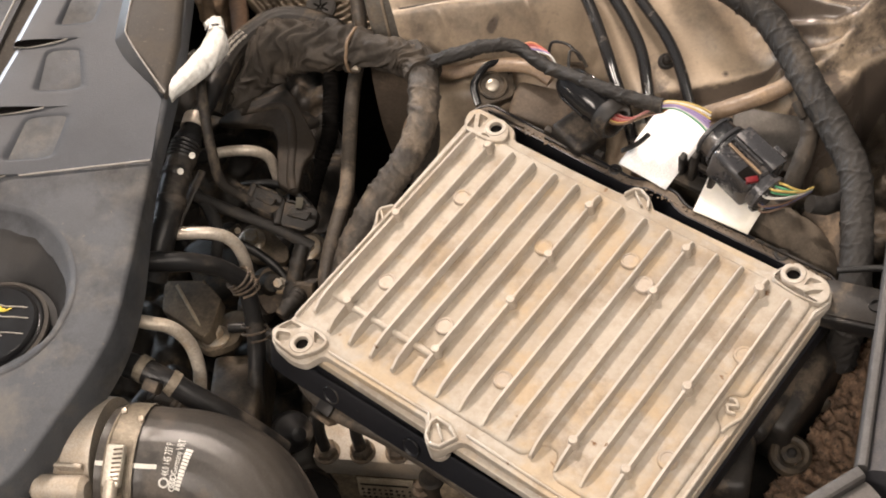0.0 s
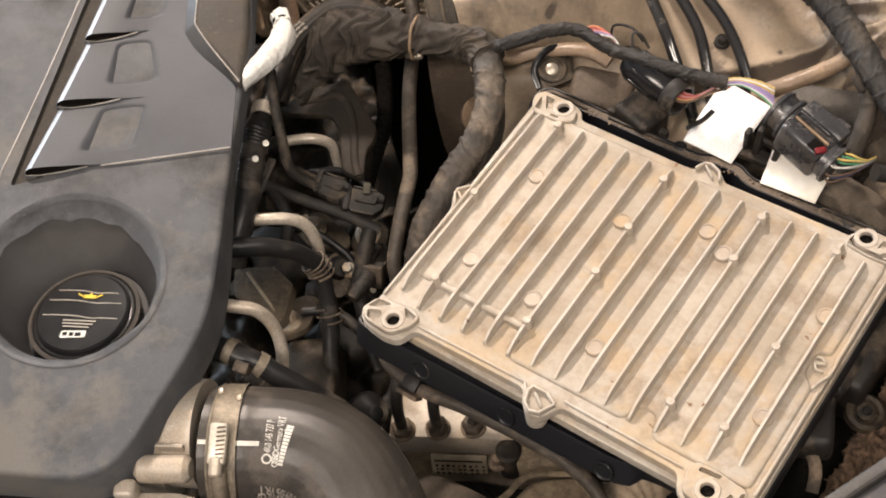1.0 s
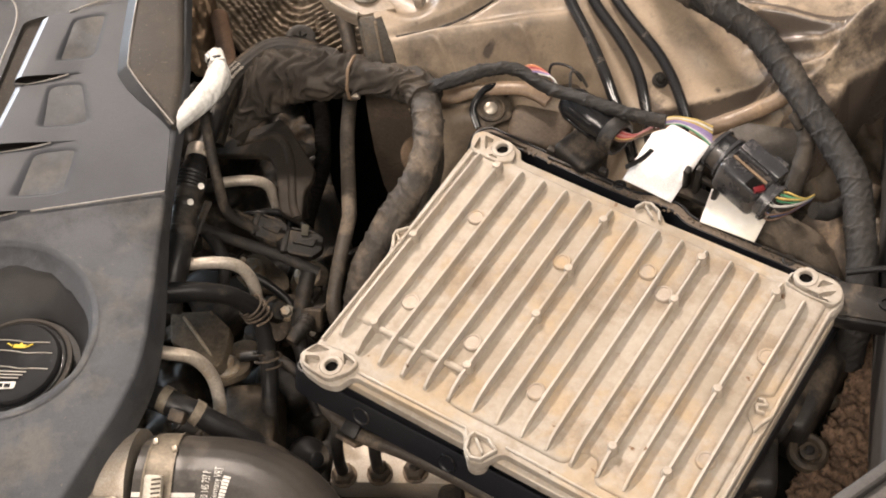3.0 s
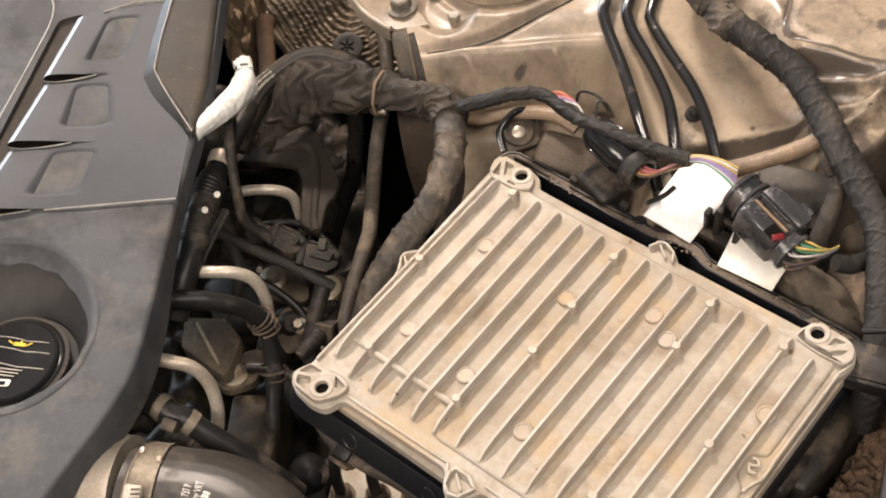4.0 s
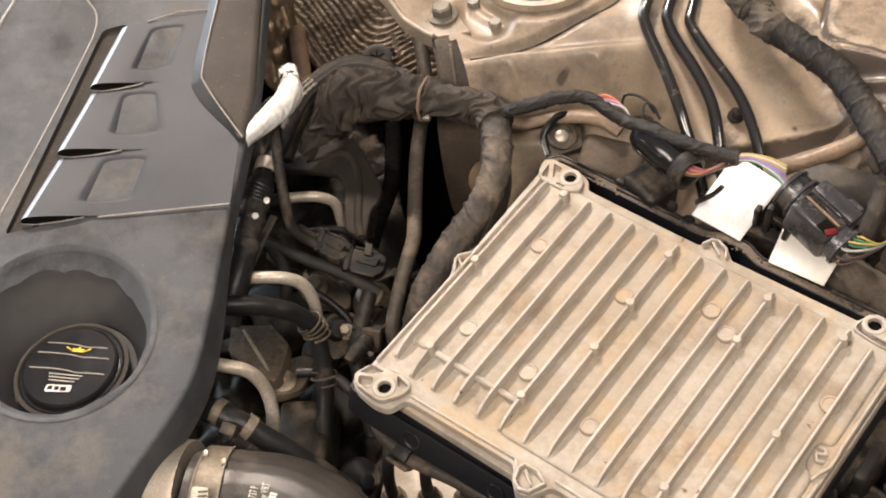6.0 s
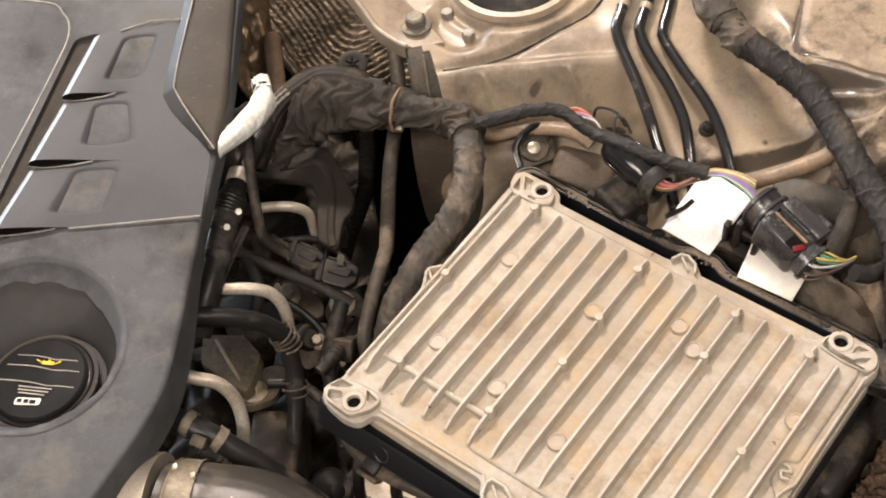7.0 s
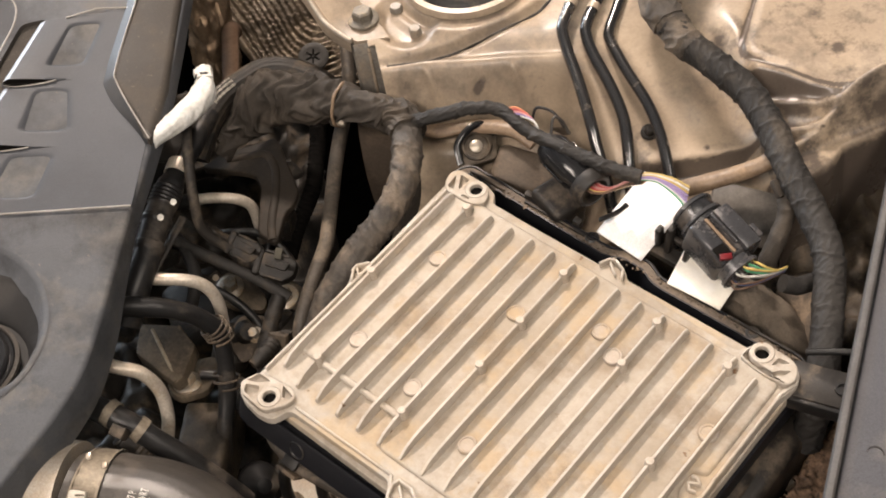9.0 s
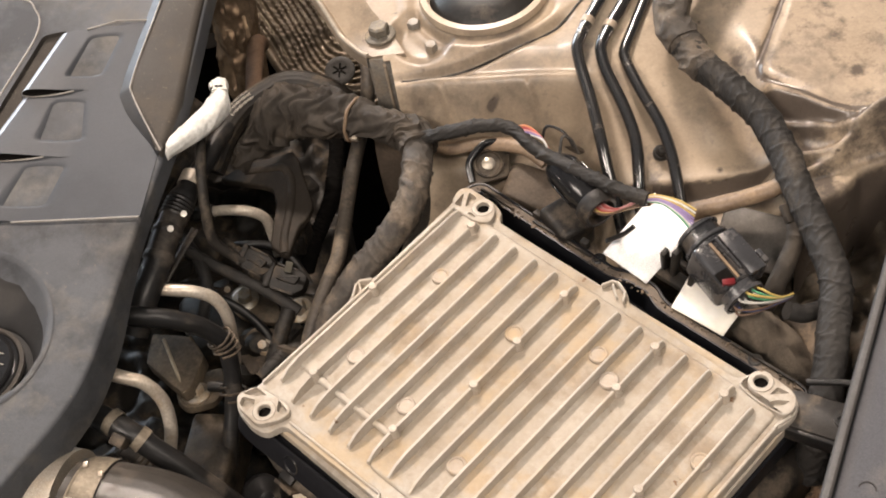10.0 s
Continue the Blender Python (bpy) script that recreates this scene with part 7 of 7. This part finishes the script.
def main_connector():
    m = pose(0.2838, 0.0349, 0.0031, -8, 12, -66) @ Matrix.Diagonal((0.80, 0.96, 0.95, 1.0))
    thing = group_thing("main_connector", "large black multi-pin connector with a red lock, unplugged", "connector", m)
    part("shell", box((0.040, 0.031, 0.025), (0.004, 0, 0), bevel=0.0035, segments=3), M_CONN, thing)
    part("top_slide", box((0.040, 0.013, 0.006), (0.005, 0.0095, 0.0135), bevel=0.002), M_CONN, thing)
    part("side_slide", box((0.034, 0.004, 0.016), (0.006, 0.0185, 0.002), bevel=0.0012), M_CONN, thing)
    part("seal_strip", box((0.034, 0.0022, 0.0012), (0.004, -0.0035, 0.0134), (0, 0, 0), 0.0004), M_BODY_DARK, thing, "dusty tan strip")
    part("window", box((0.012, 0.010, 0.001), (0.016, -0.0105, 0.0130), bevel=0.0004), M_DARK, thing)
    part("lock", box((0.0085, 0.0050, 0.003), (0.0205, -0.0110, 0.0128), (0, 0, 62), 0.0008), M_RED, thing, "red locking tab")
    part("boot", turned([(0.007, -0.034), (0.0115, -0.0338), (0.0138, -0.0325), (0.0136, -0.028), (0.0138, -0.0225), (0.0134, -0.0215), (0.0135, -0.0135), (0, -0.0135)], 32, m=pose(0, 0.002, 0.001, 0, 90, 0)), M_CONN, thing, "scuffed black rubber boot")
    part("boot_ring", turned([(0.0130, -0.0020), (0.0158, -0.0014), (0.0158, 0.0008), (0.0145, 0.0018), (0.0125, 0.0020)], 32, m=pose(-0.0185, 0.002, 0.001, 0, 90, 0)), M_CONN, thing)
    part("fold", turned([(0.0135, -0.0012), (0.0154, -0.0006), (0.0154, 0.0006), (0.0135, 0.0012)], 32, m=pose(-0.0300, 0.002, 0.001, 0, 90, 0)), M_CONN, thing)
    part("nose", rod(0.0125, 0.022, 0.034, 28, m=pose(0, -0.002, 0.0, 0, 90, 0), bevel=0.002), M_CONN, thing)
    part("nose_ring", turned([(0.0125, -0.002), (0.0142, -0.0015), (0.0142, 0.0015), (0.0125, 0.002)], 28, m=pose(0.0315, -0.002, 0, 0, 90, 0)), M_CONN, thing)
    part("latch", box((0.012, 0.004, 0.008), (0.014, 0.0215, 0.007), bevel=0.001), M_CONN, thing)
    for k, (y, z) in enumerate(((-0.011, 0.008), (0.0, 0.0175), (0.0155, 0.014))):
        part("rib", box((0.030, 0.0016, 0.003), (0.002, y, z - 0.001), bevel=0.0005), M_CONN, thing)
    ends = (("white", -0.006, 0.006), ("white", 0.004, 0.004), ("green", 0.002, 0.008), ("blue", -0.003, -0.004), ("brown", -0.007, 0.0), ("yellow", 0.006, 0.007), ("white", -0.001, 0.002), ("orange", 0.005, 0.001), ("brown", -0.004, -0.007), ("green", 0.0, 0.005), ("yellow", -0.002, 0.009))
    for k, (colour, y, z) in enumerate(ends):
        bulge = 0.003 * math.sin(k * 2.1)
        wire("wire", [(0.030, y - 0.002, z), (0.037, y * 1.3 - 0.002, z * 1.4), (0.044 + bulge * 0.4, y * 0.9 + 0.006 + bulge * 0.6, z * 1.1), (0.047, 0.016 + y * 0.3, z * 0.5 - 0.001), (0.048, 0.027, z * 0.3 - 0.003)], 0.0008, colour, thing)


main_connector()
solid("connector_tail", tube([(0.314, -0.002, -0.004), (0.322, -0.003, -0.009), (0.331, 0.0, -0.014), (0.342, 0.008, -0.024)], 0.0055, 16, 8, taped(0.01)), M_TAPE_DARK, "taped tail of the connector's wires", "cable")


def small_connector():
    m = pose(0.2180, 0.1052, 0.0055, 0, 4, -66.8)
    thing = group_thing("small_connector", "round black connector with red and pink wires", "connector", m)
    part("shell", turned([(0, -0.034), (0.0095, -0.034), (0.0122, -0.028), (0.0122, -0.004), (0.0108, -0.002), (0.0108, 0.008), (0, 0.008)], 36, m=pose(0, 0, 0, 0, 90, 0)), M_GLOSS, thing)
    for a in range(5):
        ang = math.radians(20 + 40 * a)
        part("rib", box((0.020, 0.0014, 0.0016), (-0.014, 0.0122 * math.cos(ang), 0.0122 * math.sin(ang)), (math.degrees(ang) - 90, 0, 0), 0.0005), M_GLOSS, thing)
    part("collar", turned([(0.0108, 0.004), (0.0128, 0.0048), (0.0132, 0.008), (0.0128, 0.0132), (0.0118, 0.0146), (0.0098, 0.0146), (0.0094, 0.0085), (0, 0.0080)], 36, m=pose(0, 0, 0, 0, 90, 0)), M_BLACK_DUSTY, thing, "dusty grey rubber collar")
    part("latch", box((0.014, 0.006, 0.003), (-0.014, 0.002, 0.0126), bevel=0.001), M_GLOSS, thing)
    for k, (colour, y) in enumerate((("red", 0.003), ("pink", 0.001), ("red", -0.001), ("yellow", -0.003), ("brown", -0.004), ("pink", 0.004))):
        wire("wire", [(0.006, y, 0.002), (0.015, y + 0.001, 0.003), (0.021, y * 0.8 + 0.006, 0.004), (0.026, y * 0.9 + 0.018, 0.003 + 0.001 * k), (0.029, y * 0.9 + 0.030, 0.003)], 0.0009, colour, thing)


small_connector()
# Black block added to fill the dark void below the connector.
solid("connector_socket", box((0.030, 0.026, 0.026), (0.2035, 0.1140, -0.028), (0, 6, -66.8), 0.004, segments=3), M_BLACK_DUSTY, "dull black block below the small connector", "socket")
solid("tie_hook", tube([(0.224, 0.083, -0.013), (0.228, 0.0815, -0.0100), (0.235, 0.081, -0.0070), (0.2425, 0.0835, -0.0045)], 0.0021, 10, 8, flat=0.6), M_BLACK, "black plastic hook over the white card", "hook")


def holder_comb():
    thing = group_thing("connector_holder", "dusty black plastic connector holder on the tray rim", "holder", pose(0.2585, 0.0510, -0.022, 0, 0, -52))
    part("foot", box((0.030, 0.010, 0.005), (0.004, 0, 0.0), bevel=0.0012), M_BLACK_DUSTY, thing)
    for x, h, tilt in ((-0.007, 0.022, 8), (0.001, 0.027, 0), (0.014, 0.014, -10)):
        part("prong", box((0.004, 0.006, h), (x, 0.002, h / 2), (tilt, 6, 0), 0.0011), M_BLACK_DUSTY, thing)
    part("bridge", box((0.016, 0.004, 0.004), (0.006, 0.006, 0.010), (0, 12, 0), 0.001), M_BLACK_DUSTY, thing)


holder_comb()


def earth_clip():
    thing = group_thing("earth_clip", "bright domed stud on a grimy plate with a black rim", "clip", pose(0.160, 0.178, -0.026, 24, 0, 10))
    part("plate", prism(round_outline([(-0.016, -0.010), (0.012, -0.012), (0.020, 0.010), (0.004, 0.016), (-0.010, 0.008)], 0.004), -0.002, 0.002, 0.0008), M_OIL_AND_SHADE, thing)
    part("rim", tube([(-0.014, -0.008, 0.003), (-0.012, 0.004, 0.005), (-0.006, 0.010, 0.006), (0.004, 0.0145, 0.006), (0.014, 0.012, 0.004), (0.017, 0.004, 0.003)], 0.0026, 10, 8, flat=0.7), M_GLOSS, thing, "glossy black raised rim")
    part("cup", turned([(0.0105, 0.0018), (0.0102, 0.0040), (0.0088, 0.0042), (0.0080, 0.0026), (0, 0.0026)], 26, (0.001, 0.001, 0)), M_OIL_AND_SHADE, thing, "grimy cup round the stud")
    part("stud", turned([(0.0050, 0.002), (0.0046, 0.0034), (0.0032, 0.0042), (0, 0.0045)], 22, (0.001, 0.001, 0)), M_ZINC, thing, "bright domed stud")


earth_clip()
solid("wing_fold", tube([(0.120, 0.215, -0.020), (0.136, 0.200, -0.023), (0.158, 0.195, -0.020), (0.186, 0.180, -0.016), (0.20, 0.165, -0.02)], 0.006, 14, 8, flat=0.6), M_BODY_DARK, "grimy gold painted folded flange below the tower", "flange")
solid("chassis_lug", box((0.045, 0.030, 0.02), (0.190, 0.158, -0.040), (20, 10, -30), 0.006, segments=3), M_DIRT_AND_SHADE, "dirt-caked gold painted lug below the wiring", "lug")
solid("damper_pad", box((0.052, 0.040, 0.010), (0.318, 0.070, -0.030), (18, 4, -30), 0.003), M_PANEL, "smooth grey-brown panel behind the big connector", "panel")


def lint(s, d):
    return -0.070 + 0.018 * noise.noise(Vector((s * 45, d * 45, 0))) + 0.010 * noise.noise(Vector((s * 110, d * 110, 7))) - 0.03 * sstep(0.0, -0.04, d)


solid("leaf_debris_hose", tube([(0.290, 0.030, -0.045), (0.300, 0.012, -0.040), (0.312, -0.006, -0.044), (0.316, -0.028, -0.052), (0.312, -0.045, -0.06)], 0.0125, 30, 14, wrinkled(9.0, 0.22)), M_PAD, "brown lint-covered hose behind the tray", "hose")
solid("side_loom", tube([(0.330, 0.020, -0.045), (0.338, -0.005, -0.048), (0.330, -0.03, -0.055), (0.318, -0.05, -0.065)], 0.014, 22, 10, wrinkled(12.0, 0.08)), M_BROWN, "dusty wrapped loom behind the tray", "loom")
# A darker brown here puts the bay's shade into the colour.
sheet("bay_side", 0.20, 0.50, -0.09, 0.10, 0.004, lint, M_OIL_AND_SHADE, "brown side of the bay beyond the tray, darkened for its shade", "engine bay", "structure")


def wing_grommet():
    thing = group_thing("wheelhouse_grommet", "round rubber grommet in the wheelhouse side", "grommet", pose(0.105, 0.198, -0.068, 62, 0, 30))
    part("flange", turned([(0.0135, 0), (0.0135, 0.002), (0.010, 0.004), (0.0055, 0.004), (0.005, 0.001), (0, 0.001)], 26), M_BODY_DARK, thing)


wing_grommet()


# ---- right: carrier panels, bracket, soil ----
def carrier():
    thing = group_thing("lock_carrier", "blue-grey painted metal carrier panel with a dusty lip", "carrier panel", kind="structure")
    a, b = Vector((0.445, 0.130)), Vector((0.262, -0.182))
    c = Vector((0.020, -0.246))

    def wall(name, p, q, zp, zq, out, mat, depth, width, lip):
        way = (q - p).normalized()
        side = Vector((-way.y, way.x))
        if side.dot(out) < 0:
            side = -side
        bm = bmesh.new()
        rows = []
        for k in range(13):
            t = k / 12
            m = p.lerp(q, t)
            z = zp + (zq - zp) * t
            prof = [(0.002, z - depth), (0.0, z - 0.004), (0.0012, z - 0.0008), (0.003, z)] if lip else [(0.0008, z - depth), (0.0008, z - 0.0042), (0.0022, z - 0.0022), (0.0048, z - 0.0008), (0.009, z)]
            prof += [(lip or width * 0.6, z), ((lip or width) + 0.0012, z - 0.0012), ((lip or width) + 0.0012, z - depth)]
            rows.append([bm.verts.new((m.x + side.x * o, m.y + side.y * o, zz)) for o, zz in prof])
        for r0, r1 in zip(rows, rows[1:]):
            for j in range(len(r0) - 1):
                bm.faces.new((r0[j], r0[j + 1], r1[j + 1], r1[j]))
            bm.faces.new((r0[-1], r0[0], r1[0], r1[-1]))
        bm.faces.new(rows[0])
        bm.faces.new(rows[-1][::-1])
        return part(name, bm, mat, thing)

    out = Vector((1.0, -0.6))
    wall("side_lip", a, b, 0.008, 0.030, out, M_RAIL_LIP, 0.12, 0.006, 0.0045)
    side = (b - a).normalized()
    off = Vector((-side.y, side.x)) * (1 if Vector((-side.y, side.x)).dot(out) > 0 else -1) * 0.0047
    top = wall("side_panel", a + off, b + off, 0.0055, 0.0275, out, M_RAIL, 0.13, 0.14, 0)
    wall("front_lip", b, c, 0.030, 0.030, Vector((0.1, -1)), M_RAIL_LIP, 0.10, 0.006, 0.0065)
    side = (c - b).normalized()
    off = Vector((-side.y, side.x)) * (1 if Vector((-side.y, side.x)).y < 0 else -1) * 0.0067
    wall("front_panel", b + off, c + off, 0.0265, 0.0265, Vector((0.1, -1)), M_RAIL, 0.10, 0.14, 0)
    screw = turned([(0.0050, -0.003), (0.0046, 0.0003), (0.0038, 0.0003), (0.0032, -0.0004), (0, -0.0004)], 24, (0.3139, -0.1362, 0.0232), (0, 0, 0))
    part("screw", screw, M_BLACK, thing, "dark recessed screw")
    part("front_screw", turned([(0.005, 0), (0.0045, 0.003), (0, 0.0035)], 16, (0.182, -0.232, 0.0265)), M_BLACK, thing)


carrier()


def tray_arm():
    thing = group_thing("tray_bracket", "flat black metal bracket between tray and carrier panel", "bracket", pose(0.318, -0.078, -0.012, 0, 0, -30))
    part("arm", prism(round_outline([(-0.034, -0.008), (0.030, -0.012), (0.034, 0.012), (-0.026, 0.016)], 0.005), -0.003, 0.003, 0.001), M_BLACK_DUSTY, thing)
    part("edge", box((0.060, 0.003, 0.010), (-0.002, -0.0115, -0.003), (0, 0, -5), 0.0008), M_BLACK, thing)
    part("hole", turned([(0.0045, 0.003), (0.0045, 0.0045), (0.003, 0.0045), (0.003, 0.0032), (0, 0.0032)], 18, (0.004, 0.002, 0)), M_BLACK, thing)
    part("cable", tube([(-0.02, 0.020, 0.006), (0.0, 0.024, 0.008), (0.025, 0.026, 0.010), (0.05, 0.03, 0.012)], 0.002, 10, 6), M_BLACK, thing)


tray_arm()


def soil(s, d):
    return -0.086 + 0.006 * noise.noise(Vector((s * 60, d * 60, 0))) + 0.004 * noise.noise(Vector((s * 230, d * 230, 1))) + 0.0042 * abs(noise.noise(Vector((s * 420, d * 420, 2))))


sheet("soil_layer", 0.19, 0.37, -0.19, -0.04, 0.0010, soil, M_DIRT, "loose brown soil lying on the lower carrier", "soil", "stuff", thick=0.003,
      skip=lambda s, d: d > -0.14 + 0.8 * (s - 0.234) + 0.010 * noise.noise(Vector((s * 50, d * 50, 9))))


def cup_washer():
    thing = group_thing("cup_washer", "dirty black rubber mount with a steel washer in the soil", "mount", pose(0.2595, -0.118, -0.084, 10, 4, 0))
    part("ring", turned([(0.0125, 0), (0.0122, 0.006), (0.0100, 0.0078), (0.0078, 0.0070), (0.0068, 0.004), (0.0060, 0.004), (0.0058, 0.0062), (0.0030, 0.0068), (0.0026, 0.005), (0, 0.005)], 32), M_OIL_AND_SHADE, thing)
    part("stud", turned([(0.003, 0.004), (0.003, 0.008), (0.002, 0.009), (0, 0.009)], 16), M_BLACK, thing)


cup_washer()
solid("headlight_arm", box((0.075, 0.022, 0.016), (0.262, -0.086, -0.062), (8, 12, 40), 0.005, segments=3), M_BLACK_DUSTY, "black plastic arm below the control unit", "arm")
solid("headlight_arm", box((0.055, 0.026, 0.02), (0.222, -0.120, -0.058), (0, 10, 62), 0.006, segments=3), M_BLACK_DUSTY, "black moulded arm beside the soil", "arm")
solid("beam_housing", box((0.085, 0.042, 0.05), (0.277, -0.074, -0.082), (0, 0, 38), 0.006, segments=3), M_BLACK_DUSTY, "dark glossy lamp housing under the bracket", "housing")
solid("steel_strip", tube([(0.196, -0.1385, -0.064), (0.2035, -0.1365, -0.058), (0.2100, -0.1430, -0.056), (0.2090, -0.1530, -0.060), (0.2030, -0.1620, -0.066)], 0.0038, 16, 8, flat=0.35), M_BROWN, "bent dusty steel strip below the control unit's corner", "strip")
solid("cross_bar", box((0.16, 0.02, 0.02), (0.175, -0.165, -0.10), (0, 0, -20), 0.004), M_BLACK, "black cross bar behind the front panel", "bar")
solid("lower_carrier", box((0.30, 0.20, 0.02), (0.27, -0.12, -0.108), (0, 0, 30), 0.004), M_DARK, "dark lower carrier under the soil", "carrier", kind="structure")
solid("bay_liner", box((0.03, 0.5, 0.3), (0.470, 0.0, -0.16), (0, 0, -28), 0.006), M_BLACK, "black plastic bay liner beyond the loom", "liner", kind="structure")


# ---- unseen strip lamps placed over the lights ----
def tube_lamp(at, turn, size):
    thing = group_thing("unseen_lamp", "white workshop strip lamp, unseen, placed over its light", "lamp", pose(*at, 0, 0, turn), "strip lamps")
    part("housing", box((size, 0.30, 0.08), (0, 0, 0.06), bevel=0.01), M_PAPER, thing)
    for x in (-0.45, 0.45):
        part("hanger", rod(0.006, 0.09, 2.31 - at[2], 8, (x * size, 0, 0)), M_PAPER, thing)
    part("diffuser", box((size * 0.97, 0.27, 0.02), (0, 0, 0.02), bevel=0.006), M_LAMP, thing)


tube_lamp((0.12, 1.85, 2.24), 0, 0.5)
# These two fixtures are made up to go with the fill lights.
tube_lamp((-0.95, -1.00, 2.07), -45, 1.3)
tube_lamp((0.70, -0.75, 1.84), 40, 1.3)
